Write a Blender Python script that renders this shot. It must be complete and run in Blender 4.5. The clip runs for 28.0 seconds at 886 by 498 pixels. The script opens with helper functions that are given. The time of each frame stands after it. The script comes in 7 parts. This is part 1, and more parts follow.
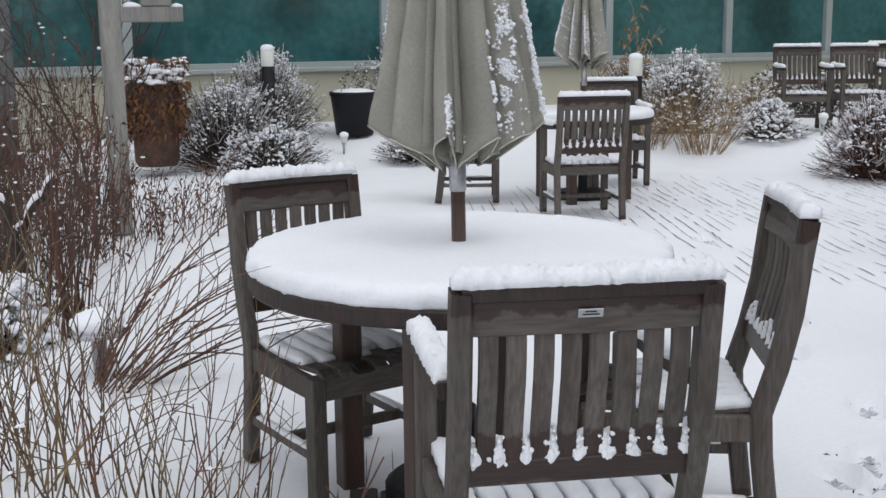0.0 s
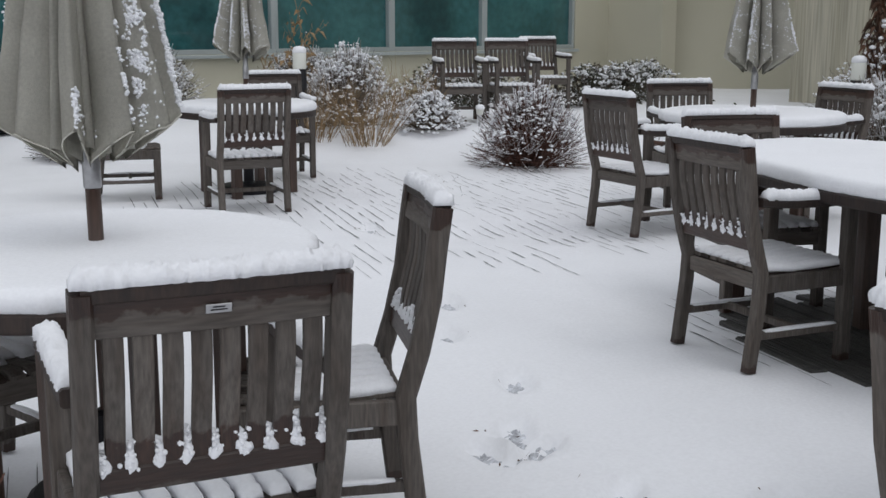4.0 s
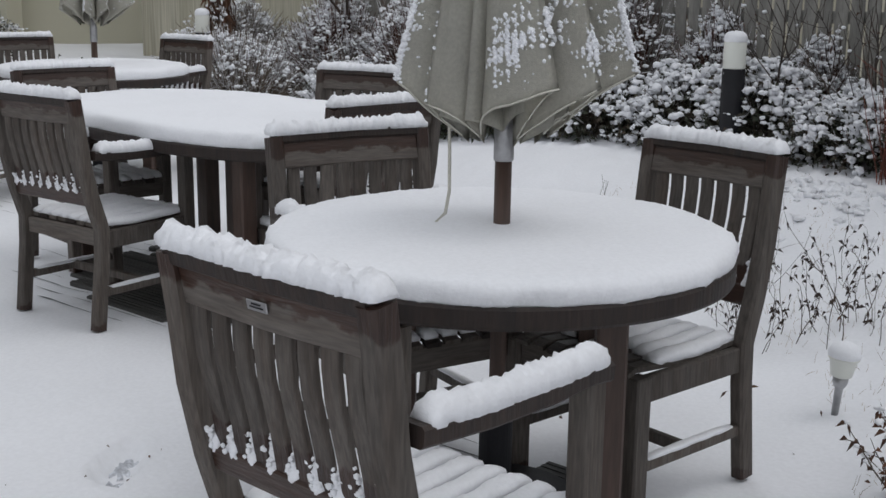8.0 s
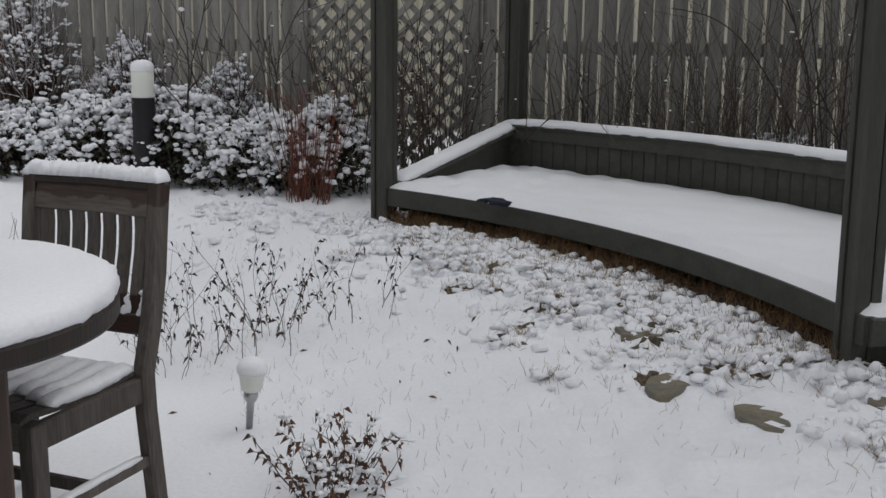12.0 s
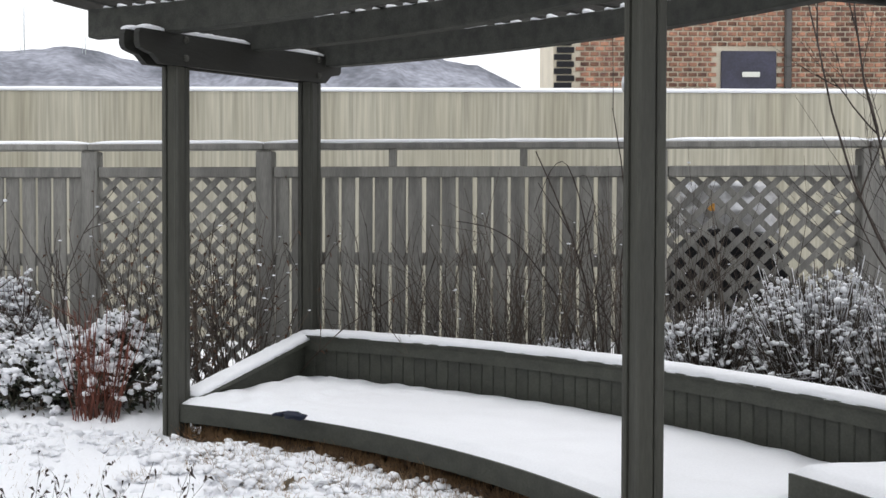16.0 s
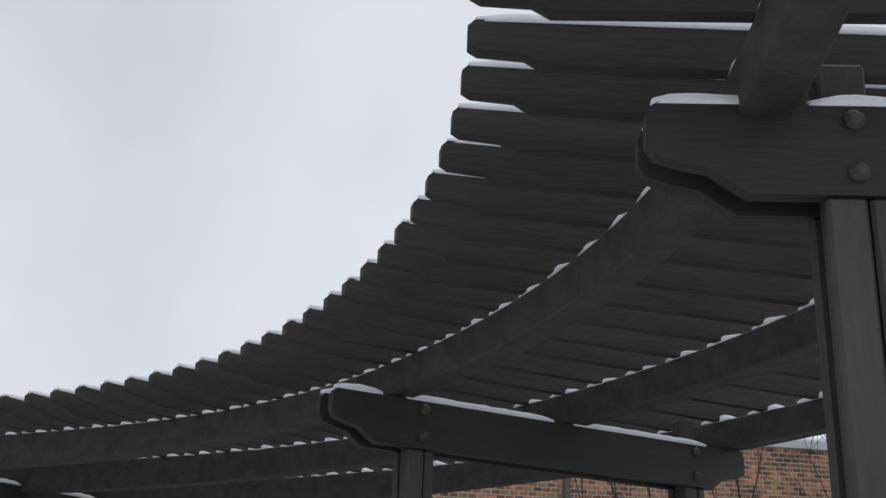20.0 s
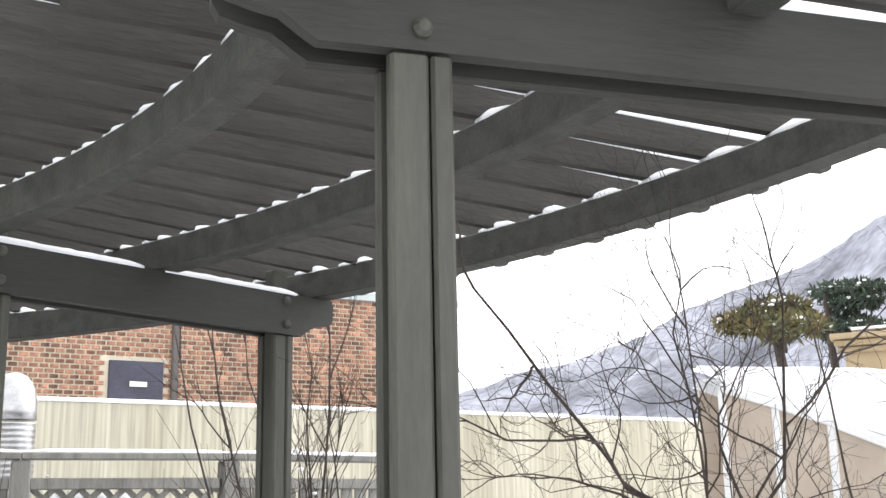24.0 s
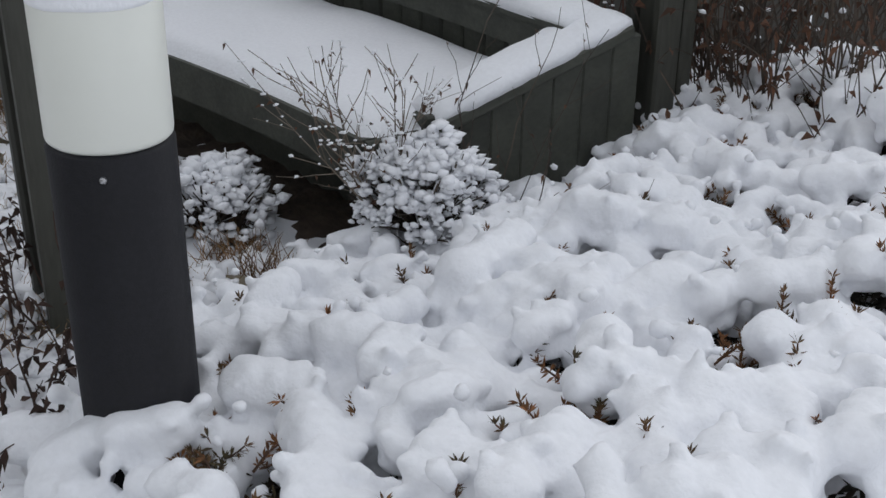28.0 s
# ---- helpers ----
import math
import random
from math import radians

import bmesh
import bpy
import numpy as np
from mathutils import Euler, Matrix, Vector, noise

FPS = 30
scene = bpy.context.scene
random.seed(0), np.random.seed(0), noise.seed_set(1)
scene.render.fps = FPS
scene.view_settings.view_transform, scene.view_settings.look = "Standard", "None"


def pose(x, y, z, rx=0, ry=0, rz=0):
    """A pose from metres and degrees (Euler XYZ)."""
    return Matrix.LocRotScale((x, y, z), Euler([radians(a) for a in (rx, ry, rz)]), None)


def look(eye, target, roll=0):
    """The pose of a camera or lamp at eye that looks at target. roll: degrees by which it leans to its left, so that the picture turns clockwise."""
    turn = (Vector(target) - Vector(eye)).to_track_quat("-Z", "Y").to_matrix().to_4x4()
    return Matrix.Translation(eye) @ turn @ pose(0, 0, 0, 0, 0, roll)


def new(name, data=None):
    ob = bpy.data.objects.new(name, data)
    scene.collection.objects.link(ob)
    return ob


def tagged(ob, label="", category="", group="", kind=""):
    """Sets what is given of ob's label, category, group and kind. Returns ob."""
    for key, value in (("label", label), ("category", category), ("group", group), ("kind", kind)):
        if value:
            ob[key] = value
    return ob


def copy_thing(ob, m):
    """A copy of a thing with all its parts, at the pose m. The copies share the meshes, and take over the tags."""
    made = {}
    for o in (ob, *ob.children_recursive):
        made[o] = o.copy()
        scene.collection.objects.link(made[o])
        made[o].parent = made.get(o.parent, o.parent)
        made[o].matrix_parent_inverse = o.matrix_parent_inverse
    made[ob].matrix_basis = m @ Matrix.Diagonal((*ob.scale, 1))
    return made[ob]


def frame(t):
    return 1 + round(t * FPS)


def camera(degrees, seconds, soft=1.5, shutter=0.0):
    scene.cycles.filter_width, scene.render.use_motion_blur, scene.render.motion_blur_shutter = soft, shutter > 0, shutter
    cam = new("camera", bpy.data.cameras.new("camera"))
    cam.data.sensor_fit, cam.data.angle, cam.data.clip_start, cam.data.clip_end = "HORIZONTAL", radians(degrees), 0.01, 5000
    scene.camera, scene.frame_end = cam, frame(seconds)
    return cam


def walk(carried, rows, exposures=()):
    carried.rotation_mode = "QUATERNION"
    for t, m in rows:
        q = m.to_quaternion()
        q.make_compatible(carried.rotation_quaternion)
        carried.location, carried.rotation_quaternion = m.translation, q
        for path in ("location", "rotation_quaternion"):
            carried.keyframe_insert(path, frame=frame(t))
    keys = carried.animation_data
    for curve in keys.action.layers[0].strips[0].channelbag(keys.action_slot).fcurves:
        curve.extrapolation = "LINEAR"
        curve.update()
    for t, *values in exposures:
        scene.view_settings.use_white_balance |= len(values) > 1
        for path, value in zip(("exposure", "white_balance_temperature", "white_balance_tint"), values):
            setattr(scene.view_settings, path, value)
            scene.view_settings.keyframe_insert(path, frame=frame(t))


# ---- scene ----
cam = camera(41.5, 28.0)
PATH = [
    (0, (-0.399, 0.452, 1.457), (0.389, 2.253, 1.091), -0.6),
    (0.5, (-0.398, 0.452, 1.457), (0.41, 2.244, 1.091), -0.5),
    (1, (-0.396, 0.445, 1.456), (0.445, 2.222, 1.086), -0.3),
    (1.5, (-0.388, 0.442, 1.454), (0.51, 2.189, 1.079), -0.0),
    (2, (-0.378, 0.437, 1.457), (0.583, 2.151, 1.084), 0.2),
    (2.5, (-0.369, 0.43, 1.457), (0.648, 2.112, 1.087), 0.3),
    (4.5, (-0.263, 0.411, 1.444), (1.083, 1.839, 1.056), 0.2),
    (5, (-0.229, 0.414, 1.436), (1.212, 1.742, 1.037), 0.4),
    (5.5, (-0.207, 0.407, 1.433), (1.304, 1.652, 1.023), 0.3),
    (6, (-0.192, 0.388, 1.43), (1.407, 1.517, 1.021), 0.5),
    (6.5, (-0.184, 0.371, 1.43), (1.491, 1.382, 1.012), 0.7),
    (7, (-0.182, 0.348, 1.43), (1.546, 1.26, 1.004), 0.6),
    (7.5, (-0.157, 0.333, 1.424), (1.621, 1.14, 0.991), 0.4),
    (8, (-0.138, 0.316, 1.424), (1.69, 0.995, 0.98), 0.7),
    (8.5, (-0.125, 0.295, 1.423), (1.745, 0.844, 0.973), 1.0),
    (9, (-0.118, 0.275, 1.424), (1.78, 0.719, 0.977), 1.1),
    (9.5, (-0.129, 0.249, 1.429), (1.793, 0.585, 0.991), 1.0),
    (10, (-0.117, 0.22, 1.425), (1.824, 0.419, 0.989), 0.7),
    (10.5, (-0.115, 0.199, 1.432), (1.837, 0.28, 1.006), 0.7),
    (11, (-0.116, 0.175, 1.433), (1.842, 0.142, 1.023), 0.8),
    (11.5, (-0.109, 0.156, 1.435), (1.847, 0.021, 1.042), 0.7),
    (12, (-0.117, 0.14, 1.435), (1.833, -0.082, 1.046), 0.6),
    (12.5, (-0.123, 0.132, 1.435), (1.813, -0.185, 1.048), 0.7),
    (14.5, (-0.176, 0.133, 1.464), (1.722, -0.406, 1.138), 0.2),
    (15, (-0.204, 0.113, 1.483), (1.704, -0.424, 1.219), 0.1),
    (15.5, (-0.221, 0.111, 1.482), (1.698, -0.43, 1.315), -0.3),
    (16, (-0.19, 0.137, 1.504), (1.729, -0.426, 1.457), 0.2),
    (16.5, (-0.216, 0.129, 1.498), (1.7, -0.435, 1.609), 0.2),
    (17, (-0.232, 0.133, 1.518), (1.676, -0.426, 1.732), 0.4),
    (17.5, (-0.249, 0.13, 1.526), (1.649, -0.432, 1.815), 0.3),
    (18, (-0.251, 0.125, 1.531), (1.64, -0.433, 1.868), 0.3),
    (18.5, (-0.256, 0.125, 1.534), (1.605, -0.482, 1.943), 0.9),
    (19, (-0.248, 0.103, 1.542), (1.565, -0.577, 2.042), 1.5),
    (19.5, (-0.347, 0.134, 1.538), (1.398, -0.635, 2.141), 1.7),
    (20, (-0.37, 0.119, 1.552), (1.315, -0.704, 2.247), 1.6),
    (20.5, (-0.392, 0.105, 1.554), (1.225, -0.746, 2.367), 1.7),
    (22.5, (-0.426, 0.071, 1.572), (0.934, -1.092, 2.465), 0.4),
    (23, (-0.436, 0.052, 1.573), (0.903, -1.229, 2.326), -0.4),
    (23.5, (-0.429, 0.036, 1.549), (0.906, -1.318, 2.17), -0.5),
    (24, (-0.429, 0.023, 1.524), (0.945, -1.355, 1.987), -1.1),
    (24.5, (-0.429, 0.009, 1.494), (0.97, -1.395, 1.761), -1.3),
    (25, (-0.436, 0.001, 1.467), (0.961, -1.43, 1.527), -2.1),
    (25.5, (-0.56, 0.035, 1.538), (0.805, -1.41, 1.314), -2.2),
    (26, (-0.571, 0.038, 1.54), (0.734, -1.41, 1.094), -1.2),
    (26.5, (-0.581, 0.045, 1.505), (0.637, -1.414, 0.883), -1.0),
    (27, (-0.599, 0.047, 1.472), (0.535, -1.416, 0.714), -0.8),
    (27.5, (-0.612, 0.038, 1.45), (0.444, -1.447, 0.627), -1.3),
    (28, (-0.587, 0.009, 1.455), (0.301, -1.556, 0.583), 0.7),
]
EXPO = [(0, 0.1), (2.5, 0.0), (5, -0.2), (7, -0.25), (9, -0.12), (12, -0.2), (12.5, -0.18), (14.5, 0.28), (15, 0.33), (16, 0.7), (17, 0.88), (18, 0.4), (18.5, 0.15), (19, 0.0), (20, -0.15), (22.5, -0.25), (23.2, 0.5), (24, 1.6), (25, 1.15), (26, 0.75), (27, 0.35), (27.5, 0.08), (28, -0.1)]
WARMTH = [(0, 6280), (7, 6330), (12, 6500), (16, 6500), (18, 6380), (20, 6280), (23, 6500), (25, 6750), (26, 6580), (27, 6380), (28, 6230)]
walk(cam, [(t, look(eye, target, roll)) for t, eye, target, roll in PATH], [(t, e, float(np.interp(t, *zip(*WARMTH))), 10) for t, e in EXPO])

# ---- light: an overcast winter sky ----
world = bpy.data.worlds.new("overcast_sky")
scene.world = world
world.use_nodes = True
wn, wl = world.node_tree.nodes, world.node_tree.links
wn.clear()
sky = wn.new("ShaderNodeTexSky")
sky.sky_type, sky.sun_disc, sky.sun_elevation, sky.sun_rotation = "NISHITA", False, radians(38), radians(200)
sky.air_density, sky.dust_density = 1.0, 3.0
grey = wn.new("ShaderNodeHueSaturation")
grey.inputs["Saturation"].default_value = 0.12
clouds = wn.new("ShaderNodeTexNoise")
clouds.inputs["Scale"].default_value, clouds.inputs["Detail"].default_value = 2.2, 4.0
ramp = wn.new("ShaderNodeMapRange")
ramp.inputs["From Min"].default_value, ramp.inputs["From Max"].default_value = 0.3, 0.7
ramp.inputs["To Min"].default_value, ramp.inputs["To Max"].default_value = 0.8, 1.15
coord = wn.new("ShaderNodeTexCoord")
mul = wn.new("ShaderNodeMix")
mul.data_type, mul.blend_type = "RGBA", "MULTIPLY"
mul.inputs[0].default_value = 1.0
level = wn.new("ShaderNodeMix")
level.data_type, level.inputs[0].default_value = "RGBA", 0.75
level.inputs[7].default_value = (9.2, 9.4, 9.8, 1)
back = wn.new("ShaderNodeBackground")
back.inputs["Strength"].default_value = 0.1
wout = wn.new("ShaderNodeOutputWorld")
wl.new(sky.outputs[0], grey.inputs["Color"])
wl.new(grey.outputs[0], level.inputs[6])
wl.new(coord.outputs["Generated"], clouds.inputs["Vector"])
wl.new(clouds.outputs["Fac"], ramp.inputs["Value"])
wl.new(level.outputs[2], mul.inputs[6])
wl.new(ramp.outputs[0], mul.inputs[7])
wl.new(mul.outputs[2], back.inputs["Color"])
wl.new(back.outputs[0], wout.inputs["Surface"])
sun = new("sun", bpy.data.lights.new("sun", "SUN"))
sun.data.energy, sun.data.angle, sun.data.color = 0.5, radians(30), (1.0, 0.97, 0.93)
sun.matrix_world = look((0, 0, 30), (-6, 12, 0))


# ---- materials ----
def material(name, base, rough=0.7, metal=0.0, grain=(30, 0.25), patch=(2.5, 0.25), bump=0.15, bump_scale=60, stretch=(1, 1, 1), second=None, vary=0.0, island=False, spec=0.5):
    """A surface with fine grain and broad patches; second is the colour that the patches run to."""
    m = bpy.data.materials.new(name)
    m.use_nodes = True
    nodes, links = m.node_tree.nodes, m.node_tree.links
    bsdf = nodes["Principled BSDF"]
    bsdf.inputs["Roughness"].default_value, bsdf.inputs["Metallic"].default_value = rough, metal
    bsdf.inputs["Specular IOR Level"].default_value = spec
    tc, mp = nodes.new("ShaderNodeTexCoord"), nodes.new("ShaderNodeMapping")
    mp.inputs["Scale"].default_value = stretch
    links.new(tc.outputs["Object"], mp.inputs["Vector"])
    info = nodes.new("ShaderNodeObjectInfo")
    if vary:
        links.new(info.outputs["Random"], mp.inputs["Location"])
    n1, n2 = nodes.new("ShaderNodeTexNoise"), nodes.new("ShaderNodeTexNoise")
    for n, (scale, _) in ((n1, grain), (n2, patch)):
        n.inputs["Scale"].default_value, n.inputs["Detail"].default_value = scale, 5
        links.new(mp.outputs["Vector"], n.inputs["Vector"])
    mix = nodes.new("ShaderNodeMix")
    mix.data_type = "RGBA"
    dark = second or tuple(c * (1 - patch[1]) for c in base)
    mix.inputs[6].default_value, mix.inputs[7].default_value = (*base, 1), (*dark, 1)
    r = nodes.new("ShaderNodeMapRange")
    r.inputs["From Min"].default_value, r.inputs["From Max"].default_value = 0.4, 0.65
    links.new(n2.outputs["Fac"], r.inputs["Value"])
    links.new(r.outputs[0], mix.inputs[0])
    g = nodes.new("ShaderNodeMapRange")
    g.inputs["From Min"].default_value, g.inputs["From Max"].default_value = 0.3, 0.7
    g.inputs["To Min"].default_value, g.inputs["To Max"].default_value = 1 - grain[1], 1 + grain[1]
    links.new(n1.outputs["Fac"], g.inputs["Value"])
    mult = nodes.new("ShaderNodeMix")
    mult.data_type, mult.blend_type, mult.inputs[0].default_value = "RGBA", "MULTIPLY", 1.0
    links.new(mix.outputs[2], mult.inputs[6])
    links.new(g.outputs[0], mult.inputs[7])
    last = mult.outputs[2]
    if vary:
        v = nodes.new("ShaderNodeMapRange")
        v.inputs["To Min"].default_value, v.inputs["To Max"].default_value = 1 - vary, 1 + vary
        src = info.outputs["Random"]
        if island:
            src = nodes.new("ShaderNodeNewGeometry").outputs["Random Per Island"]
        links.new(src, v.inputs["Value"])
        m2 = nodes.new("ShaderNodeMix")
        m2.data_type, m2.blend_type, m2.inputs[0].default_value = "RGBA", "MULTIPLY", 1.0
        links.new(last, m2.inputs[6])
        links.new(v.outputs[0], m2.inputs[7])
        last = m2.outputs[2]
    links.new(last, bsdf.inputs["Base Color"])
    if bump:
        b, n3 = nodes.new("ShaderNodeBump"), nodes.new("ShaderNodeTexNoise")
        n3.inputs["Scale"].default_value, n3.inputs["Detail"].default_value = bump_scale, 6
        links.new(mp.outputs["Vector"], n3.inputs["Vector"])
        b.inputs["Strength"].default_value, b.inputs["Distance"].default_value = bump, 0.01
        links.new(n3.outputs["Fac"], b.inputs["Height"])
        links.new(b.outputs[0], bsdf.inputs["Normal"])
    return m


SNOW = material("snow", (0.86, 0.87, 0.9), 0.75, grain=(90, 0.03), patch=(1.5, 0.04), bump=0.22, bump_scale=140)
GROUND_SNOW = material("ground_snow", (0.85, 0.86, 0.89), 0.8, grain=(60, 0.03), patch=(0.9, 0.05), bump=0.3, bump_scale=45)
TEAK = material("weathered_teak", (0.1, 0.087, 0.077), 0.75, grain=(14, 0.3), patch=(3, 0.3), bump=0.35, bump_scale=12, stretch=(9, 9, 1), second=(0.075, 0.06, 0.05), vary=0.25)
WET = material("wet_teak", (0.027, 0.016, 0.012), 0.6, grain=(14, 0.3), patch=(4, 0.3), bump=0.3, bump_scale=12, stretch=(9, 9, 1), second=(0.017, 0.011, 0.009), vary=0.2)
POLE = material("stained_pole_wood", (0.075, 0.045, 0.034), 0.5, grain=(12, 0.25), patch=(3, 0.3), bump=0.15, stretch=(10, 10, 1))
STEEL = material("galvanised_steel", (0.45, 0.45, 0.46), 0.35, 0.9, grain=(60, 0.1), patch=(8, 0.2))
CANVAS = material("taupe_canvas", (0.6, 0.585, 0.52), 0.9, grain=(120, 0.08), patch=(4, 0.15), bump=0.25, bump_scale=300, second=(0.5, 0.485, 0.43))
BENCH = material("olive_painted_bench", (0.05, 0.053, 0.041), 0.65, grain=(16, 0.16), patch=(2.2, 0.22), bump=0.25, bump_scale=14, stretch=(4, 4, 6), second=(0.036, 0.038, 0.03), vary=0.14)
LOWFENCE = material("dull_olive_grey_boards", (0.125, 0.12, 0.105), 0.75, grain=(16, 0.15), patch=(1.6, 0.2), bump=0.25, bump_scale=14, stretch=(8, 8, 1), second=(0.09, 0.087, 0.077), vary=0.14)
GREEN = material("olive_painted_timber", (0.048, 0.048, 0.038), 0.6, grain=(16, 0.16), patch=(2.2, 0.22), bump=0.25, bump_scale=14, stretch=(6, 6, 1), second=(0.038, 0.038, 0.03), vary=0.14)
# beams' olive set below the posts' to stand for shade against the sky
GREENH = material("shade_dark_olive_painted_boards", (0.018, 0.018, 0.0145), 0.6, grain=(16, 0.16), patch=(2.2, 0.22), bump=0.25, bump_scale=14, stretch=(1, 6, 6), second=(0.013, 0.013, 0.0105), vary=0.14)
FENCE = material("grey_painted_fence", (0.25, 0.243, 0.222), 0.75, grain=(16, 0.15), patch=(1.6, 0.2), bump=0.25, bump_scale=14, stretch=(8, 8, 1), second=(0.175, 0.17, 0.157), vary=0.12)
BEIGE = material("beige_render", (0.5, 0.48, 0.38), 0.85, grain=(80, 0.05), patch=(0.35, 0.12), bump=0.2, bump_scale=120, second=(0.44, 0.42, 0.33))
CONCRETE = material("stained_concrete", (0.46, 0.435, 0.35), 0.85, grain=(9, 0.26), patch=(0.6, 0.25), bump=0.2, bump_scale=60, stretch=(3, 3, 0.1), second=(0.37, 0.345, 0.265))
ALU = material("painted_aluminium", (0.4, 0.44, 0.44), 0.4, 0.2, grain=(50, 0.04), patch=(2, 0.08), bump=0)
BLACK = material("black_powder_coat", (0.011, 0.011, 0.014), 0.5, spec=0.25, grain=(120, 0.15), patch=(6, 0.2), bump=0.1, bump_scale=300)
OPAL = material("opal_diffuser", (0.75, 0.76, 0.7), 0.35, grain=(20, 0.02), patch=(5, 0.04), bump=0)
BARK = material("grey_bark", (0.055, 0.041, 0.034), 0.9, grain=(40, 0.3), patch=(8, 0.3), bump=0.5, bump_scale=80, second=(0.03, 0.023, 0.02))
REDTWIG = material("red_brown_twigs", (0.115, 0.05, 0.034), 0.85, grain=(40, 0.25), patch=(6, 0.3), bump=0.2, second=(0.06, 0.036, 0.028), vary=0.3, island=True)
TWIG = material("dry_twigs", (0.085, 0.066, 0.05), 0.9, grain=(40, 0.25), patch=(6, 0.3), bump=0.2, second=(0.045, 0.034, 0.028), vary=0.3, island=True)
STRAW = material("dry_straw", (0.32, 0.225, 0.125), 0.9, grain=(40, 0.2), patch=(6, 0.3), bump=0, second=(0.2, 0.13, 0.065), vary=0.35, island=True)
LEAF = material("dark_evergreen_leaves", (0.04, 0.05, 0.03), 0.7, grain=(60, 0.3), patch=(5, 0.3), bump=0, second=(0.06, 0.04, 0.028), vary=0.35, island=True)
BROWNLEAF = material("withered_leaves", (0.12, 0.055, 0.03), 0.85, grain=(60, 0.3), patch=(5, 0.3), bump=0, second=(0.07, 0.04, 0.025), vary=0.4, island=True)
WINTERLEAF = material("dark_winter_leaves", (0.05, 0.035, 0.026), 0.85, grain=(60, 0.3), patch=(5, 0.3), bump=0, second=(0.03, 0.024, 0.02), vary=0.4, island=True)
ORANGELEAF = material("orange_leaves", (0.5, 0.24, 0.04), 0.8, grain=(60, 0.2), patch=(5, 0.3), bump=0, vary=0.3, island=True)
STONE = material("flagstone", (0.17, 0.145, 0.1), 0.7, grain=(40, 0.2), patch=(5, 0.25), bump=0.4, bump_scale=40, second=(0.1, 0.1, 0.085), vary=0.2)
DECK = material("dark_deck_boards", (0.06, 0.058, 0.055), 0.6, grain=(16, 0.25), patch=(2, 0.3), bump=0.3, stretch=(2, 10, 10), vary=0.2)
TURF = material("dead_turf", (0.11, 0.085, 0.05), 0.95, grain=(60, 0.45), patch=(20, 0.4), bump=0.8, bump_scale=90, second=(0.05, 0.042, 0.03))
SOIL = material("bare_soil_and_mulch", (0.05, 0.035, 0.025), 0.95, grain=(40, 0.4), patch=(6, 0.3), bump=0.6, bump_scale=50)

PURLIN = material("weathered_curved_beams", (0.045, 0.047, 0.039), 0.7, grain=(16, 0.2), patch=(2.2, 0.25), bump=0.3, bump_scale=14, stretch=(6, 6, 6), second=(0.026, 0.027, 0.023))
# slats: weathered tone, lowered further to stand for their backlit undersides
SLAT = material("shade_dark_weathered_slats", (0.031, 0.028, 0.023), 0.7, grain=(16, 0.22), patch=(2.2, 0.25), bump=0.3, bump_scale=14, stretch=(1, 6, 6), second=(0.018, 0.017, 0.014), vary=0.2)
GREYTWIG = material("pale_grey_twigs", (0.2, 0.165, 0.13), 0.9, grain=(40, 0.25), patch=(6, 0.3), bump=0.2, second=(0.11, 0.085, 0.068), vary=0.35, island=True)
GRASS = material("rusty_dead_grass", (0.24, 0.14, 0.065), 0.9, grain=(40, 0.2), patch=(6, 0.3), bump=0, second=(0.13, 0.075, 0.038), vary=0.4, island=True)
DULLSTRAW = material("dull_straw_stems", (0.17, 0.115, 0.055), 0.9, grain=(40, 0.2), patch=(6, 0.3), bump=0, second=(0.085, 0.062, 0.038), vary=0.35, island=True)
REDSTEM = material("rust_red_stems", (0.2, 0.06, 0.038), 0.85, grain=(40, 0.25), patch=(6, 0.3), bump=0.2, second=(0.12, 0.045, 0.03), vary=0.35, island=True)
SLUSH = material("trodden_slush", (0.6, 0.62, 0.66), 0.5, grain=(70, 0.35), patch=(25, 0.4), bump=0.5, bump_scale=60, second=(0.36, 0.37, 0.4))
RAIN_LINE = material("half_buried_joint", (0.24, 0.24, 0.25), 0.8, grain=(30, 0.3), patch=(5, 0.3), bump=0.2, second=(0.11, 0.11, 0.115))


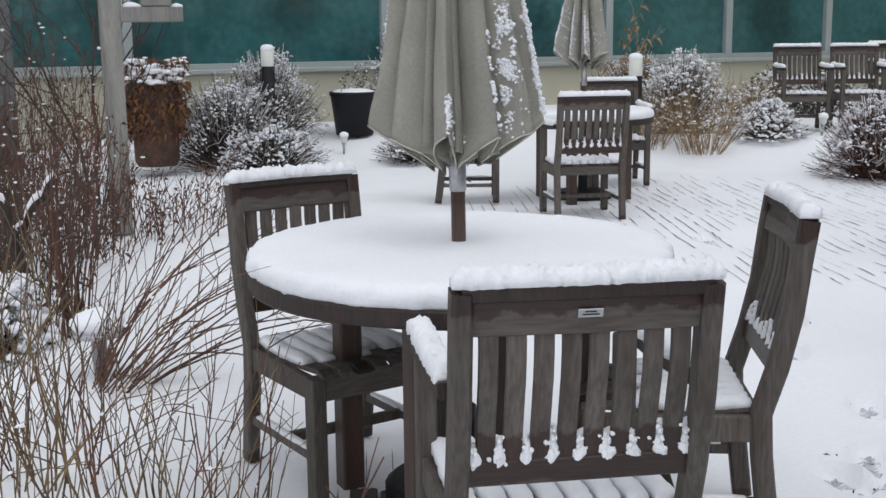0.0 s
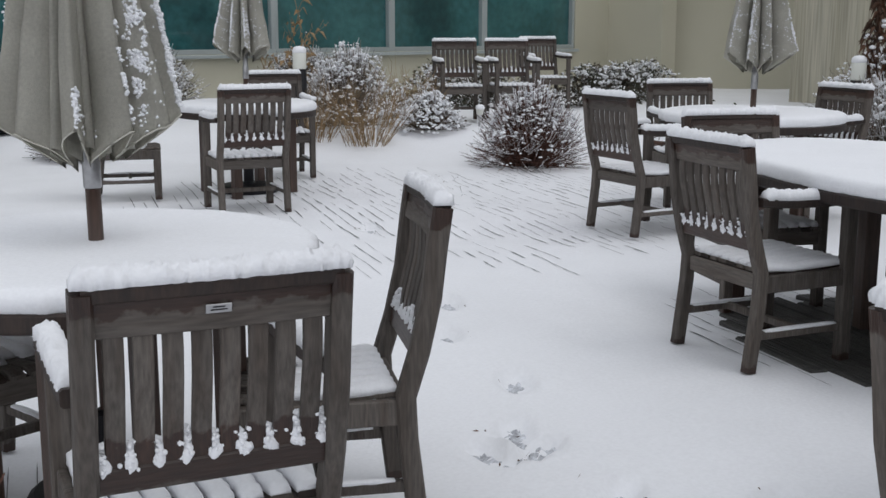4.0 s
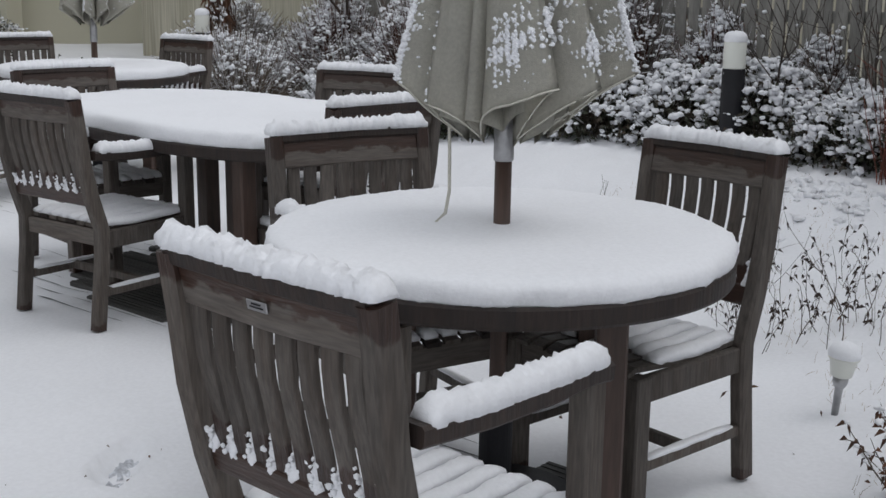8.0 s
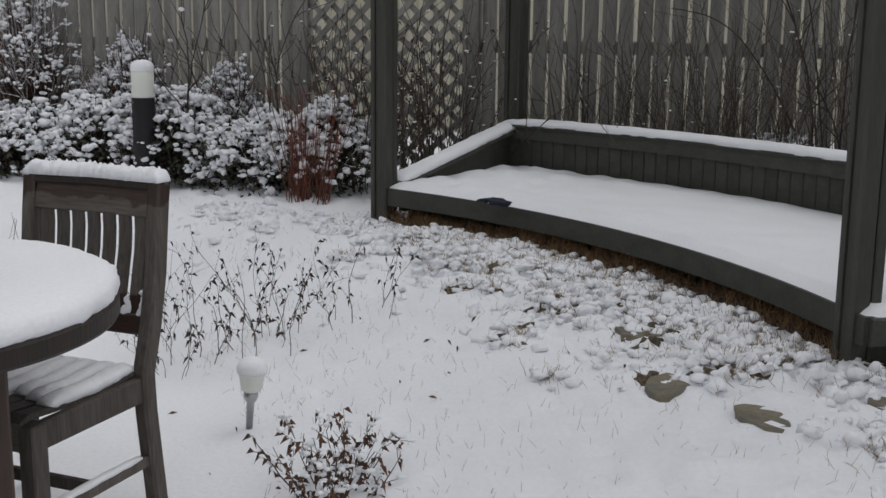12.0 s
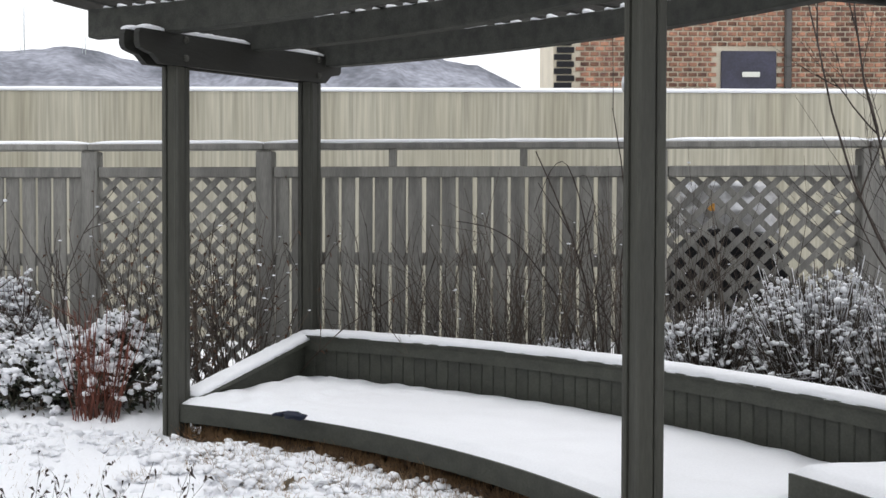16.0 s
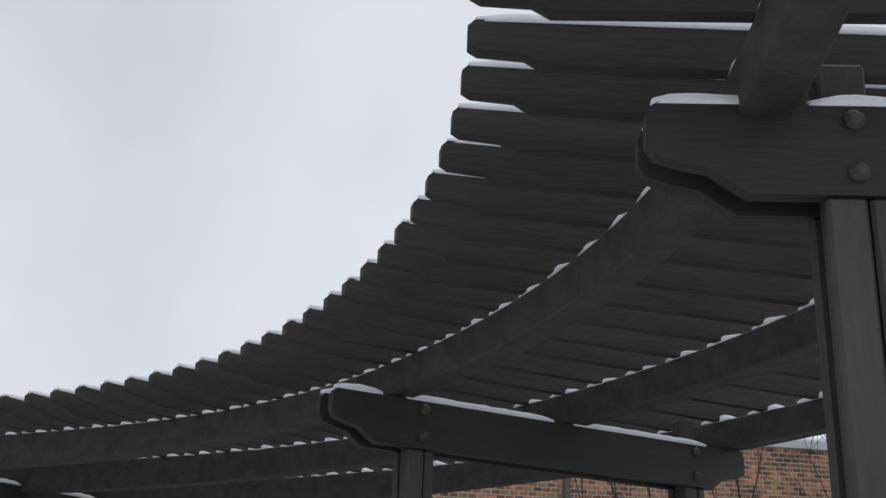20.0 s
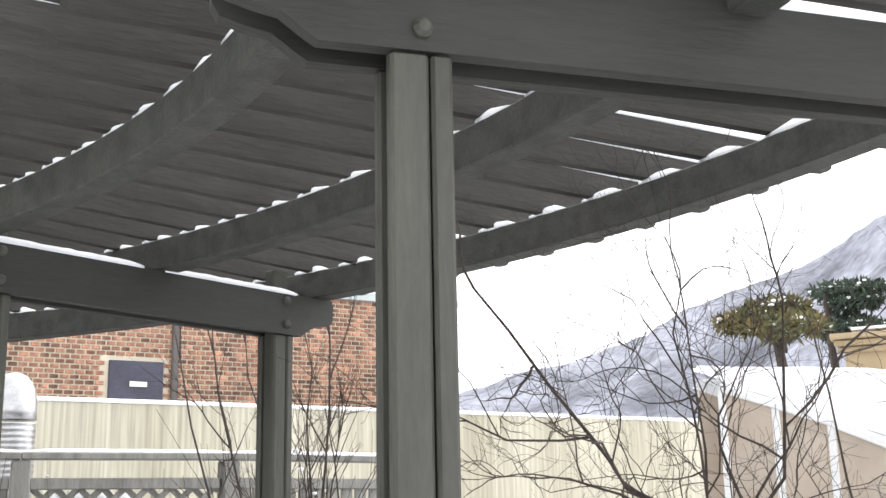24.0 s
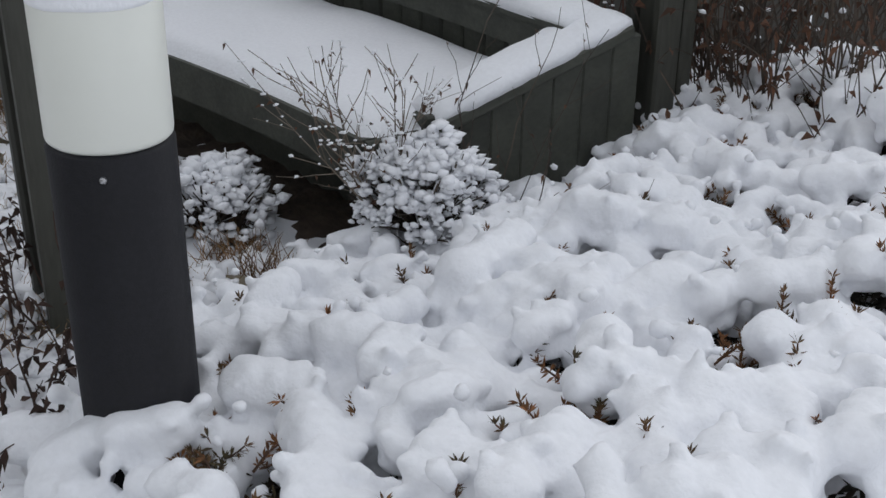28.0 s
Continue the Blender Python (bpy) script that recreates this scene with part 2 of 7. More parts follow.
def soak(mat, bands):
    """Adds dark rain-soaked timber with a ragged tide line within bands of height."""
    nodes, links = mat.node_tree.nodes, mat.node_tree.links
    bsdf = nodes["Principled BSDF"]
    dry = bsdf.inputs["Base Color"].links[0].from_socket
    tc, sep = nodes.new("ShaderNodeTexCoord"), nodes.new("ShaderNodeSeparateXYZ")
    links.new(tc.outputs["Object"], sep.inputs[0])
    ns = nodes.new("ShaderNodeTexNoise")
    ns.inputs["Scale"].default_value, ns.inputs["Detail"].default_value = 24, 4
    links.new(tc.outputs["Object"], ns.inputs["Vector"])
    shift = nodes.new("ShaderNodeMath")
    shift.operation, shift.inputs[1].default_value = "MULTIPLY_ADD", 0.075
    links.new(ns.outputs["Fac"], shift.inputs[0])
    links.new(sep.outputs["Z"], shift.inputs[2])
    total = None
    for low, high in bands:
        a, b = nodes.new("ShaderNodeMapRange"), nodes.new("ShaderNodeMapRange")
        a.inputs["From Min"].default_value, a.inputs["From Max"].default_value = low + 0.0375 - 0.004, low + 0.0375 + 0.004
        b.inputs["From Min"].default_value, b.inputs["From Max"].default_value = high + 0.0375 + 0.004, high + 0.0375 - 0.004
        links.new(shift.outputs[0], a.inputs["Value"])
        links.new(shift.outputs[0], b.inputs["Value"])
        both = nodes.new("ShaderNodeMath")
        both.operation = "MULTIPLY"
        links.new(a.outputs[0], both.inputs[0])
        links.new(b.outputs[0], both.inputs[1])
        if total:
            add = nodes.new("ShaderNodeMath")
            add.operation, add.use_clamp = "ADD", True
            links.new(total, add.inputs[0])
            links.new(both.outputs[0], add.inputs[1])
            total = add.outputs[0]
        else:
            total = both.outputs[0]
    mix = nodes.new("ShaderNodeMix")
    mix.data_type = "RGBA"
    wet = nodes.new("ShaderNodeMix")
    wet.data_type, wet.blend_type, wet.inputs[0].default_value = "RGBA", "MULTIPLY", 1.0
    links.new(dry, wet.inputs[6])
    wet.inputs[7].default_value = (0.36, 0.2, 0.15, 1)
    links.new(total, mix.inputs[0])
    links.new(dry, mix.inputs[6])
    links.new(wet.outputs[2], mix.inputs[7])
    links.new(mix.outputs[2], bsdf.inputs["Base Color"])
    gloss = nodes.new("ShaderNodeMapRange")
    gloss.inputs["To Min"].default_value, gloss.inputs["To Max"].default_value = 0.75, 0.42
    links.new(total, gloss.inputs["Value"])
    links.new(gloss.outputs[0], bsdf.inputs["Roughness"])


TEAK_X = material("weathered_teak_rails", (0.101, 0.088, 0.078), 0.75, grain=(14, 0.25), patch=(3, 0.3), bump=0.35, bump_scale=12, stretch=(1, 9, 9), second=(0.08, 0.066, 0.056), vary=0.22)
TEAK_LEG = material("weathered_teak_legs", (0.096, 0.083, 0.073), 0.75, grain=(14, 0.3), patch=(3, 0.3), bump=0.35, bump_scale=12, stretch=(9, 9, 1), second=(0.074, 0.06, 0.05), vary=0.2)
soak(TEAK_LEG, ((0.9, 1.1), (-0.2, 0.03)))
for wood in (TEAK, TEAK_X):
    soak(wood, ((0.903, 1.1), (0.52, 0.635)))


# ---- mesh helpers ----
def part(name, bm, mat, parent=None, label="", smooth=False):
    """Links a bmesh as one mesh object, under a thing or a part when a parent is given."""
    me = bpy.data.meshes.new(name)
    bm.to_mesh(me)
    bm.free()
    return link(name, me, mat, parent, label, smooth)


def link(name, me, mat, parent=None, label="", smooth=False, m=None):
    if mat and not me.materials:
        for one in mat if isinstance(mat, (list, tuple)) else (mat,):
            me.materials.append(one)
    if smooth:
        me.polygons.foreach_set("use_smooth", [True] * len(me.polygons))
    ob = new(name, me)
    if parent:
        ob.parent = parent
    if m is not None:
        ob.matrix_basis = m
    if label:
        ob["label"] = label
    return ob


def thing(name, m, label, category, group=""):
    """An Empty at the base of a thing, which parents its parts."""
    ob = new(name)
    ob.empty_display_size = 0.1
    ob.matrix_basis = m
    return tagged(ob, label, category, group)


def box(bm, centre, size, m=None, bevel=0.0):
    """A box, with worn edges when a bevel is given."""
    made = bmesh.ops.create_cube(bm, size=1.0, matrix=Matrix.LocRotScale(centre, None, size))
    vs = made["verts"]
    if m is not None:
        bmesh.ops.transform(bm, matrix=m, verts=vs)
    if bevel:
        bmesh.ops.bevel(bm, geom=list({e for v in vs for e in v.link_edges}), offset=bevel, segments=1, affect="EDGES", clamp_overlap=True)


def new_box(centre, size, m=None, bevel=0.0):
    bm = bmesh.new()
    box(bm, centre, size, m, bevel)
    return bm


def loft(bm, rings, closed=True, caps=True):
    """Skins a list of rings of points."""
    vs = [[bm.verts.new(p) for p in ring] for ring in rings]
    n = len(rings[0])
    for a, b in zip(vs, vs[1:]):
        for i in range(n if closed else n - 1):
            j = (i + 1) % n
            bm.faces.new((a[i], a[j], b[j], b[i]))
    if caps and closed:
        bm.faces.new(vs[0][::-1])
        bm.faces.new(vs[-1])


def bar(bm, pts, wide, deep, side=Vector((1, 0, 0))):
    """A bar of rectangular section along a bent line; side is the direction of its width."""
    pts = [Vector(p) for p in pts]
    rings = []
    for i, p in enumerate(pts):
        t = (pts[min(i + 1, len(pts) - 1)] - pts[max(i - 1, 0)]).normalized()
        s = (side - t * side.dot(t)).normalized()
        u = t.cross(s)
        c = 0.16
        w, d = wide / 2, deep / 2
        k = min(w, d) * c * 2
        ring = []
        for sx, sy in ((1, 1), (-1, 1), (-1, -1), (1, -1)):
            a, b = (w, d - k), (w - k, d)
            if sx * sy < 0:
                a, b = b, a
            ring += [p + s * sx * a[0] + u * sy * a[1], p + s * sx * b[0] + u * sy * b[1]]
        rings.append(ring)
    loft(bm, rings)


def new_bar(pts, wide, deep, side=Vector((1, 0, 0))):
    bm = bmesh.new()
    bar(bm, pts, wide, deep, side)
    return bm


def tube(bm, pts, r0, r1, sides=4):
    """A tapered round bar along a bent line."""
    pts = [Vector(p) for p in pts]
    rings = []
    for i, p in enumerate(pts):
        t = (pts[min(i + 1, len(pts) - 1)] - pts[max(i - 1, 0)]).normalized()
        s = t.orthogonal().normalized()
        u = t.cross(s)
        r = r0 + (r1 - r0) * i / max(len(pts) - 1, 1)
        rings.append([p + (s * math.cos(a) + u * math.sin(a)) * r for a in (2 * math.pi * k / sides for k in range(sides))])
    loft(bm, rings)


def lathe(bm, profile, sides=24, wobble=None):
    """A turned body from (radius, height) pairs."""
    loft(bm, [[Vector((r * math.cos(a), r * math.sin(a), z)) for a in (2 * math.pi * k / sides for k in range(sides))] for r, z in profile])


def blob(bm, centre, r, flat=0.75, rough=0.25, level=2):
    made = bmesh.ops.create_icosphere(bm, subdivisions=level, radius=1.0)
    c = Vector(centre)
    for v in made["verts"]:
        n = v.co.copy()
        k = 1 + rough * noise.noise(n * 1.6 + c * 7)
        v.co = c + Vector((n.x * r * k, n.y * r * k, n.z * r * flat * k))


def snow_line(bm, pts, half, high, lump=0.35, up=Vector((0, 0, 1)), seed=0.0, step=0.03, fuzz=0.0):
    """A ridge of fallen snow, rounded and uneven, along a line of points."""
    pts = [Vector(p) for p in pts]
    fine = []
    for a, b in zip(pts, pts[1:]):
        n = max(1, int((b - a).length / step))
        fine += [a.lerp(b, i / n) for i in range(n)]
    fine.append(pts[-1])
    rings = []
    last = len(fine) - 1
    for i, p in enumerate(fine):
        t = (fine[min(i + 1, last)] - fine[max(i - 1, 0)]).normalized()
        s = t.cross(up).normalized()
        end = min(i, last - i)
        e = (0.45, 0.8, 0.95)[end] if end < 3 else 1.0
        ring = []
        for k in range(9):
            a = math.pi * k / 8
            n = noise.noise(p * 22 + Vector((seed, k * 0.35, 0))) * lump + noise.noise(p * 60 + Vector((k, seed, 0))) * lump * 0.35
            n += fuzz * noise.noise(p * 130 + Vector((0, seed, k * 0.9)))
            w = half * (1 + 0.4 * n) * (0.8 + 0.2 * e)
            h = high * (0.85 + 0.55 * n) * e
            ring.append(p + s * math.cos(a) * w + up * (max(math.sin(a), 0) ** 0.6 * h - (0.004 if k in (0, 8) else 0)))
        rings.append(ring)
    loft(bm, rings)


def frame_at(x, y, z=0.0, facing=(0, 1)):
    """A pose whose +y looks along facing."""
    return Matrix.Translation((x, y, z)) @ Matrix.Rotation(math.atan2(-facing[0], facing[1]), 4, "Z")


def smooth_step(v):
    v = min(max(v, 0.0), 1.0)
    return v * v * (3 - 2 * v)


def icosphere(level):
    bm = bmesh.new()
    bmesh.ops.create_icosphere(bm, subdivisions=level, radius=1.0)
    bm.verts.ensure_lookup_table()
    vs, fs = [v.co.copy() for v in bm.verts], [tuple(v.index for v in f.verts) for f in bm.faces]
    bm.free()
    return vs, fs


BALL = {k: icosphere(k) for k in (1, 2, 3)}


class Soup:
    """Gathers many small pieces of one plant into one mesh."""

    def __init__(self):
        self.verts, self.faces = [], []

    def tube(self, pts, r0, r1, sides=3):
        base = len(self.verts)
        last = len(pts) - 1
        for i, p in enumerate(pts):
            t = (pts[min(i + 1, last)] - pts[max(i - 1, 0)]).normalized()
            s = t.orthogonal().normalized()
            u = t.cross(s)
            r = r0 + (r1 - r0) * i / last
            for k in range(sides):
                a = 6.2832 * k / sides
                self.verts.append(p + s * (math.cos(a) * r) + u * (math.sin(a) * r))
        for i in range(last):
            for k in range(sides):
                a, b = base + i * sides + k, base + i * sides + (k + 1) % sides
                self.faces.append((a, b, b + sides, a + sides))

    def blob(self, c, r, flat=0.7, rough=0.35, level=1, stretch=None):
        vs, fs = BALL[level]
        base = len(self.verts)
        sx, sy = stretch or (1, 1)
        for n in vs:
            k = r * (1 + rough * noise.noise(n * 1.7 + c * 9))
            self.verts.append(Vector((c.x + n.x * k * sx, c.y + n.y * k * sy, c.z + n.z * k * flat)))
        self.faces += [tuple(base + i for i in f) for f in fs]

    def leaf(self, p, d, wide, long, droop=0.3):
        """A small folded leaf from p along d."""
        d = d.normalized()
        s = d.orthogonal().normalized() * wide / 2
        m = p + d * long * 0.5 + Vector((0, 0, wide * 0.25))
        e = p + d * long + Vector((0, 0, -droop * long))
        base = len(self.verts)
        self.verts += [p, m + s, e, m - s]
        self.faces += [(base, base + 1, base + 2), (base, base + 2, base + 3)]

    def put(self, name, mat, parent, label="", smooth=False):
        if not self.verts:
            return None
        me = bpy.data.meshes.new(name)
        me.from_pydata([tuple(v) for v in self.verts], [], self.faces)
        o = link(name, me, mat, parent, label, smooth)
        return tagged(o, kind="stuff") if parent and name not in ("trunk", "branch", "palm", "snow_cap") else o


HUB = Vector((3.25, 3.0, 0))  # the centre of the curved pergola and its bench


def on_arc(r, degrees, z=0.0):
    a = radians(degrees)
    return Vector((HUB.x + r * math.cos(a), HUB.y + r * math.sin(a), z))


def land(x, y):
    """The height of the ground: level by the tables, banked up round the pergola."""
    dx, dy = x - HUB.x, y - HUB.y
    r, a = math.hypot(dx, dy), math.degrees(math.atan2(dy, dx))
    if a > 90:
        a -= 360
    k = smooth_step((r - 2.5) / 1.9) * smooth_step((25 - a) / 35) * smooth_step((a + 160) / 30)
    return 0.28 * k + 0.27 * smooth_step((0.64 * x + 0.77 * y - 12.3) / 1.6) * smooth_step((40 - abs(x)) / 10)


# ---- ground ----
PRINTS = [(2.9, 3.82, 50), (2.27, 3.27, 80), (2.5, 3.39, 50), (2.43, 3.2, 20), (3.16, 4.58, 60), (3.6, 5.1, 55), (2.31, 2.72, 30), (2.64, 2.39, 20), (1.95, 2.3, 40), (4.6, 7.2, 50), (6.4, 8.3, 50), (6.8, 8.95, 50)]


def ground_z(x, y):
    """The snow's surface: broad swells, a lumpy lawn, trodden footprints."""
    z = land(x, y)
    if -3 < x < 24 and -6 < y < 18:
        p = Vector((x, y, 0))
        z += 0.025 * noise.noise(p * 0.9) + 0.008 * noise.noise(p * 4) - 0.012
        r = math.hypot(x - HUB.x, y - HUB.y)
        lawn = smooth_step((r - 2.6) / 0.5) if y < 3 and x > 0 else 0
        if lawn:
            near = smooth_step((r - 3.2) / 1.0)
            z += lawn * (0.018 * noise.noise(p * 7) + (0.012 + 0.018 * near) * noise.noise(p * 16) + (0.006 + 0.014 * near) * noise.noise(p * 34))
        for fx, fy, turn in PRINTS:
            if abs(x - fx) < 0.3 and abs(y - fy) < 0.3:
                a = radians(turn)
                u, v = (x - fx) * math.cos(a) + (y - fy) * math.sin(a), -(x - fx) * math.sin(a) + (y - fy) * math.cos(a)
                d = (u / 0.15) ** 2 + (v / 0.062) ** 2
                z += -0.042 * smooth_step((1.25 - d) * 2) * (1 + 0.5 * noise.noise(p * 40)) + 0.013 * smooth_step(1 - abs(d - 1.8))
    return z


def build_ground():
    def lines(spans):
        out = []
        for a, b, step in spans:
            out += list(np.arange(a, b - 1e-6, step))
        return np.array(out + [spans[-1][1]])
    xs = lines([(-3000, -300, 900), (-300, -30, 45), (-30, -3, 1.5), (-3, 0, 0.12), (0, 6, 0.04), (6, 10, 0.1), (10, 24, 0.5), (24, 300, 23), (300, 3000, 900)])
    ys = lines([(-3000, -300, 900), (-300, -30, 45), (-30, -5, 1.25), (-5, -2.6, 0.12), (-2.6, 5.4, 0.04), (5.4, 12, 0.1), (12, 24, 0.5), (24, 300, 23), (300, 3000, 900)])
    verts = []
    for y in ys:
        for x in xs:
            z = ground_z(x, y)
            verts.append((x, y, z))
    nx = len(xs)
    faces = [(j * nx + i, j * nx + i + 1, (j + 1) * nx + i + 1, (j + 1) * nx + i) for j in range(len(ys) - 1) for i in range(nx - 1)]
    me = bpy.data.meshes.new("ground")
    me.from_pydata(verts, [], faces)
    return tagged(link("ground", me, GROUND_SNOW, smooth=True), "lawn and terrace under fresh white snow", "ground", kind="structure")


build_ground()


# ---- the building with the teal windows ----
def build_building():
    wall = new("wall_north")
    tagged(wall, "beige rendered building wall with teal windows", "wall", kind="structure")
    y0, sill, head, top = 15.8, 1.0, 3.0, 6.5
    part("wall_below_windows", new_box((2, y0 + 0.15, sill / 2 - 0.2), (27.0, 0.3, sill + 0.4)), BEIGE, wall)
    part("wall_above_windows", new_box((2, y0 + 0.15, (head + top) / 2), (27.0, 0.3, top - head)), BEIGE, wall)
    part("wall_pier", new_box((15.95, y0 + 0.2, top / 2), (0.9, 0.4, top)), BEIGE, wall)
    part("wall_pier", new_box((-11.4, y0 + 0.15, top / 2), (0.4, 0.3, top)), BEIGE, wall)
    part("wall_return", new_box((16.6, y0 - 0.55, top / 2), (0.4, 1.5, top), bevel=0.01), BEIGE, wall)
    glass = material("teal_glass", (0.035, 0.13, 0.135), 0.05, grain=(9, 0.2), patch=(0.7, 0.3), bump=0.03, bump_scale=1.5, second=(0.014, 0.055, 0.06), spec=0.9)
    xs = [-11.2, -8.9, -5.2, -1.4, 2.0, 5.5, 9.1, 11.3, 13.3, 15.5]
    for n, (a, c) in enumerate(zip(xs, xs[1:])):
        win = new(f"window_{n + 1}")
        tagged(win, "teal-tinted window in a pale metal frame", "window", kind="structure")
        part("pane", new_box(((a + c) / 2, y0 + 0.12, (sill + head) / 2), (c - a - 0.06, 0.02, head - sill - 0.06)), glass, win)
        fr = bmesh.new()
        for x in (a + 0.03, c - 0.03):
            box(fr, (x, y0 + 0.08, (sill + head) / 2), (0.06, 0.12, head - sill), bevel=0.004)
        for z in (sill + 0.035, head - 0.035):
            box(fr, ((a + c) / 2, y0 + 0.078, z), (c - a - 0.12, 0.12, 0.07), bevel=0.004)
        part("window_frame", fr, ALU, win)
        part("window_sill", new_box(((a + c) / 2, y0 - 0.02, sill - 0.03), (c - a, 0.2, 0.05), bevel=0.006), ALU, win)
    room = new_box((2, y0 + 2.6, 2.0), (27, 0.2, 4.0))
    part("room_back_wall", room, BEIGE, wall)
    part("room_floor", new_box((2, y0 + 1.3, 0.1), (27, 2.4, 0.2)), BLACK, wall)
    # the plain wall that runs on to the grey fence
    for name, a, c in (("wall_east", (16.6, 15.6), (20.4, 11.8)), ("wall_east_2", (20.5, 11.6), (13.06, 6.78))):
        a, c = Vector((*a, 0)), Vector((*c, 0))
        d = (c - a).normalized()
        w2 = part(name, new_box((0, 0, top / 2 - 0.2), ((c - a).length, 0.3, top + 0.4)), BEIGE)
        w2.matrix_basis = frame_at(*((a + c) / 2).xy, 0, (-d.y, d.x))
        tagged(w2, "plain beige rendered wall beside the snowy beds", "wall", kind="structure")


build_building()


# ---- fences ----
def picket_mesh(name, wide, thick, high):
    bm = new_box((0, 0, high / 2), (wide, thick, high), bevel=0.006)
    me = bpy.data.meshes.new(name)
    bm.to_mesh(me)
    bm.free()
    return me


def run_of_fence(fence, a, b, kind, base, high, rail_top, post_first=True, minis=0, mat=FENCE):
    """One bay from a to b: pickets or lattice between posts, with a cap rail on short struts."""
    a, b = Vector((*a, 0)), Vector((*b, 0))
    d = (b - a).normalized()
    long = (b - a).length
    m = frame_at(a.x, a.y, 0, (-d.y, d.x))

    def put(name, bm):
        o = part(name, bm, mat, fence)
        o.matrix_basis = m
        return o
    if post_first:
        put("post", new_box((0, 0, (base + rail_top) / 2 - 0.05), (0.12, 0.12, rail_top - base), bevel=0.008))
    put("cap_rail", new_box((long / 2, 0, rail_top - 0.02), (long - 0.004, 0.15, 0.045), bevel=0.006))
    put("upper_rail", new_box((long / 2, -0.005, high - 0.03), (long - 0.13, 0.07, 0.075), bevel=0.006))
    put("lower_rail", new_box((long / 2, 0.02, base + 0.15), (long - 0.13, 0.05, 0.09), bevel=0.006))
    for k in range(minis):
        put("strut", new_box((long * (k + 1) / (minis + 1), 0, (rail_top + high) / 2 - 0.02), (0.05, 0.06, rail_top - high - 0.04), bevel=0.004))
    sn = bmesh.new()
    snow_line(sn, [(0, 0, rail_top), (long, 0, rail_top)], 0.07, 0.035, lump=0.2, step=0.08, seed=a.x)
    s = part("snow_cap", sn, SNOW, fence, smooth=True)
    s.matrix_basis = m
    if kind != "lattice":
        pitch = 0.117 if kind == "pickets" else 0.142
        n = int((long - 0.12) / pitch)
        me = picket_mesh("picket", 0.098 if kind == "pickets" else (long - 0.12) / n - 0.004, 0.02, high - base - 0.06)
        for i in range(n):
            x = 0.06 + (long - 0.12) * (i + 0.5) / n
            link("picket", me, mat, fence, m=m @ pose(x + random.uniform(-0.003, 0.003), random.uniform(-0.003, 0.003), base, 0, random.uniform(-0.25, 0.25), 0))
        put("middle_rail", new_box((long / 2, 0.036, (base + high) / 2 + 0.25), (long - 0.13, 0.045, 0.09), bevel=0.005))
    else:
        h, w, pitch = high - base - 0.14, long - 0.14, 0.15
        lo = base + 0.08
        for sign, y in ((1, -0.009), (-1, 0.009)):
            k = -h
            while k < w:
                x0, x1 = max(k, 0), min(k + h, w)
                if x1 - x0 > 0.02:
                    z0, z1 = x0 - k, x1 - k
                    if sign < 0:
                        z0, z1 = h - z0, h - z1
                    put("lattice_strip", new_bar([(0.07 + x0, y, lo + z0), (0.07 + x1, y, lo + z1)], 0.014, 0.042, Vector((0, 1, 0))))
                k += pitch


def build_fence():
    fence = new("fence_south")
    tagged(fence, "grey painted picket fence with lattice panels and snowy rail", "fence", kind="structure")
    p = Vector((8.69, 0.19))
    q = Vector((6.5, -4.76))
    d = (q - p).normalized()
    t = [0, 1.3, 4.05, 5.42]
    at = [p + d * k for k in t]
    run_of_fence(fence, at[0], at[1], "lattice", 0.1, 1.88, 2.05)
    run_of_fence(fence, at[1], at[2], "pickets", 0.1, 1.88, 2.05, minis=2)
    run_of_fence(fence, at[2], at[3], "lattice", 0.1, 1.88, 2.05)
    e = at[3] + Vector((-0.3, -1.75))
    run_of_fence(fence, at[3], e, "pickets", 0.1, 1.88, 2.05)
    # towards the building
    pts = [at[0], Vector((9.5, 2.4)), Vector((10.6, 4.4)), Vector((13.0, 6.7))]
    for a, b in zip(pts[1:], pts):
        run_of_fence(fence, a, b, "pickets", 0.05, 1.88, 2.05)
    low = new("fence_west")
    tagged(low, "low grey board fence with a snowy top rail", "fence", kind="structure")
    pts = [e, Vector((4.6, -5.85)), Vector((3.1, -5.2)), Vector((1.6, -4.5)), Vector((-0.2, -3.9))]
    for a, b in zip(pts, pts[1:]):
        run_of_fence(low, a, b, "boards", 0.0, 0.98, 1.18, minis=1, mat=LOWFENCE)


build_fence()


# ---- concrete wall, brick building and the distance ----
AHEAD, ACROSS = Vector((0.9596, -0.281)), Vector((-0.281, -0.9596))  # square to the far wall, and along it
ORIGIN = Vector((-0.23, 0.13))


def far_pose(depth, along):
    p = ORIGIN + AHEAD * depth + ACROSS * along
    return frame_at(p.x, p.y, 0, (-AHEAD.x, -AHEAD.y))


POST_GREY = material("dark_grey_metal", (0.09, 0.085, 0.08), 0.5, grain=(30, 0.1), patch=(2, 0.15), bump=0)


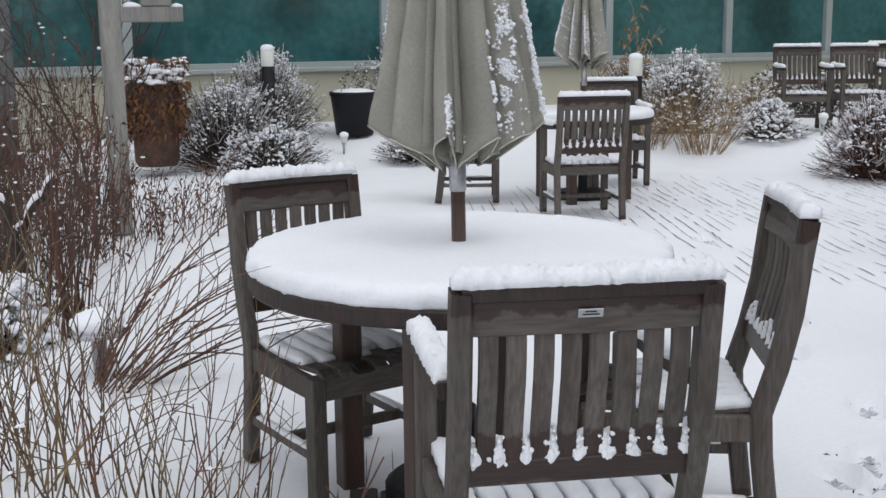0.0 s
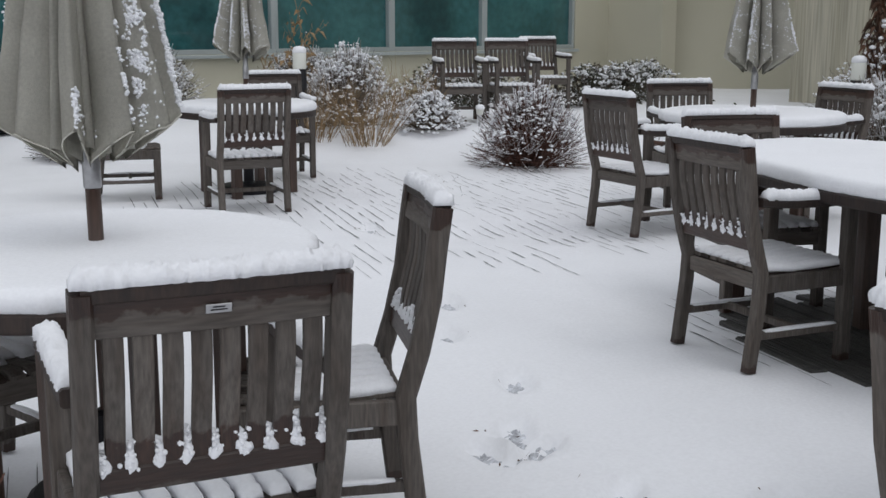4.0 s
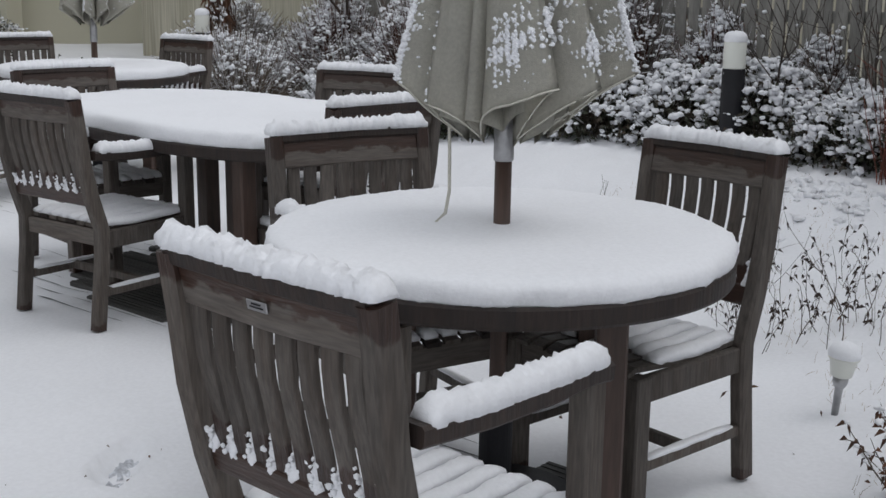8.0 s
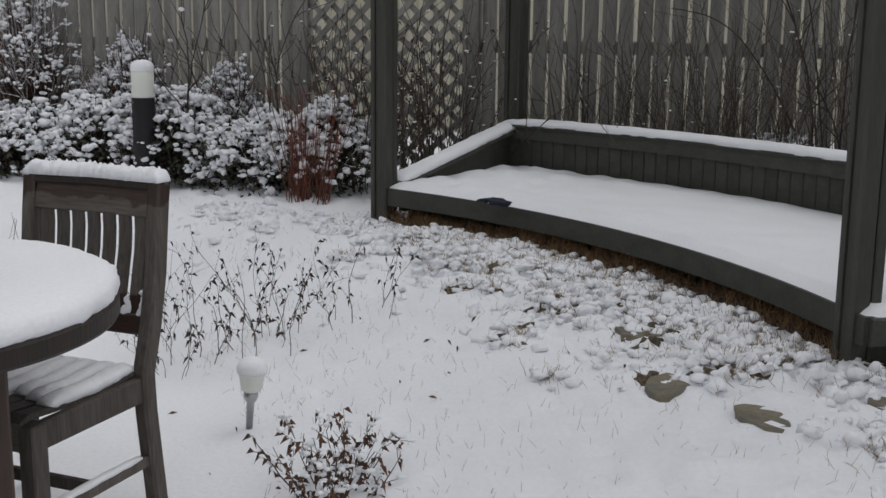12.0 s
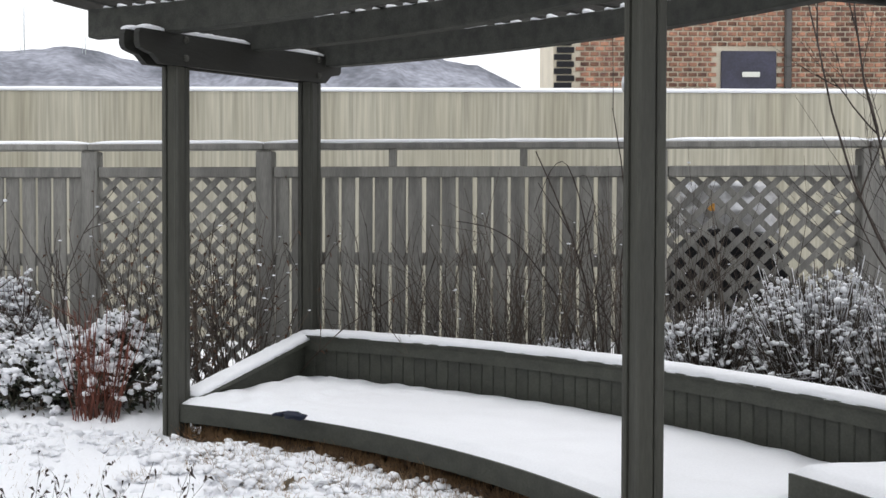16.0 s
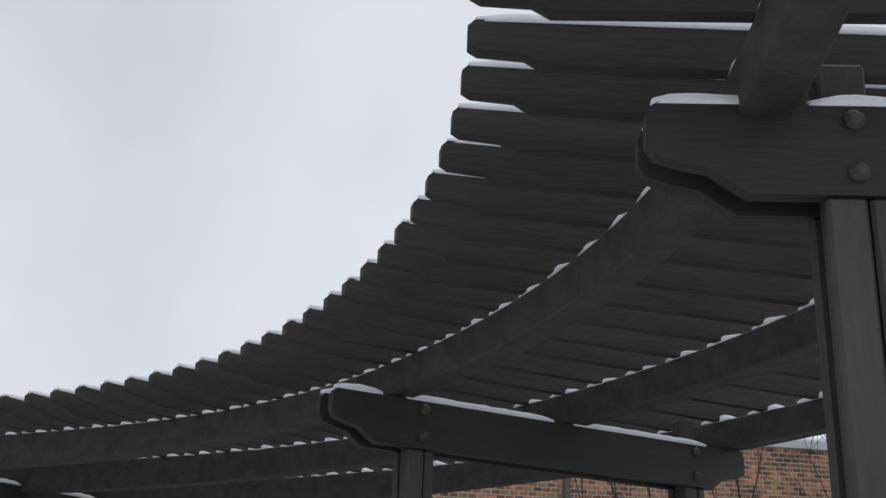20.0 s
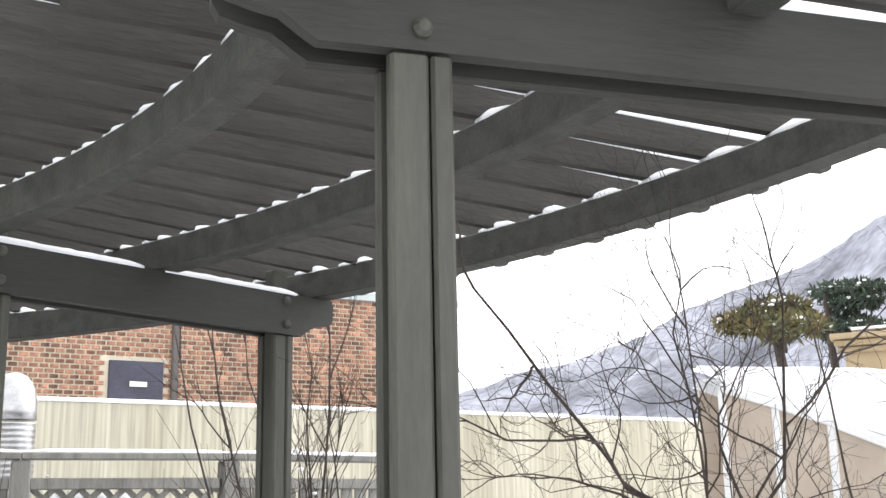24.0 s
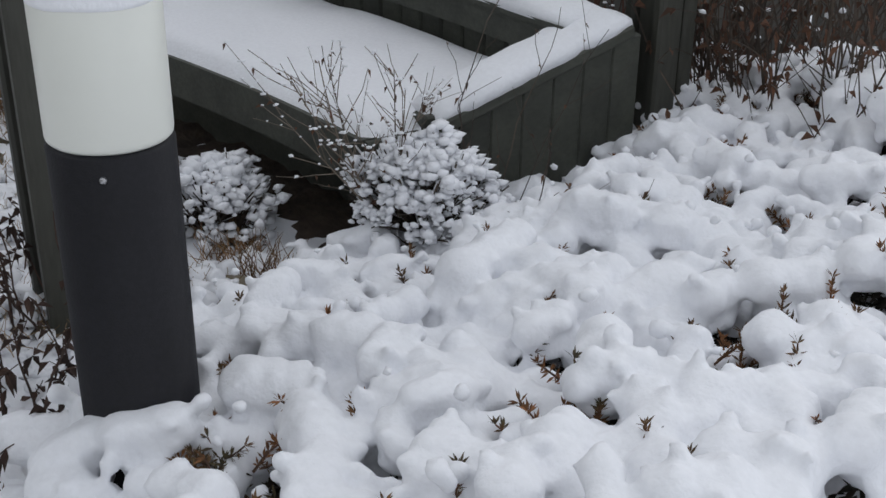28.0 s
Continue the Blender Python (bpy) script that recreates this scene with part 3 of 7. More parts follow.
def build_distance():
    w = part("wall_parapet", new_box((0, -0.15, 1.2), (34, 0.3, 3.26), bevel=0.01), CONCRETE)
    w.matrix_basis = far_pose(12.0, 2.0)
    tagged(w, "rain-streaked pale concrete parapet wall", "wall", kind="structure")
    sn = bmesh.new()
    snow_line(sn, [(-17, -0.15, 2.83), (17, -0.15, 2.83)], 0.17, 0.06, lump=0.15, step=0.3)
    s = part("snow_cap", sn, SNOW, w, smooth=True)
    # brick building
    house = thing("brick_building", far_pose(17.5, 0), "mottled red and buff brick building behind the parapet", "building")
    part("wall", new_box((-5.81, -1.2, 2.6), (8.38, 2.4, 5.3)), material("mortar", (0.62, 0.56, 0.45), 0.9, grain=(60, 0.12), patch=(1.5, 0.15)), house)
    part("roof", new_box((-5.81, -1.2, 5.32), (8.56, 2.6, 0.14), bevel=0.01), ALU, house)
    part("roof_snow", new_box((-5.81, -1.2, 5.42), (8.46, 2.5, 0.06), bevel=0.02), SNOW, house)
    part("downpipe", new_box((-5.1, 0.05, 3.9), (0.1, 0.1, 2.3), bevel=0.02), POST_GREY, house)
    part("ledge_roof", new_box((-7.9, 0.5, 2.96), (5.4, 1.0, 0.09), bevel=0.01), ALU, house)
    door = part("door", new_box((-4.52, 0.03, 3.45), (0.82, 0.05, 1.2), bevel=0.01), material("navy_steel_door", (0.045, 0.045, 0.075), 0.5), house, "dark navy steel door")
    part("door_sign", new_box((-4.55, 0.066, 3.7), (0.26, 0.02, 0.075)), OPAL, house, "small white sign")
    return house


HOUSE = build_distance()


RIDGE = [(-100, 300), (-80, 400), (-66, 335), (-60, 272), (-55, 222), (-50, 185), (-45, 150), (-40, 120), (-25, 118), (-21, 150), (-18, 190), (-14, 206), (-10, 188), (-5, 184), (0, 195), (6, 192), (14, 185), (30, 150)]


def build_hills():
    """Wooded ridges far behind the parapet, dusted with snow."""
    forest = material("snowy_forest_hillside", (0.27, 0.28, 0.325), 0.95, grain=(0.12, 0.3), patch=(0.012, 0.3), bump=0, second=(0.1, 0.106, 0.128), stretch=(1, 1, 0.35))
    yaws, tops = zip(*RIDGE)
    rings = []
    for i in range(261):
        yaw = -100 + 0.5 * i
        h = float(np.interp(yaw, yaws, tops)) + 7 * noise.noise(Vector((yaw * 0.35, 0, 0))) + 3.5 * noise.noise(Vector((yaw * 2.1, 3, 0)))
        a = radians(yaw)
        ring = []
        for j in range(13):
            f = j / 12
            dd = 700 + 700 * f + 60 * noise.noise(Vector((yaw * 0.2, f * 4, 2)))
            ring.append(Vector((dd * math.cos(a), dd * math.sin(a), -60 + (h + 60) * f + 26 * noise.noise(Vector((yaw * 0.3, f * 4, 7))) * f * (1 - f) * 4)))
        rings.append(ring)
    bm = bmesh.new()
    loft(bm, rings, closed=False)
    tagged(part("backdrop_hills", bm, forest, smooth=True), "distant wooded hills dusted with snow", "hills", kind="structure")


build_hills()


# ---- pergola ----
FRAMES = [  # where each front post stands, and the way its beams run
    (on_arc(4.76, -43.6), -43.6), (on_arc(4.76, -85.2), -85.2), (Vector((1.112, -1.448, 0)), -117.5)]
R_POST, R_REAR = 4.76, 6.13
BEAM_TOP, BEAM_DEEP = 2.555, 0.185


def spread_out(deg):
    """The arc opens a little towards its west end."""
    return 0.15 * smooth_step((-85 - deg) / 32)


def climb(r, deg):
    """The east frame's beams climb a little towards the outer edge."""
    return 0.04 * (r - 4.4) * (1 - smooth_step((-50 - deg) / 32))


def lift(deg):
    """The roof lies a little higher towards its east end."""
    return 0.04 * (1 - smooth_step((-50 - deg) / 32))


def build_pergola():
    perg = thing("pergola", Matrix.Translation(HUB), "olive-grey curved timber pergola with snow on its slats", "pergola")

    def put(name, bm, mat=GREEN, label="", smooth=False, deg=None, parent=None):
        o = part(name, bm, mat, parent or perg, label, smooth)
        if deg is not None:
            o.matrix_basis = stand @ Matrix.Rotation(radians(deg), 4, "Z")
        return o
    for front, deg in FRAMES:
        way = Vector((math.cos(radians(deg)), math.sin(radians(deg)), 0))
        up = 0.03 if deg < -100 else 0.0  # the west frame stands a little higher
        stand = Matrix.Translation(front - HUB - way * R_POST)
        for r in (R_POST, R_REAR):
            g = front + way * (r - R_POST)
            off = Matrix.Translation((-0.127, -0.05, 0)) if up and r == R_REAR else Matrix.Identity(4)
            z0 = land(g.x, g.y) - 0.1
            z1 = BEAM_TOP + 0.11 + up + climb(r, deg)
            bm = bmesh.new()
            fat = 1.1 if up else 1.0
            box(bm, (r, 0, (z0 + z1) / 2), (0.085 * fat, 0.06, z1 - z0), bevel=0.006)
            post = put("post", bm, deg=deg)
            post.matrix_basis = off @ post.matrix_basis
            for s in (-1, 1):
                for at, wide in ((-0.0215, 0.069), (0.0365, 0.039)):
                    put("post_face_board", new_box((r + at * fat, s * 0.045 * fat, (z0 + BEAM_TOP + up + climb(r, deg) - BEAM_DEEP) / 2), (wide * fat, 0.03 * fat, BEAM_TOP + up + climb(r, deg) - BEAM_DEEP - z0), bevel=0.007), parent=post)
        for s in (-1, 1):
            # beam boards with a stepped, rounded nose at either end
            bm = bmesh.new()
            zt, zb = BEAM_TOP + up, BEAM_TOP + up - BEAM_DEEP
            outline = [(4.385, zt - 0.01), (4.375, zt - 0.03), (4.375, zt - 0.085), (4.39, zt - 0.11), (4.44, zt - 0.125), (4.49, zt - 0.135), (4.53, zt - 0.165), (4.56, zb), (6.22, zb), (6.25, zt - 0.165), (6.29, zt - 0.135), (6.39, zt - 0.12), (6.415, zt - 0.1), (6.42, zt - 0.03), (6.41, zt)]
            outline = [(4.4, zt)] + outline
            y0, y1 = s * 0.034, s * 0.072
            loft(bm, [[Vector((x, y, z + climb(x, deg))) for x, z in outline] for y in (y0, y1)])
            bmesh.ops.recalc_face_normals(bm, faces=bm.faces)
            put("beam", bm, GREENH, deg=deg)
            sn = bmesh.new()
            snow_line(sn, [(4.39, s * 0.053, zt + climb(4.39, deg)), (4.58, s * 0.053, zt + climb(4.58, deg))], 0.022, 0.03, seed=deg)
            snow_line(sn, [(4.68, s * 0.053, zt + climb(4.68, deg)), (5.37, s * 0.053, zt + climb(5.37, deg))], 0.022, 0.026, seed=deg + 3)
            snow_line(sn, [(5.47, s * 0.053, zt + climb(5.47, deg)), (6.2, s * 0.053, zt + climb(6.2, deg))], 0.022, 0.026, seed=deg + 5)
            put("beam_snow", sn, SNOW, smooth=True, deg=deg)
            for r in (R_POST, R_REAR):
                for z in (zt - 0.035, zt - 0.14):
                    bolt = bmesh.new()
                    lathe(bolt, [(0.012, -0.004), (0.02, 0), (0.02, 0.008), (0.012, 0.018), (0.002, 0.021)], 10)
                    bmesh.ops.transform(bolt, matrix=Matrix.Translation((r, s * 0.072, z + climb(r, deg))) @ Matrix.Rotation(radians(-90 * s), 4, "X"), verts=bolt.verts)
                    put("bolt", bolt, deg=deg)
    for r, outward, wide in ((4.63, 0.03, 0.7), (5.42, 0.07, 1.0), (6.26, 0.1, 1.0)):
        bm = bmesh.new()
        rings = []
        for i in range(41):
            deg = -37.6 - 84.2 * i / 40
            a = radians(deg)
            c = Vector((math.cos(a), math.sin(a), 0))
            rings.append([c * (r + 0.01 + outward * smooth_step((-68 - deg) / 25) + wide * spread_out(deg) + u) + Vector((0, 0, BEAM_TOP + 0.002 + v + (lift(deg) if v > 0.1 else 0))) for u, v in ((-0.05, 0.006), (-0.044, 0), (0.044, 0), (0.05, 0.006), (0.05, 0.12), (0.044, 0.126), (-0.044, 0.126), (-0.05, 0.12))])
        loft(bm, rings)
        put("curved_purlin", bm, PURLIN, "curved laminated beam")
        # snow on the purlin between the slats
        for i in range(33):
            sn = bmesh.new()
            a0 = -38.6 - 2.54 * i
            pts = [on_arc(r + 0.01 + outward * smooth_step((-68 - a0 + k) / 25) + wide * spread_out(a0 - k), a0 - k, BEAM_TOP + 0.127 + lift(a0 - k)) - HUB for k in (0.3, 1.0, 1.75)]
            snow_line(sn, pts, 0.05, 0.05, seed=i, step=0.04)
            put("purlin_snow", sn, SNOW, smooth=True)
    # top slats
    zb, zt = BEAM_TOP + 0.128, BEAM_TOP + 0.224
    bm = bmesh.new()
    outline = [(4.2, zt), (4.185, zt - 0.015), (4.185, zt - 0.055), (4.205, zt - 0.068), (4.3, zt - 0.074), (4.335, zb), (6.85, zb), (6.89, zt - 0.074), (6.98, zt - 0.068), (7.0, zt - 0.055), (7.0, zt - 0.015), (6.985, zt)]
    loft(bm, [[Vector((x, y, z)) for x, z in outline] for y in (-0.019, 0.019)])
    bmesh.ops.recalc_face_normals(bm, faces=bm.faces)
    me = bpy.data.meshes.new("slat")
    bm.to_mesh(me)
    bm.free()
    caps = []
    for k in range(3):
        sn = bmesh.new()
        snow_line(sn, [(4.2, 0, zt), (6.98, 0, zt)], 0.022, 0.028, seed=k * 7.0, step=0.06)
        c = bpy.data.meshes.new("slat_snow")
        sn.to_mesh(c)
        sn.free()
        caps.append(c)
    for i in range(34):
        deg = -37.3 - 2.54 * i + 0.8 * smooth_step((i - 20) / 9) + random.uniform(-0.08, 0.08)
        m = Matrix.Rotation(radians(deg), 4, "Z") @ Matrix.Translation((0.2 * spread_out(deg), 0, 0.12 * spread_out(deg) + lift(deg)))
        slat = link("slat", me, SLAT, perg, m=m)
        link("slat_snow", caps[i % 3], SNOW, slat, smooth=True)


build_pergola()


# ---- the curved bench ----
def open_out(deg):
    """How far the bench's back swings out past the step in its seat."""
    return 0.15 * smooth_step((-86 - deg) / 14)


def arc_strip(bm, r0, r1, a0, a1, z0, z1, n=48, flare=0.0, swing=(0, 0)):
    """A curved board between two radii and two angles; flare widens the radius towards its end, swing follows the back."""
    rings = []
    for i in range(n + 1):
        a = radians(a0 + (a1 - a0) * i / n)
        c, s = math.cos(a), math.sin(a)
        f, o = flare * i / n, open_out(a0 + (a1 - a0) * i / n)
        ra, rb = r0 + f + o * swing[0], r1 + f + o * swing[1]
        rings.append([Vector((r * c, r * s, z)) for r, z in ((ra, z0), (rb, z0), (rb, z1), (ra, z1))])
    loft(bm, rings)


def snow_sheet(bm, r0, r1, a0, a1, z, thick, nr=26, na=150, flare=0.0):
    """Snow lying on a curved seat, with soft uneven edges."""
    rings = []
    for i in range(na + 1):
        f = i / na
        a = radians(a0 + (a1 - a0) * f)
        c, s = math.cos(a), math.sin(a)
        ring = []
        for j in range(nr + 1):
            g = j / nr
            r = r0 + flare * f + (r1 + open_out(a0 + (a1 - a0) * f) - r0 - flare * f) * g
            edge = min(min(g, 1 - g) * (r1 - r0), min(f, 1 - f) * abs(radians(a1 - a0)) * r0) / 0.05
            h = thick * math.sqrt(smooth_step(edge)) * (1 + 0.3 * noise.noise(Vector((c * r, s * r, 0)) * 5))
            deg = a0 + (a1 - a0) * f
            stir = smooth_step((deg + 58) / 7) * smooth_step(edge / 2)
            if stir > 0:
                q = Vector((c * r, s * r, 0))
                h += stir * (0.035 * abs(noise.noise(q * 3.3)) + 0.03 * noise.noise(q * 9) - 0.012)
                h = max(h, 0.006)
            ring.append(Vector((c * r, s * r, z + h)))
        rings.append(ring)
    loft(bm, rings, closed=False)


def build_bench():
    bench = thing("curved_bench", Matrix.Translation(HUB), "olive-grey curved timber bench with a boarded back, covered with snow", "bench")

    def put(name, bm, mat=BENCH, smooth=False, parent=None):
        return part(name, bm, mat, parent or bench, "", smooth)
    A, B, C = -44.2, -86.6, -117.2
    for r0, r1, a0, a1, z, fl in ((4.72, 5.94, A, B, 0.45, 0.0), (5.31, 5.96, B + 0.1, C, 0.575, 0.23)):
        bm = bmesh.new()
        arc_strip(bm, r0 + 0.045 + fl, r1, a0, a1, z - 0.05, z, swing=(0, 1))
        if fl:
            arc_strip(bm, r0 + 0.045, r0 + 0.3, a0, a1, z - 0.05, z - 0.001, flare=fl)
        put("seat", bm)
        bm = bmesh.new()
        arc_strip(bm, r0, r0 + 0.04, a0, a1, z - 0.098, z + 0.004, flare=fl)
        put("seat_fascia", bm)
        for k in range(3):
            bm = bmesh.new()
            arc_strip(bm, r0 + 0.2, r0 + 0.23, a0, a1, z - 0.06 - 0.14 * (k + 1) + 0.008, z - 0.06 - 0.14 * k, flare=fl)
            put("riser_board", bm)
        bm = bmesh.new()
        snow_sheet(bm, r0 + 0.01, r1, a0, a1, z + 0.002, 0.035, flare=fl)
        put("seat_snow", bm, SNOW, True)
    # the raised seat's end, and the lower seat's end
    for a, r0, r1, z in ((B, 4.74, 5.37, 0.45), (B + 0.1, 5.35, 5.97, 0.575), (C, 5.55, 6.1, 0.575)):
        bm = new_bar([(r0, 0, z - 0.048), (r1, 0, z - 0.048)], 0.04, 0.1, Vector((0, 1, 0)))
        put("end_fascia", bm).matrix_basis = Matrix.Rotation(radians(a), 4, "Z")
        for k in range(3):
            bm = new_bar([(r0 + 0.05, 0, z - 0.168 - 0.14 * k), (r1, 0, z - 0.168 - 0.14 * k)], 0.03, 0.13, Vector((0, 1, 0)))
            put("end_board", bm).matrix_basis = Matrix.Rotation(radians(a + 0.9), 4, "Z")
    # back
    R, top = 5.98, 0.75
    n = 86
    bm = bmesh.new()
    box(bm, (0, 0, 0.38), (0.022, 0.086, 0.62), bevel=0.006)
    me = bpy.data.meshes.new("back_board")
    bm.to_mesh(me)
    bm.free()
    for i in range(n):
        a = A + (C - A) * (i + 0.5) / n
        link("back_board", me, BENCH, bench, m=Matrix.Rotation(radians(a), 4, "Z") @ Matrix.Translation((R + open_out(a), 0, 0)))
    for name, r0, r1, z0, z1 in (("back_backing", R + 0.014, R + 0.03, 0.1, 0.7), ("back_top_band", R - 0.035, R - 0.012, 0.655, 0.735), ("back_cap", R - 0.06, R + 0.11, 0.735, top)):
        bm = bmesh.new()
        arc_strip(bm, r0, r1, A, C, z0, z1, 64, swing=(1, 1))
        put(name, bm)
    sn = bmesh.new()
    snow_line(sn, [on_arc(R + 0.025 + open_out(A + (C - A) * i / 60), A + (C - A) * i / 60, top) - HUB for i in range(61)], 0.085, 0.045, lump=0.2, step=0.05)
    put("cap_snow", sn, SNOW, True)
    # sloping arms at the ends
    for a, r0, z0 in ((A, 4.84, 0.5), (C, 5.72, 0.62)):
        R = 5.98 + open_out(a)
        bm = bmesh.new()
        prof = [(r0 + 0.02, 0.3), (r0, z0 - 0.05), (R, 0.70), (R, 0.3)]
        loft(bm, [[Vector((x, y, z)) for x, z in prof] for y in (-0.015, 0.015)])
        bmesh.ops.recalc_face_normals(bm, faces=bm.faces)
        put("arm_panel", bm).matrix_basis = Matrix.Rotation(radians(a), 4, "Z")
        put("arm_cap", new_bar([(r0 - 0.03, 0, z0 - 0.03), (R + 0.1, 0, top - 0.015)], 0.14, 0.03, Vector((0, 1, 0)))).matrix_basis = Matrix.Rotation(radians(a), 4, "Z")
        if a == C:
            for k in range(int((R + 0.1 - r0) / 0.085) + 1):
                x = r0 + 0.085 * k
                zt = z0 + (0.7 - z0) * (x - r0) / (R - r0) - 0.05
                put("arm_board", new_box((x, 0, zt / 2 + 0.05), (0.086, 0.022, zt), bevel=0.005)).matrix_basis = Matrix.Rotation(radians(a - 0.35), 4, "Z")
        sn = bmesh.new()
        snow_line(sn, [(r0 - 0.02, 0, z0 - 0.012), (R + 0.1, 0, top + 0.002)], 0.07, 0.045, lump=0.25)
        put("arm_snow", sn, SNOW, True).matrix_basis = Matrix.Rotation(radians(a), 4, "Z")


build_bench()


# ---- furniture ----
def chair(arms, seed):
    """A slatted garden chair: origin on the ground under the seat, facing +y. Returns its Empty and parts."""
    rnd = random.Random(seed)
    name = "garden_armchair" if arms else "garden_chair"
    ch = new(name)
    ch.empty_display_size = 0.1
    W = 0.565 if arms else 0.5
    hx = W / 2 - 0.024

    def put(pname, bm, mat=TEAK, label="", smooth=False):
        return part(pname, bm, mat, ch, label, smooth)

    def back_line(z):
        """How far back the raked, slightly bowed back is at a height."""
        return -0.225 - max(0, z - 0.4) * 0.2 - 0.02 * math.sin(max(0, min(1, (z - 0.4) / 0.5)) * math.pi) if z > 0.4 else -0.225 - (0.4 - z) * 0.12
    for s in (-1, 1):
        zs = (0, 0.15, 0.3, 0.42, 0.55, 0.7, 0.85, 0.955)
        put("back_leg", new_bar([(s * hx, back_line(z), z) for z in zs], 0.045, 0.058), TEAK_LEG)
        fx = W / 2 - 0.026
        put("front_leg", new_box((s * fx, 0.225, (0.698 if arms else 0.415) / 2), (0.05, 0.058, 0.698 if arms else 0.415), bevel=0.005), TEAK_LEG)
        put("side_apron", new_bar([(s * fx, back_line(0.37) + 0.02, 0.375), (s * fx, 0.2, 0.375)], 0.028, 0.075))
        put("side_stretcher", new_bar([(s * fx, back_line(0.16) + 0.02, 0.155), (s * fx, 0.2, 0.155)], 0.026, 0.035))
    put("cross_stretcher", new_bar([(-hx, 0, 0.155), (hx, 0, 0.155)], 0.026, 0.035, Vector((0, 1, 0))))
    put("front_apron", new_box((0, 0.232, 0.375), (W - 0.1, 0.026, 0.075), bevel=0.004), TEAK_X)
    put("rear_apron", new_box((0, -0.228, 0.38), (W - 0.095, 0.026, 0.065), bevel=0.004), TEAK_X)
    # back: wet-topped rail, slats, lower rail
    y = back_line(0.91)
    put("top_rail", new_bar([(-hx + 0.018, back_line(0.9), 0.9), (0, back_line(0.9) - 0.012, 0.9), (hx - 0.018, back_line(0.9), 0.9)], 0.085, 0.028, Vector((0, -0.2, 1))), TEAK_X)
    put("rail_crest", new_bar([(-hx, back_line(0.952), 0.951), (0, back_line(0.952) - 0.012, 0.953), (hx, back_line(0.952), 0.951)], 0.036, 0.05, Vector((0, -0.2, 1))), WET, "dark wet crest")
    put("lower_rail", new_bar([(-hx + 0.02, back_line(0.55), 0.55), (hx - 0.02, back_line(0.55), 0.55)], 0.06, 0.026, Vector((0, -0.2, 1))), TEAK_X)
    n = 8 if arms else 7
    for i in range(n):
        x = (i - (n - 1) / 2) * (W - 0.105) / n
        put("back_slat", new_bar([(x, back_line(z) + 0.005 * math.sin((z - 0.57) / 0.3 * 6.3) + 0.0, z) for z in (0.575, 0.64, 0.7, 0.76, 0.82, 0.865)], 0.041, 0.014))
    m = 8 if arms else 7
    for i in range(m):
        x = (i - (m - 1) / 2) * (W - 0.06) / m
        put("seat_slat", new_bar([(x, -0.215, 0.425), (x, -0.05, 0.413), (x, 0.12, 0.42), (x, 0.22, 0.428), (x, 0.255, 0.415)], 0.05, 0.016), WET if i % 3 == 1 else TEAK)
    if arms:
        for s in (-1, 1):
            x = s * (W / 2 - 0.012)
            put("arm", new_bar([(x, back_line(0.64) + 0.02, 0.73), (x, -0.1, 0.716), (x, 0.08, 0.713), (x, 0.19, 0.719), (x, 0.25, 0.713)], 0.058, 0.038), WET, "dark wet armrest")
    # snow
    bm = bmesh.new()
    snow_line(bm, [(-hx - 0.02, back_line(0.957), 0.966), (0, back_line(0.957) - 0.012, 0.968), (hx + 0.02, back_line(0.957), 0.966)], 0.03, 0.038, seed=seed, step=0.007, fuzz=0.75)
    put("back_snow", bm, SNOW, "white snow cap", True)
    if arms:
        for s in (-1, 1):
            bm = bmesh.new()
            x = s * (W / 2 - 0.012)
            snow_line(bm, [(x, -0.25, 0.743), (x, -0.1, 0.735), (x, 0.08, 0.732), (x, 0.24, 0.735)], 0.03, 0.045, seed=seed + s, step=0.009, fuzz=0.5)
            put("arm_snow", bm, SNOW, "white snow cap", True)
    for i in range(m):
        bm = bmesh.new()
        x = (i - (m - 1) / 2) * (W - 0.06) / m
        tip = 0.24 if arms else 0.03 + 0.12 * abs(math.sin(i * 1.9 + seed))
        snow_line(bm, [(x, -0.21, 0.434), (x, -0.05, 0.422), (x, min(0.12, tip), 0.428)] + ([(x, tip, 0.434)] if tip > 0.13 else []), 0.027, 0.034, lump=0.3, seed=seed + i, step=0.02, fuzz=0.3)
        put("seat_snow", bm, SNOW, "ridge of snow along the slat", True)
    for i in range(n + 1):
        bm = bmesh.new()
        x = (i - n / 2) * (W - 0.105) / n
        h = rnd.uniform(0.03, 0.085)
        for k in range(4):
            blob(bm, (x + rnd.uniform(-0.006, 0.006), back_line(0.6) + 0.006, 0.582 + h * k / 4), 0.017 - 0.003 * k, 1.2, 0.5, 2)
            for _ in range(4):
                blob(bm, (x + rnd.gauss(0, 0.008), back_line(0.6) - 0.004 + rnd.gauss(0, 0.005), 0.582 + h * k / 4 + rnd.gauss(0, 0.006)), rnd.uniform(0.004, 0.007), 1.0, 0.5, 1)
        put("slat_snow", bm, SNOW, "snow lodged between the slats", True)
    for s in (-1, 1):
        bm = bmesh.new()
        fx = W / 2 - 0.026
        snow_line(bm, [(s * fx, -0.2, 0.172), (s * fx, 0.18, 0.172)], 0.013, 0.012, seed=seed + 9)
        put("stretcher_snow", bm, SNOW, "thin snow", True)
    return ch


ARM, SIDE = chair(True, 1), chair(False, 2)
ARM_LABEL = "weathered grey teak armchair with slatted back, capped with snow"
SIDE_LABEL = "weathered grey teak armless chair, slatted back, snow on seat"


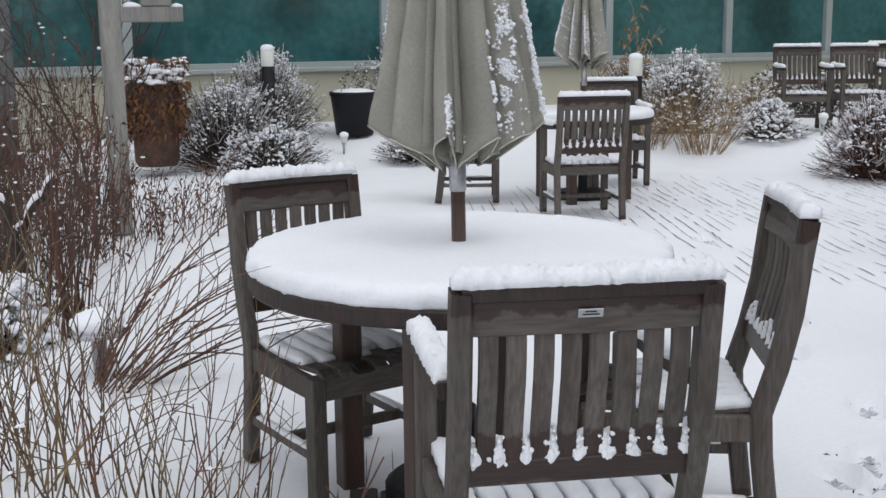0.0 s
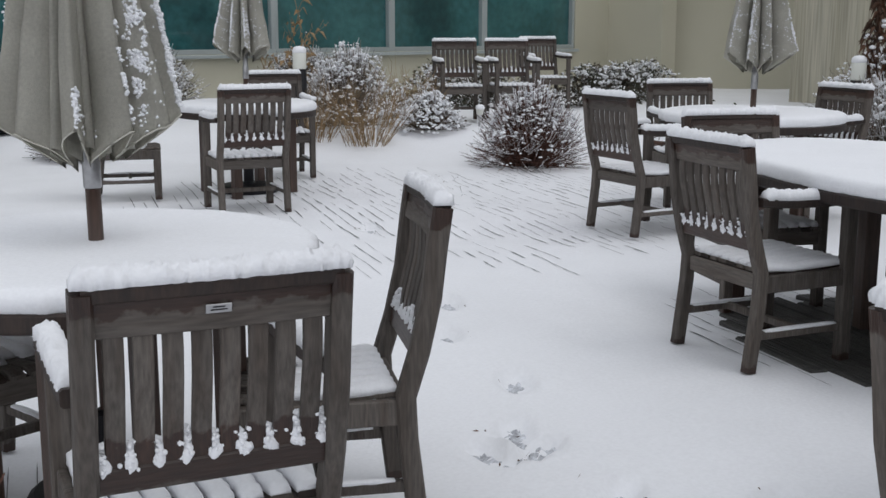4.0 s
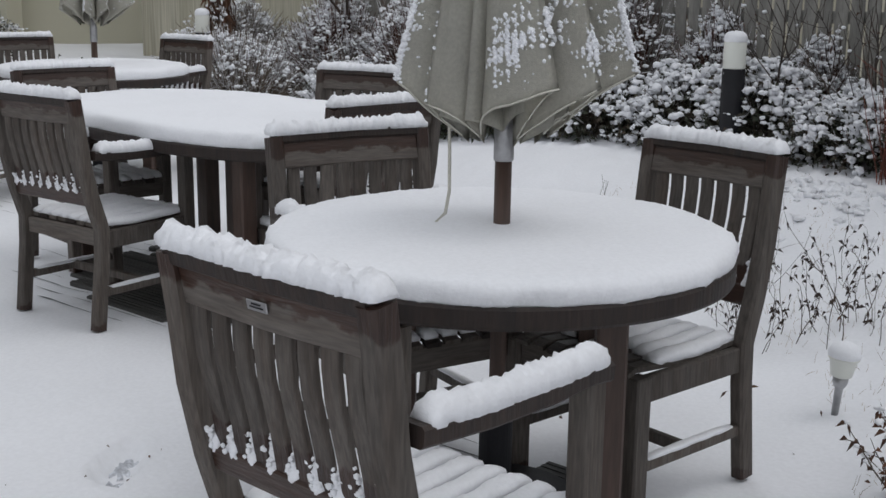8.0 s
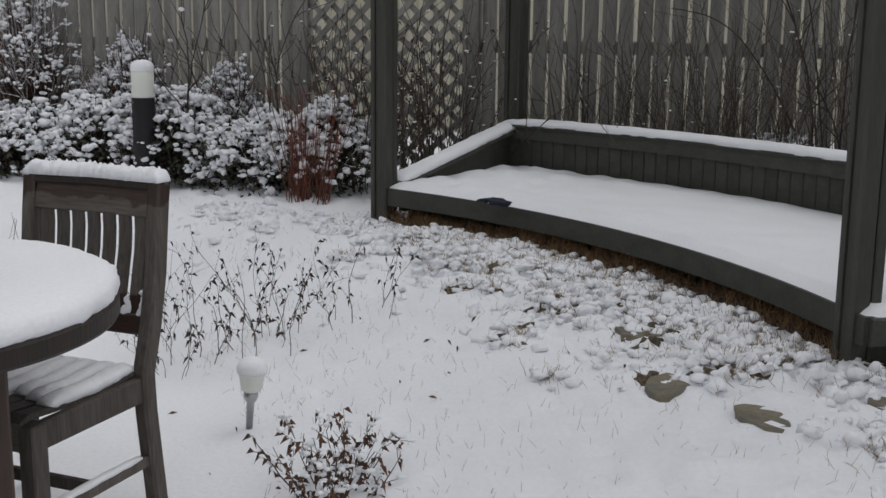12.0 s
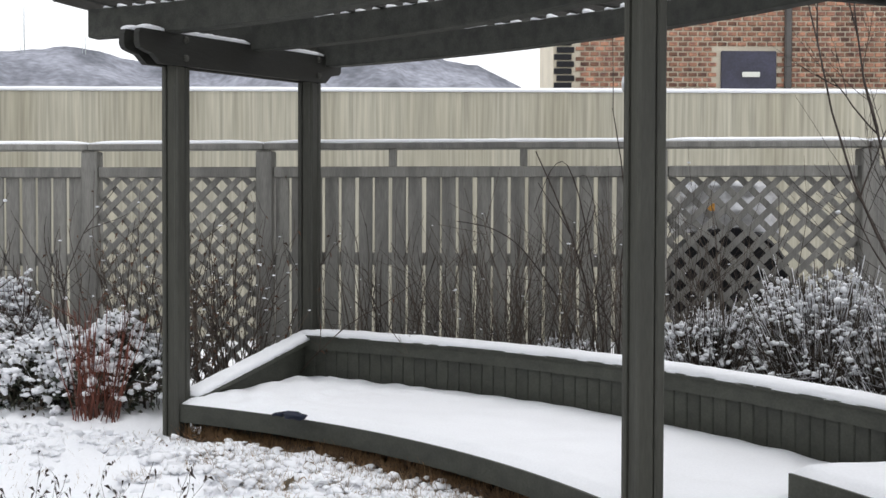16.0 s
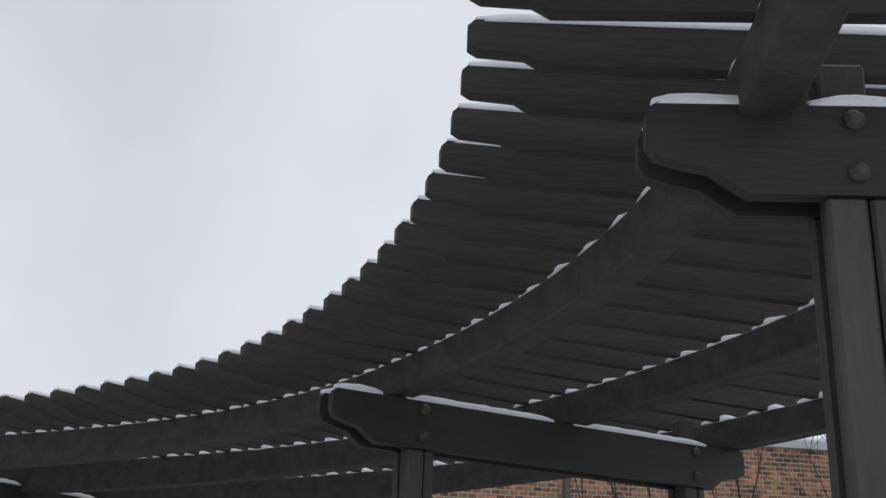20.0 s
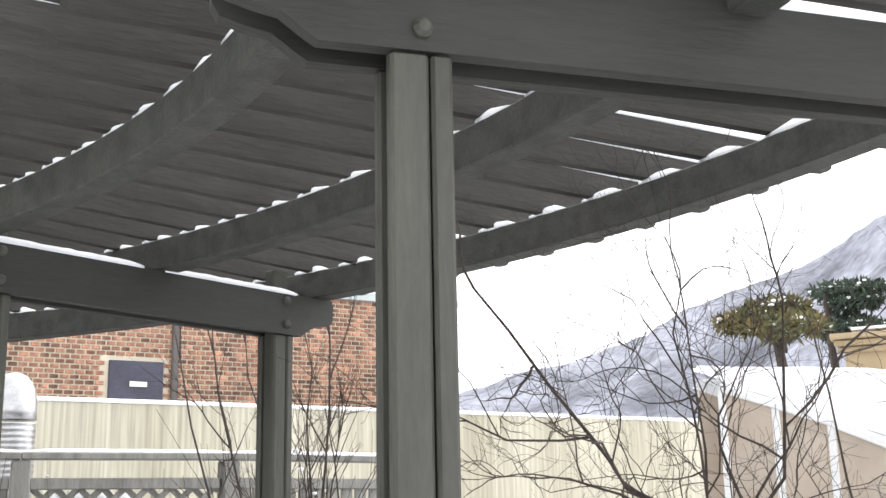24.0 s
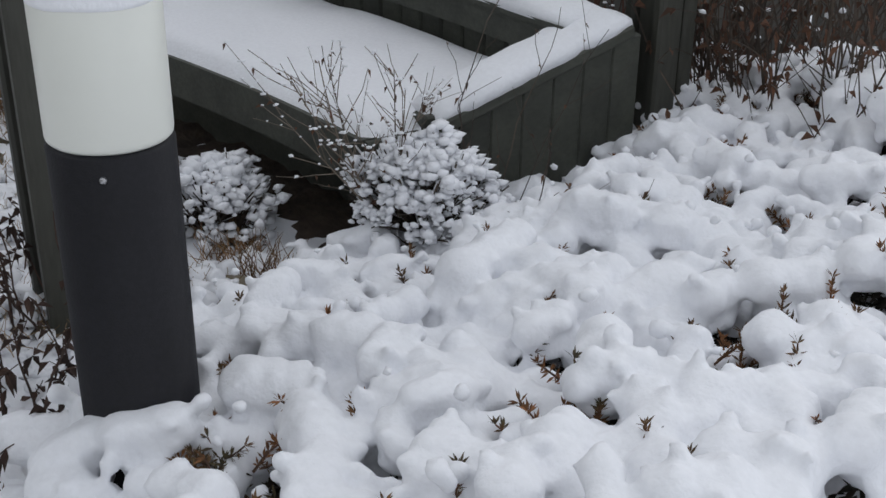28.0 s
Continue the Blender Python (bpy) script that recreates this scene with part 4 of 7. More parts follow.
def seat_chair(top, along, arms, group, turn=0.0, where=""):
    """Sets a chair by the middle of its back rail and the way that it faces (degrees from +x)."""
    f = Vector((math.cos(radians(along)), math.sin(radians(along))))
    p = Vector(top) + f * 0.345
    src = ARM if arms else SIDE
    m = frame_at(p.x, p.y, land(p.x, p.y), f)
    ob = copy_thing(src, m)
    tagged(ob, (ARM_LABEL if arms else SIDE_LABEL) + where, "chair", group)
    return ob


CHAIRS = [
    # back rail's middle, facing, arms, group
    ((0.745, 4.38), -80, False, "chairs round the first table"),
    ((0.78, 2.42), 75, True, "chairs round the first table"),
    ((1.83, 3.06), 152, False, "chairs round the first table"),
    ((1.5, 1.24), -22, True, "chairs round the second table"),
    ((3.405, 0.77), 151, False, "chairs round the second table"),
    ((3.24, 1.9), -128, True, "chairs round the second table"),
    ((3.73, 3.54), -16, True, "chairs round the long table"),
    ((5.0, 4.38), -117, True, "chairs round the long table"),
    ((5.58, 2.9), 172, True, "chairs round the long table"),
    ((4.08, 2.12), 63, True, "chairs round the long table"),
    ((5.75, 5.98), -11, True, "chairs round the third table"),
    ((7.52, 6.8), -122, True, "chairs round the third table"),
    ((7.95, 5.5), 165, True, "chairs round the third table"),
    ((4.24, 8.16), 75, True, "chairs round the fourth table"),
    ((5.75, 10.4), -110, True, "chairs round the fourth table"),
    ((3.6, 9.85), -25, False, "chairs round the fourth table"),
    ((9.2, 11.75), -118, True, "chairs against the building"),
    ((9.85, 11.5), -118, True, "chairs against the building"),
    ((11.6, 12.75), -113, True, "chairs against the building"),
]
for top, along, arms, group in CHAIRS:
    seat_chair(top, along, arms, group)
for src in (ARM, SIDE):
    for o in (*src.children_recursive, src):
        bpy.data.objects.remove(o)


def snow_slab(bm, outline, z, thick, rings=14):
    """Snow on a table: a soft-edged slab over an outline of points round the centre."""
    prof = [(0.982, -0.004), (0.992, 0.006), (1.0, 0.022), (0.998, 0.6 * thick), (0.985, 0.82 * thick), (0.95, 0.95 * thick), (0.9, thick)] + [(0.9 * (1 - k / rings), thick) for k in range(1, rings)]
    out = []
    for f, h in prof:
        ring = []
        for p in outline:
            q = Vector((p[0] * f, p[1] * f, 0))
            k = 1 + (0.014 * noise.noise(q * 14) + 0.01 * noise.noise(Vector((q.x * 45, q.y * 45, h * 90))) + 0.007 * noise.noise(Vector((q.x * 120, q.y * 120, h * 160)))) * (f > 0.93)
            ring.append(Vector((q.x * k, q.y * k, z + h + (0.006 * noise.noise(q * 4) + 0.003 * noise.noise(q * 30)) * (h > 0.02))))
        out.append(ring)
    loft(bm, out)


def table(x, y, outline, legs, turn, label, group, lift=0.0, thick=0.072):
    tb = thing("round_table" if len(legs) == 4 else "oval_table", Matrix.Translation((x, y, land(x, y) + lift)) @ Matrix.Rotation(radians(turn), 4, "Z"), label, "table", group)
    bm = bmesh.new()
    loft(bm, [[Vector((p[0] * f, p[1] * f, z)) for p in outline] for f, z in ((0.97, 0.66), (0.992, 0.662), (1.0, 0.67), (1.0, 0.708), (0.99, 0.715))])
    part("tabletop", bm, WET, tb, "dark wet wooden rim")
    ring = bmesh.new()
    loft(ring, [[Vector((p[0] * f, p[1] * f, z)) for p in outline] for f, z in ((0.8, 0.682), (0.82, 0.682), (0.82, 0.70))])
    part("apron", ring, WET, tb)
    for lx, ly in legs:
        part("leg", new_box((lx, ly, 0.33 - lift / 2), (0.075, 0.075, 0.7 + lift), Matrix.Identity(4), 0.006), POLE, tb, "dark brown leg")
    bm = bmesh.new()
    snow_slab(bm, outline, 0.715, thick)
    part("table_snow", bm, SNOW, tb, "thick smooth snow", True)
    return tb


def ellipse(a, b, n=96, power=2.0):
    pts = []
    for k in range(n):
        t = 2 * math.pi * k / n
        c, s = math.cos(t), math.sin(t)
        pts.append((a * abs(c) ** (2 / power) * (1 if c >= 0 else -1), b * abs(s) ** (2 / power) * (1 if s >= 0 else -1)))
    return pts


ROUND, LARGE, WIDE = ellipse(0.6, 0.6, 300), ellipse(0.67, 0.67, 200), ellipse(0.645, 0.645, 300)
SQ = [(-0.27, -0.27), (0.27, -0.27), (0.27, 0.27), (-0.27, 0.27)]
table(1.06, 3.66, WIDE, SQ, 3, "round teak table under thick snow, umbrella through it", "tables", 0.046, 0.066)
table(2.69, 1.21, ROUND, SQ, 18, "round teak table under thick snow, umbrella through it", "tables", 0.045, 0.058)
table(6.95, 5.65, LARGE, SQ, 10, "round teak table under snow near the beige wall", "tables", 0.04)
table(4.85, 9.35, ROUND, SQ, 0, "round teak table under snow beside the grasses", "tables")
table(4.7, 3.25, ellipse(1.1, 0.6, 300, 2.6), [(-0.75, -0.36), (0.75, -0.36), (0.75, 0.36), (-0.75, 0.36), (0, 0)][:4] + [(-0.12, 0), (0.12, 0)], 63, "long oval teak table under a thick sheet of snow", "tables", 0.055)


def umbrella(x, y, flaps, low_r, hem, lean, seed, label, snow=(), rise=0.72):
    """A closed market umbrella: wooden pole, steel collar and a furled canopy whose panels hang in overlapping flaps.
    flaps: each one's bearing in degrees, its reach as a share of low_r and how far its tip is folded sideways."""
    um = thing("patio_umbrella", Matrix.Translation((x, y, land(x, y))) @ Matrix.Rotation(radians(lean), 4, "Y"), label, "umbrella", "umbrellas")
    bm = bmesh.new()
    tube(bm, [(0, 0, 0.03), (0, 0, 0.985)], 0.022, 0.022, 16)
    part("lower_pole", bm, POLE, um, "brown wooden pole", True)
    bm = bmesh.new()
    lathe(bm, [(0.024, 0.98), (0.026, 0.985), (0.026, 1.08), (0.022, 1.09), (0.022, 2.5)], 16)
    part("upper_pole", bm, STEEL, um, "steel tube", True)
    bm = bmesh.new()
    lathe(bm, [(0.25, 0.0), (0.25, 0.05), (0.23, 0.065), (0.06, 0.075), (0.045, 0.09), (0.045, 0.3), (0.03, 0.31)], 28)
    part("base", bm, BLACK, um, "black round base")
    rnd = random.Random(seed)
    flaps = sorted(flaps)
    per, rows, top = 26, 44, 2.42
    ins = [rnd.uniform(0.24, 0.42) for _ in flaps]
    ends = [(flaps[k][0] + (flaps[(k + 1) % len(flaps)][0] + (360 if k + 1 == len(flaps) else 0))) / 2 for k in range(len(flaps))]
    rings = []
    for j in range(rows + 1):
        f = j / rows
        ring = []
        reach = low_r * (1 - f) + 0.05 * f
        for k, (deg, long, skew) in enumerate(flaps):
            d0, d1 = ends[k - 1] - (360 if k == 0 else 0), ends[k]
            for i in range(per):
                u = i / per
                side = u * 2 - 1
                at = d0 + (deg - d0) * u * 2 if u < 0.5 else deg + (d1 - deg) * side
                crease = 1 - abs(side)
                bulge = crease ** 0.75 + 0.1 * math.sin(crease * math.pi)
                base = ins[k - 1] + (ins[k] - ins[k - 1]) * smooth_step(u)
                r = reach * (base + (long - base) * min(1.0, bulge))
                soft = 0.5 + 0.5 * smooth_step((f - 0.02) / 0.5)
                a = radians(at + skew * crease ** 1.3 * (1 - 0.55 * f) + 3.5 * noise.noise(Vector((k * 3.1, f * 2.4, seed))) * soft)
                r += reach * 0.055 * noise.noise(Vector((math.cos(a) * 2.2, math.sin(a) * 2.2, f * 5 + seed))) * (1 - f) + 0.006 * noise.noise(Vector((math.cos(a) * 9, math.sin(a) * 9, f * 6 + seed)))
                if f > 0.9:
                    r *= max(0.1, math.sqrt(max(0.0, (1 - f) / 0.1)))
                low = hem + rise * (r - 0.4 * low_r) + 0.02 * noise.noise(Vector((k, u * 3, seed)))
                ring.append(Vector((r * math.cos(a), r * math.sin(a), low + f * (top - low))))
        rings.append(ring)
    n = per * len(flaps)
    bm = bmesh.new()
    loft(bm, rings, caps=False)
    bmesh.ops.solidify(bm, geom=list(bm.faces), thickness=0.004)
    canopy = part("canopy", bm, CANVAS, um, "furled taupe canvas canopy", True)
    # the turned-up hem
    bm = bmesh.new()
    for k in range(len(flaps)):
        tube(bm, [rings[0][(k * per + i) % n] + Vector((0, 0, 0.004)) for i in range(1, per)], 0.0024, 0.0024, 5)
    part("hem", bm, CANVAS, canopy, "stitched hem", True)
    # the slack cloth that hangs folded between the flaps, close to the pole
    inner = []
    for j in range(13):
        f = j / 12
        ring = []
        for i in range(90):
            a = 2 * math.pi * i / 90
            fold = 0.5 + 0.5 * math.sin(a * len(flaps) * 1.0 + 2.2 * noise.noise(Vector((math.cos(a), math.sin(a), seed))) + 0.6 * f)
            r = low_r * (0.2 + 0.4 * fold ** 0.7) * (1 - 0.35 * f)
            z = hem - 0.012 + 0.05 * noise.noise(Vector((math.cos(a) * 1.5, math.sin(a) * 1.5, seed + 3))) + 0.55 * (r - 0.2 * low_r) * (1 - f)
            ring.append(Vector((r * math.cos(a), r * math.sin(a), z + f * 0.6)))
        inner.append(ring)
    bm = bmesh.new()
    loft(bm, inner, caps=False)
    bmesh.ops.solidify(bm, geom=list(bm.faces), thickness=0.003)
    part("inner_fold", bm, CANVAS, canopy, "slack inner folds of the canopy", True)
    white = Soup()
    for deg, f, wide, tall, count in snow:
        for _ in range(count * 3):
            d2, f2 = deg + rnd.gauss(0, wide), min(0.75, max(0.01, f + rnd.gauss(0, tall)))
            c = Vector((math.cos(radians(d2)), math.sin(radians(d2)), 0))
            if noise.noise(Vector((d2 * 0.11, f2 * 30, seed))) < -0.1:
                continue
            row = rings[int(f2 * rows)]
            p = max((q for q in row if q.xy.normalized().dot(c.xy) > 0.992), key=lambda q: q.length_squared, default=None)
            if p is None:
                continue
            nxt = rings[int(f2 * rows) + 1]
            p = p.lerp(nxt[row.index(p)], f2 * rows % 1) + Vector((rnd.gauss(0, 0.003), rnd.gauss(0, 0.003), 0))
            white.blob(p, rnd.uniform(0.002, 0.0065), rnd.uniform(0.7, 1.2), 0.6, 1, (rnd.uniform(0.7, 1.3), rnd.uniform(0.7, 1.3)))
    white.put("canopy_snow", SNOW, um, "crumbs of snow stuck to the canvas", True)
    return um


umbrella(1.068, 3.66, ((160, 1.0, 10), (196, 0.82, -14), (228, 0.9, 12), (262, 0.8, 20), (300, 0.92, 14), (335, 1.02, -8), (20, 0.9, 10), (65, 0.85, -15), (112, 0.9, 12)), 0.265, 1.065, -0.7, 4, "closed taupe canvas umbrella in a snowy round table", ((292, 0.14, 4, 0.05, 260), (296, 0.28, 3, 0.04, 120), (330, 0.18, 4, 0.1, 420), (155, 0.2, 2, 0.12, 90), (245, 0.06, 2, 0.02, 50)))
U2 = umbrella(2.69, 1.21, ((-70, 1.08, -6), (-25, 0.85, 12), (20, 0.8, -15), (62, 0.85, 10), (106, 0.9, 8), (146, 0.72, -16), (190, 0.9, 34), (236, 0.88, 22), (262, 0.7, -20)), 0.3, 1.05, 1, 11, "loosely closed taupe canvas umbrella streaked with snow", ((-66, 0.16, 10, 0.06, 700), (-80, 0.1, 5, 0.04, 250), (108, 0.14, 8, 0.08, 500), (196, 0.12, 7, 0.025, 320), (225, 0.2, 8, 0.04, 200), (250, 0.09, 4, 0.02, 120)), rise=0.8)
RANDOM_FLAPS = tuple((40 * k + 7 * math.sin(k * 5.3), 0.85 + 0.15 * math.sin(k * 2.1), 15 * math.sin(k * 3.7)) for k in range(9))
umbrella(6.95, 5.65, RANDOM_FLAPS, 0.3, 1.12, 1, 7, "closed taupe canvas umbrella by the beige wall", ((200, 0.2, 20, 0.1, 300), (300, 0.15, 16, 0.1, 300)))
umbrella(4.85, 9.35, RANDOM_FLAPS, 0.3, 1.15, 0, 9, "closed taupe canvas umbrella behind the first table", ((190, 0.2, 12, 0.1, 500), (250, 0.15, 10, 0.1, 200)))
bm = bmesh.new()
tube(bm, [(-0.03, 0.14, 1.12), (-0.035, 0.135, 1.0), (-0.045, 0.13, 0.9), (-0.045, 0.14, 0.84), (-0.055, 0.175, 0.805)], 0.0045, 0.0045, 6)
part("tie_cord", bm, CANVAS, U2, "hanging tie cord")


def bollard(x, y, split, label, r=0.0765):
    """split: the height above the terrace at which the head begins."""
    high = split - land(x, y) + 0.02
    bo = thing("bollard_light", Matrix.Translation((x, y, land(x, y) - 0.02)), label, "bollard light", "bollard lights")
    bm = bmesh.new()
    lathe(bm, [(r + 0.02, 0), (r + 0.02, 0.012), (r, 0.016), (r, high - 0.006), (r - 0.005, high)], 40)
    part("column", bm, BLACK, bo, "black cylindrical column", True)
    bm = bmesh.new()
    lathe(bm, [(r - 0.006, high), (r - 0.002, high + 0.004), (r - 0.001, high + 0.01), (r - 0.001, high + 0.175), (r - 0.012, high + 0.195), (r - 0.05, high + 0.2)], 40)
    part("diffuser", bm, OPAL, bo, "white opal diffuser", True)
    bm = bmesh.new()
    lathe(bm, [(r - 0.001, high + 0.178), (r + 0.0005, high + 0.184), (r + 0.0005, high + 0.208), (r - 0.004, high + 0.222), (r - 0.014, high + 0.236), (r - 0.03, high + 0.245), (r - 0.055, high + 0.25), (0.004, high + 0.252)], 32)
    for v in bm.verts:
        v.co += v.co.normalized() * 0.0025 * noise.noise(v.co * 20)
    part("snow_cap", bm, SNOW, bo, "rounded snow cap", True)
    for a in (2.2, 5.3):
        bm = bmesh.new()
        blob(bm, (r * math.cos(a), r * math.sin(a), high - 0.03), 0.005, 1, 0, 2)
        part("screw", bm, STEEL, bo)
    return bo


BOLLARD = "black bollard light, white opal head, snow cap"
bollard(0.479, -1.004, 0.93, BOLLARD + ", by the pergola", 0.082)
bollard(7.97, 1.26, 0.885, BOLLARD + ", by the hedge")
bollard(10.68, 7.06, 0.885, BOLLARD + ", by the wall")
bollard(3.24, 13.76, 1.08, BOLLARD + ", among shrubs")


def path_light(x, y, lean=4):
    pl = thing("path_light", Matrix.Translation((x, y, land(x, y) - 0.01)) @ Matrix.Rotation(radians(lean), 4, "X"), "small grey spike path light with snow in its cup", "path light", "path lights")
    bm = bmesh.new()
    lathe(bm, [(0.012, 0), (0.014, 0.1), (0.02, 0.105), (0.026, 0.12), (0.026, 0.14)], 16)
    part("spike", bm, STEEL, pl, "grey spike", True)
    bm = bmesh.new()
    lathe(bm, [(0.027, 0.14), (0.036, 0.145), (0.046, 0.2), (0.052, 0.205), (0.052, 0.212)], 20)
    part("cup", bm, OPAL, pl, "clear cup", True)
    bm = bmesh.new()
    lathe(bm, [(0.053, 0.212), (0.056, 0.225), (0.045, 0.25), (0.02, 0.262), (0.003, 0.264)], 18)
    part("snow_cap", bm, SNOW, pl, "snow cap", True)


path_light(3.87, 0.37)
path_light(8.75, 10.75)
path_light(4.0, 13.35)


# ---- plants ----
def rand_dir(rnd, up=0.0):
    while True:
        v = Vector((rnd.uniform(-1, 1), rnd.uniform(-1, 1), rnd.uniform(-1, 1)))
        if 0.05 < v.length < 1:
            v.normalize()
            v.z += up
            return v.normalized()


def bent(rnd, p, d, long, n=5, wander=0.25, lift=0.0):
    pts = [p.copy()]
    d = d.normalized()
    for _ in range(n):
        d = (d + Vector((rnd.gauss(0, wander), rnd.gauss(0, wander), rnd.gauss(0, wander) + lift)) * 0.5).normalized()
        pts.append(pts[-1] + d * long / n)
    return pts


def stems(name, x, y, n, high, spread, lean, mat, label, category, seed, thick=0.004, twigs=3, snow=0.3, leaves=0, leaf_mat=None, leaf_size=0.02, wander=0.2, lift=0.05, twig_len=0.3, blob_r=0.012, arch=0.0, z=None, bias=(0, 0)):
    """A clump of stems that rise from a patch of ground, with side twigs, scraps of snow and withered leaves."""
    rnd = random.Random(seed)
    z0 = land(x, y) if z is None else z
    th = thing(name, Matrix.Translation((x, y, z0 - 0.03)), label, category)
    wood, white, green = Soup(), Soup(), Soup()
    for _ in range(n):
        a, q = rnd.uniform(0, 6.283), math.sqrt(rnd.random())
        p = Vector((spread[0] * q * math.cos(a), spread[1] * q * math.sin(a), 0))
        d = Vector((lean * q * math.cos(a) + rnd.gauss(0, 0.12) + bias[0], lean * q * math.sin(a) + rnd.gauss(0, 0.12) + bias[1], 1))
        h = high * rnd.uniform(0.55, 1.05)
        pts = bent(rnd, p, d, h, 6, wander, lift - arch)
        r = thick * rnd.uniform(0.6, 1.3)
        wood.tube(pts, r, r * 0.45, 4 if thick > 0.006 else 3)
        for _ in range(twigs):
            i = rnd.randint(1, 5)
            q2 = pts[i].lerp(pts[i + 1], rnd.random())
            tw = bent(rnd, q2, (pts[i + 1] - pts[i]).normalized() + rand_dir(rnd, 0.2) * 0.8, h * twig_len * rnd.uniform(0.5, 1.2), 3, wander, lift)
            wood.tube(tw, r * 0.5, r * 0.3, 3)
            for p2 in tw[1:]:
                if rnd.random() < snow:
                    white.blob(p2 + Vector((0, 0, r)), blob_r * rnd.uniform(0.35, 0.9), 0.6, 0.5, 1, (rnd.uniform(0.7, 1.9), rnd.uniform(0.7, 1.9)))
            for _ in range(leaves):
                green.leaf(tw[rnd.randint(0, 3)], rand_dir(rnd, -0.3), leaf_size * 0.5, leaf_size * rnd.uniform(0.7, 1.4), 0.4)
        for p2 in pts[2:]:
            if rnd.random() < snow * 0.6:
                white.blob(p2, blob_r * rnd.uniform(0.3, 0.8), 0.7, 0.5)
    wood.put("stem_mass", mat, th)
    green.put("foliage", leaf_mat or BROWNLEAF, th, "withered leaves")
    white.put("snow", SNOW, th, "clumps of snow", True)
    return th


def shrub(x, y, size, seed, label, twigs=260, clumps=260, clump_r=0.035, leaves=500, leaf_mat=None, twig_mat=None, leaf_size=0.03, level=1, top_bias=0.25, z=None, inner=0.35, name="shrub", lace=0.4):
    """A rounded bush: twigs and leaves through an uneven dome, snow clumps on the sides that face the sky."""
    rnd = random.Random(seed)
    z0 = land(x, y) if z is None else z
    th = thing(name, Matrix.Translation((x, y, z0 - 0.03)), label, "shrub")
    a, b, h = size
    wood, white, green = Soup(), Soup(), Soup()

    def surface():
        t, u = rnd.uniform(0, 6.283), rnd.random() ** 0.7
        e = 1.45 * u
        n = Vector((math.cos(t) * math.cos(e), math.sin(t) * math.cos(e), math.sin(e)))
        k = 1 + 0.22 * noise.noise(n * 2.3 + Vector((seed, 0, 0))) + 0.1 * noise.noise(n * 6)
        return Vector((n.x * a * k, n.y * b * k, n.z * h * k)), n
    for _ in range(twigs):
        p, n = surface()
        s = Vector((p.x * rnd.uniform(0, 0.5), p.y * rnd.uniform(0, 0.5), p.z * rnd.uniform(0, 0.3)))
        pts = [s, s.lerp(p, 0.55) + rand_dir(rnd) * 0.05 * h, p * rnd.uniform(0.95, 1.14)]
        r = rnd.uniform(0.002, 0.0045)
        wood.tube(pts, r * 1.5, r * 0.6, 3)
        tw = bent(rnd, pts[1], n + rand_dir(rnd) * 0.9, 0.3 * h, 3)
        wood.tube(tw, r * 0.8, r * 0.4, 3)
        if rnd.random() < lace:
            lift = Vector((0, 0, r * 1.1))
            white.tube([pts[1] + lift, pts[1].lerp(pts[2], 0.5) + lift * 1.4, pts[2] + lift], r * 1.2, r * 0.7, 4)
            white.tube([q + lift for q in tw], r * 1.1, r * 0.5, 3)
    for _ in range(leaves):
        p, n = surface()
        p *= rnd.uniform(inner, 1.02)
        green.leaf(p, n + rand_dir(rnd), leaf_size * 0.55, leaf_size * rnd.uniform(0.7, 1.5), 0.2)
    for _ in range(int(clumps * 1.5)):
        p, n = surface()
        if n.z < top_bias * rnd.random():
            continue
        p *= rnd.uniform(0.86, 1.04)
        r = clump_r * rnd.uniform(0.18, 0.62)
        for _ in range(2):
            q = p + Vector((rnd.gauss(0, r), rnd.gauss(0, r), rnd.gauss(0, r * 0.5)))
            white.blob(q, r * rnd.uniform(0.6, 1.1), rnd.uniform(0.6, 1.0), 0.7, level, (rnd.uniform(0.7, 1.5), rnd.uniform(0.7, 1.5)))
    wood.put("twig_mass", twig_mat or TWIG, th)
    green.put("foliage", leaf_mat or LEAF, th)
    white.put("snow", SNOW, th, "clumps of fresh snow", True)
    return th


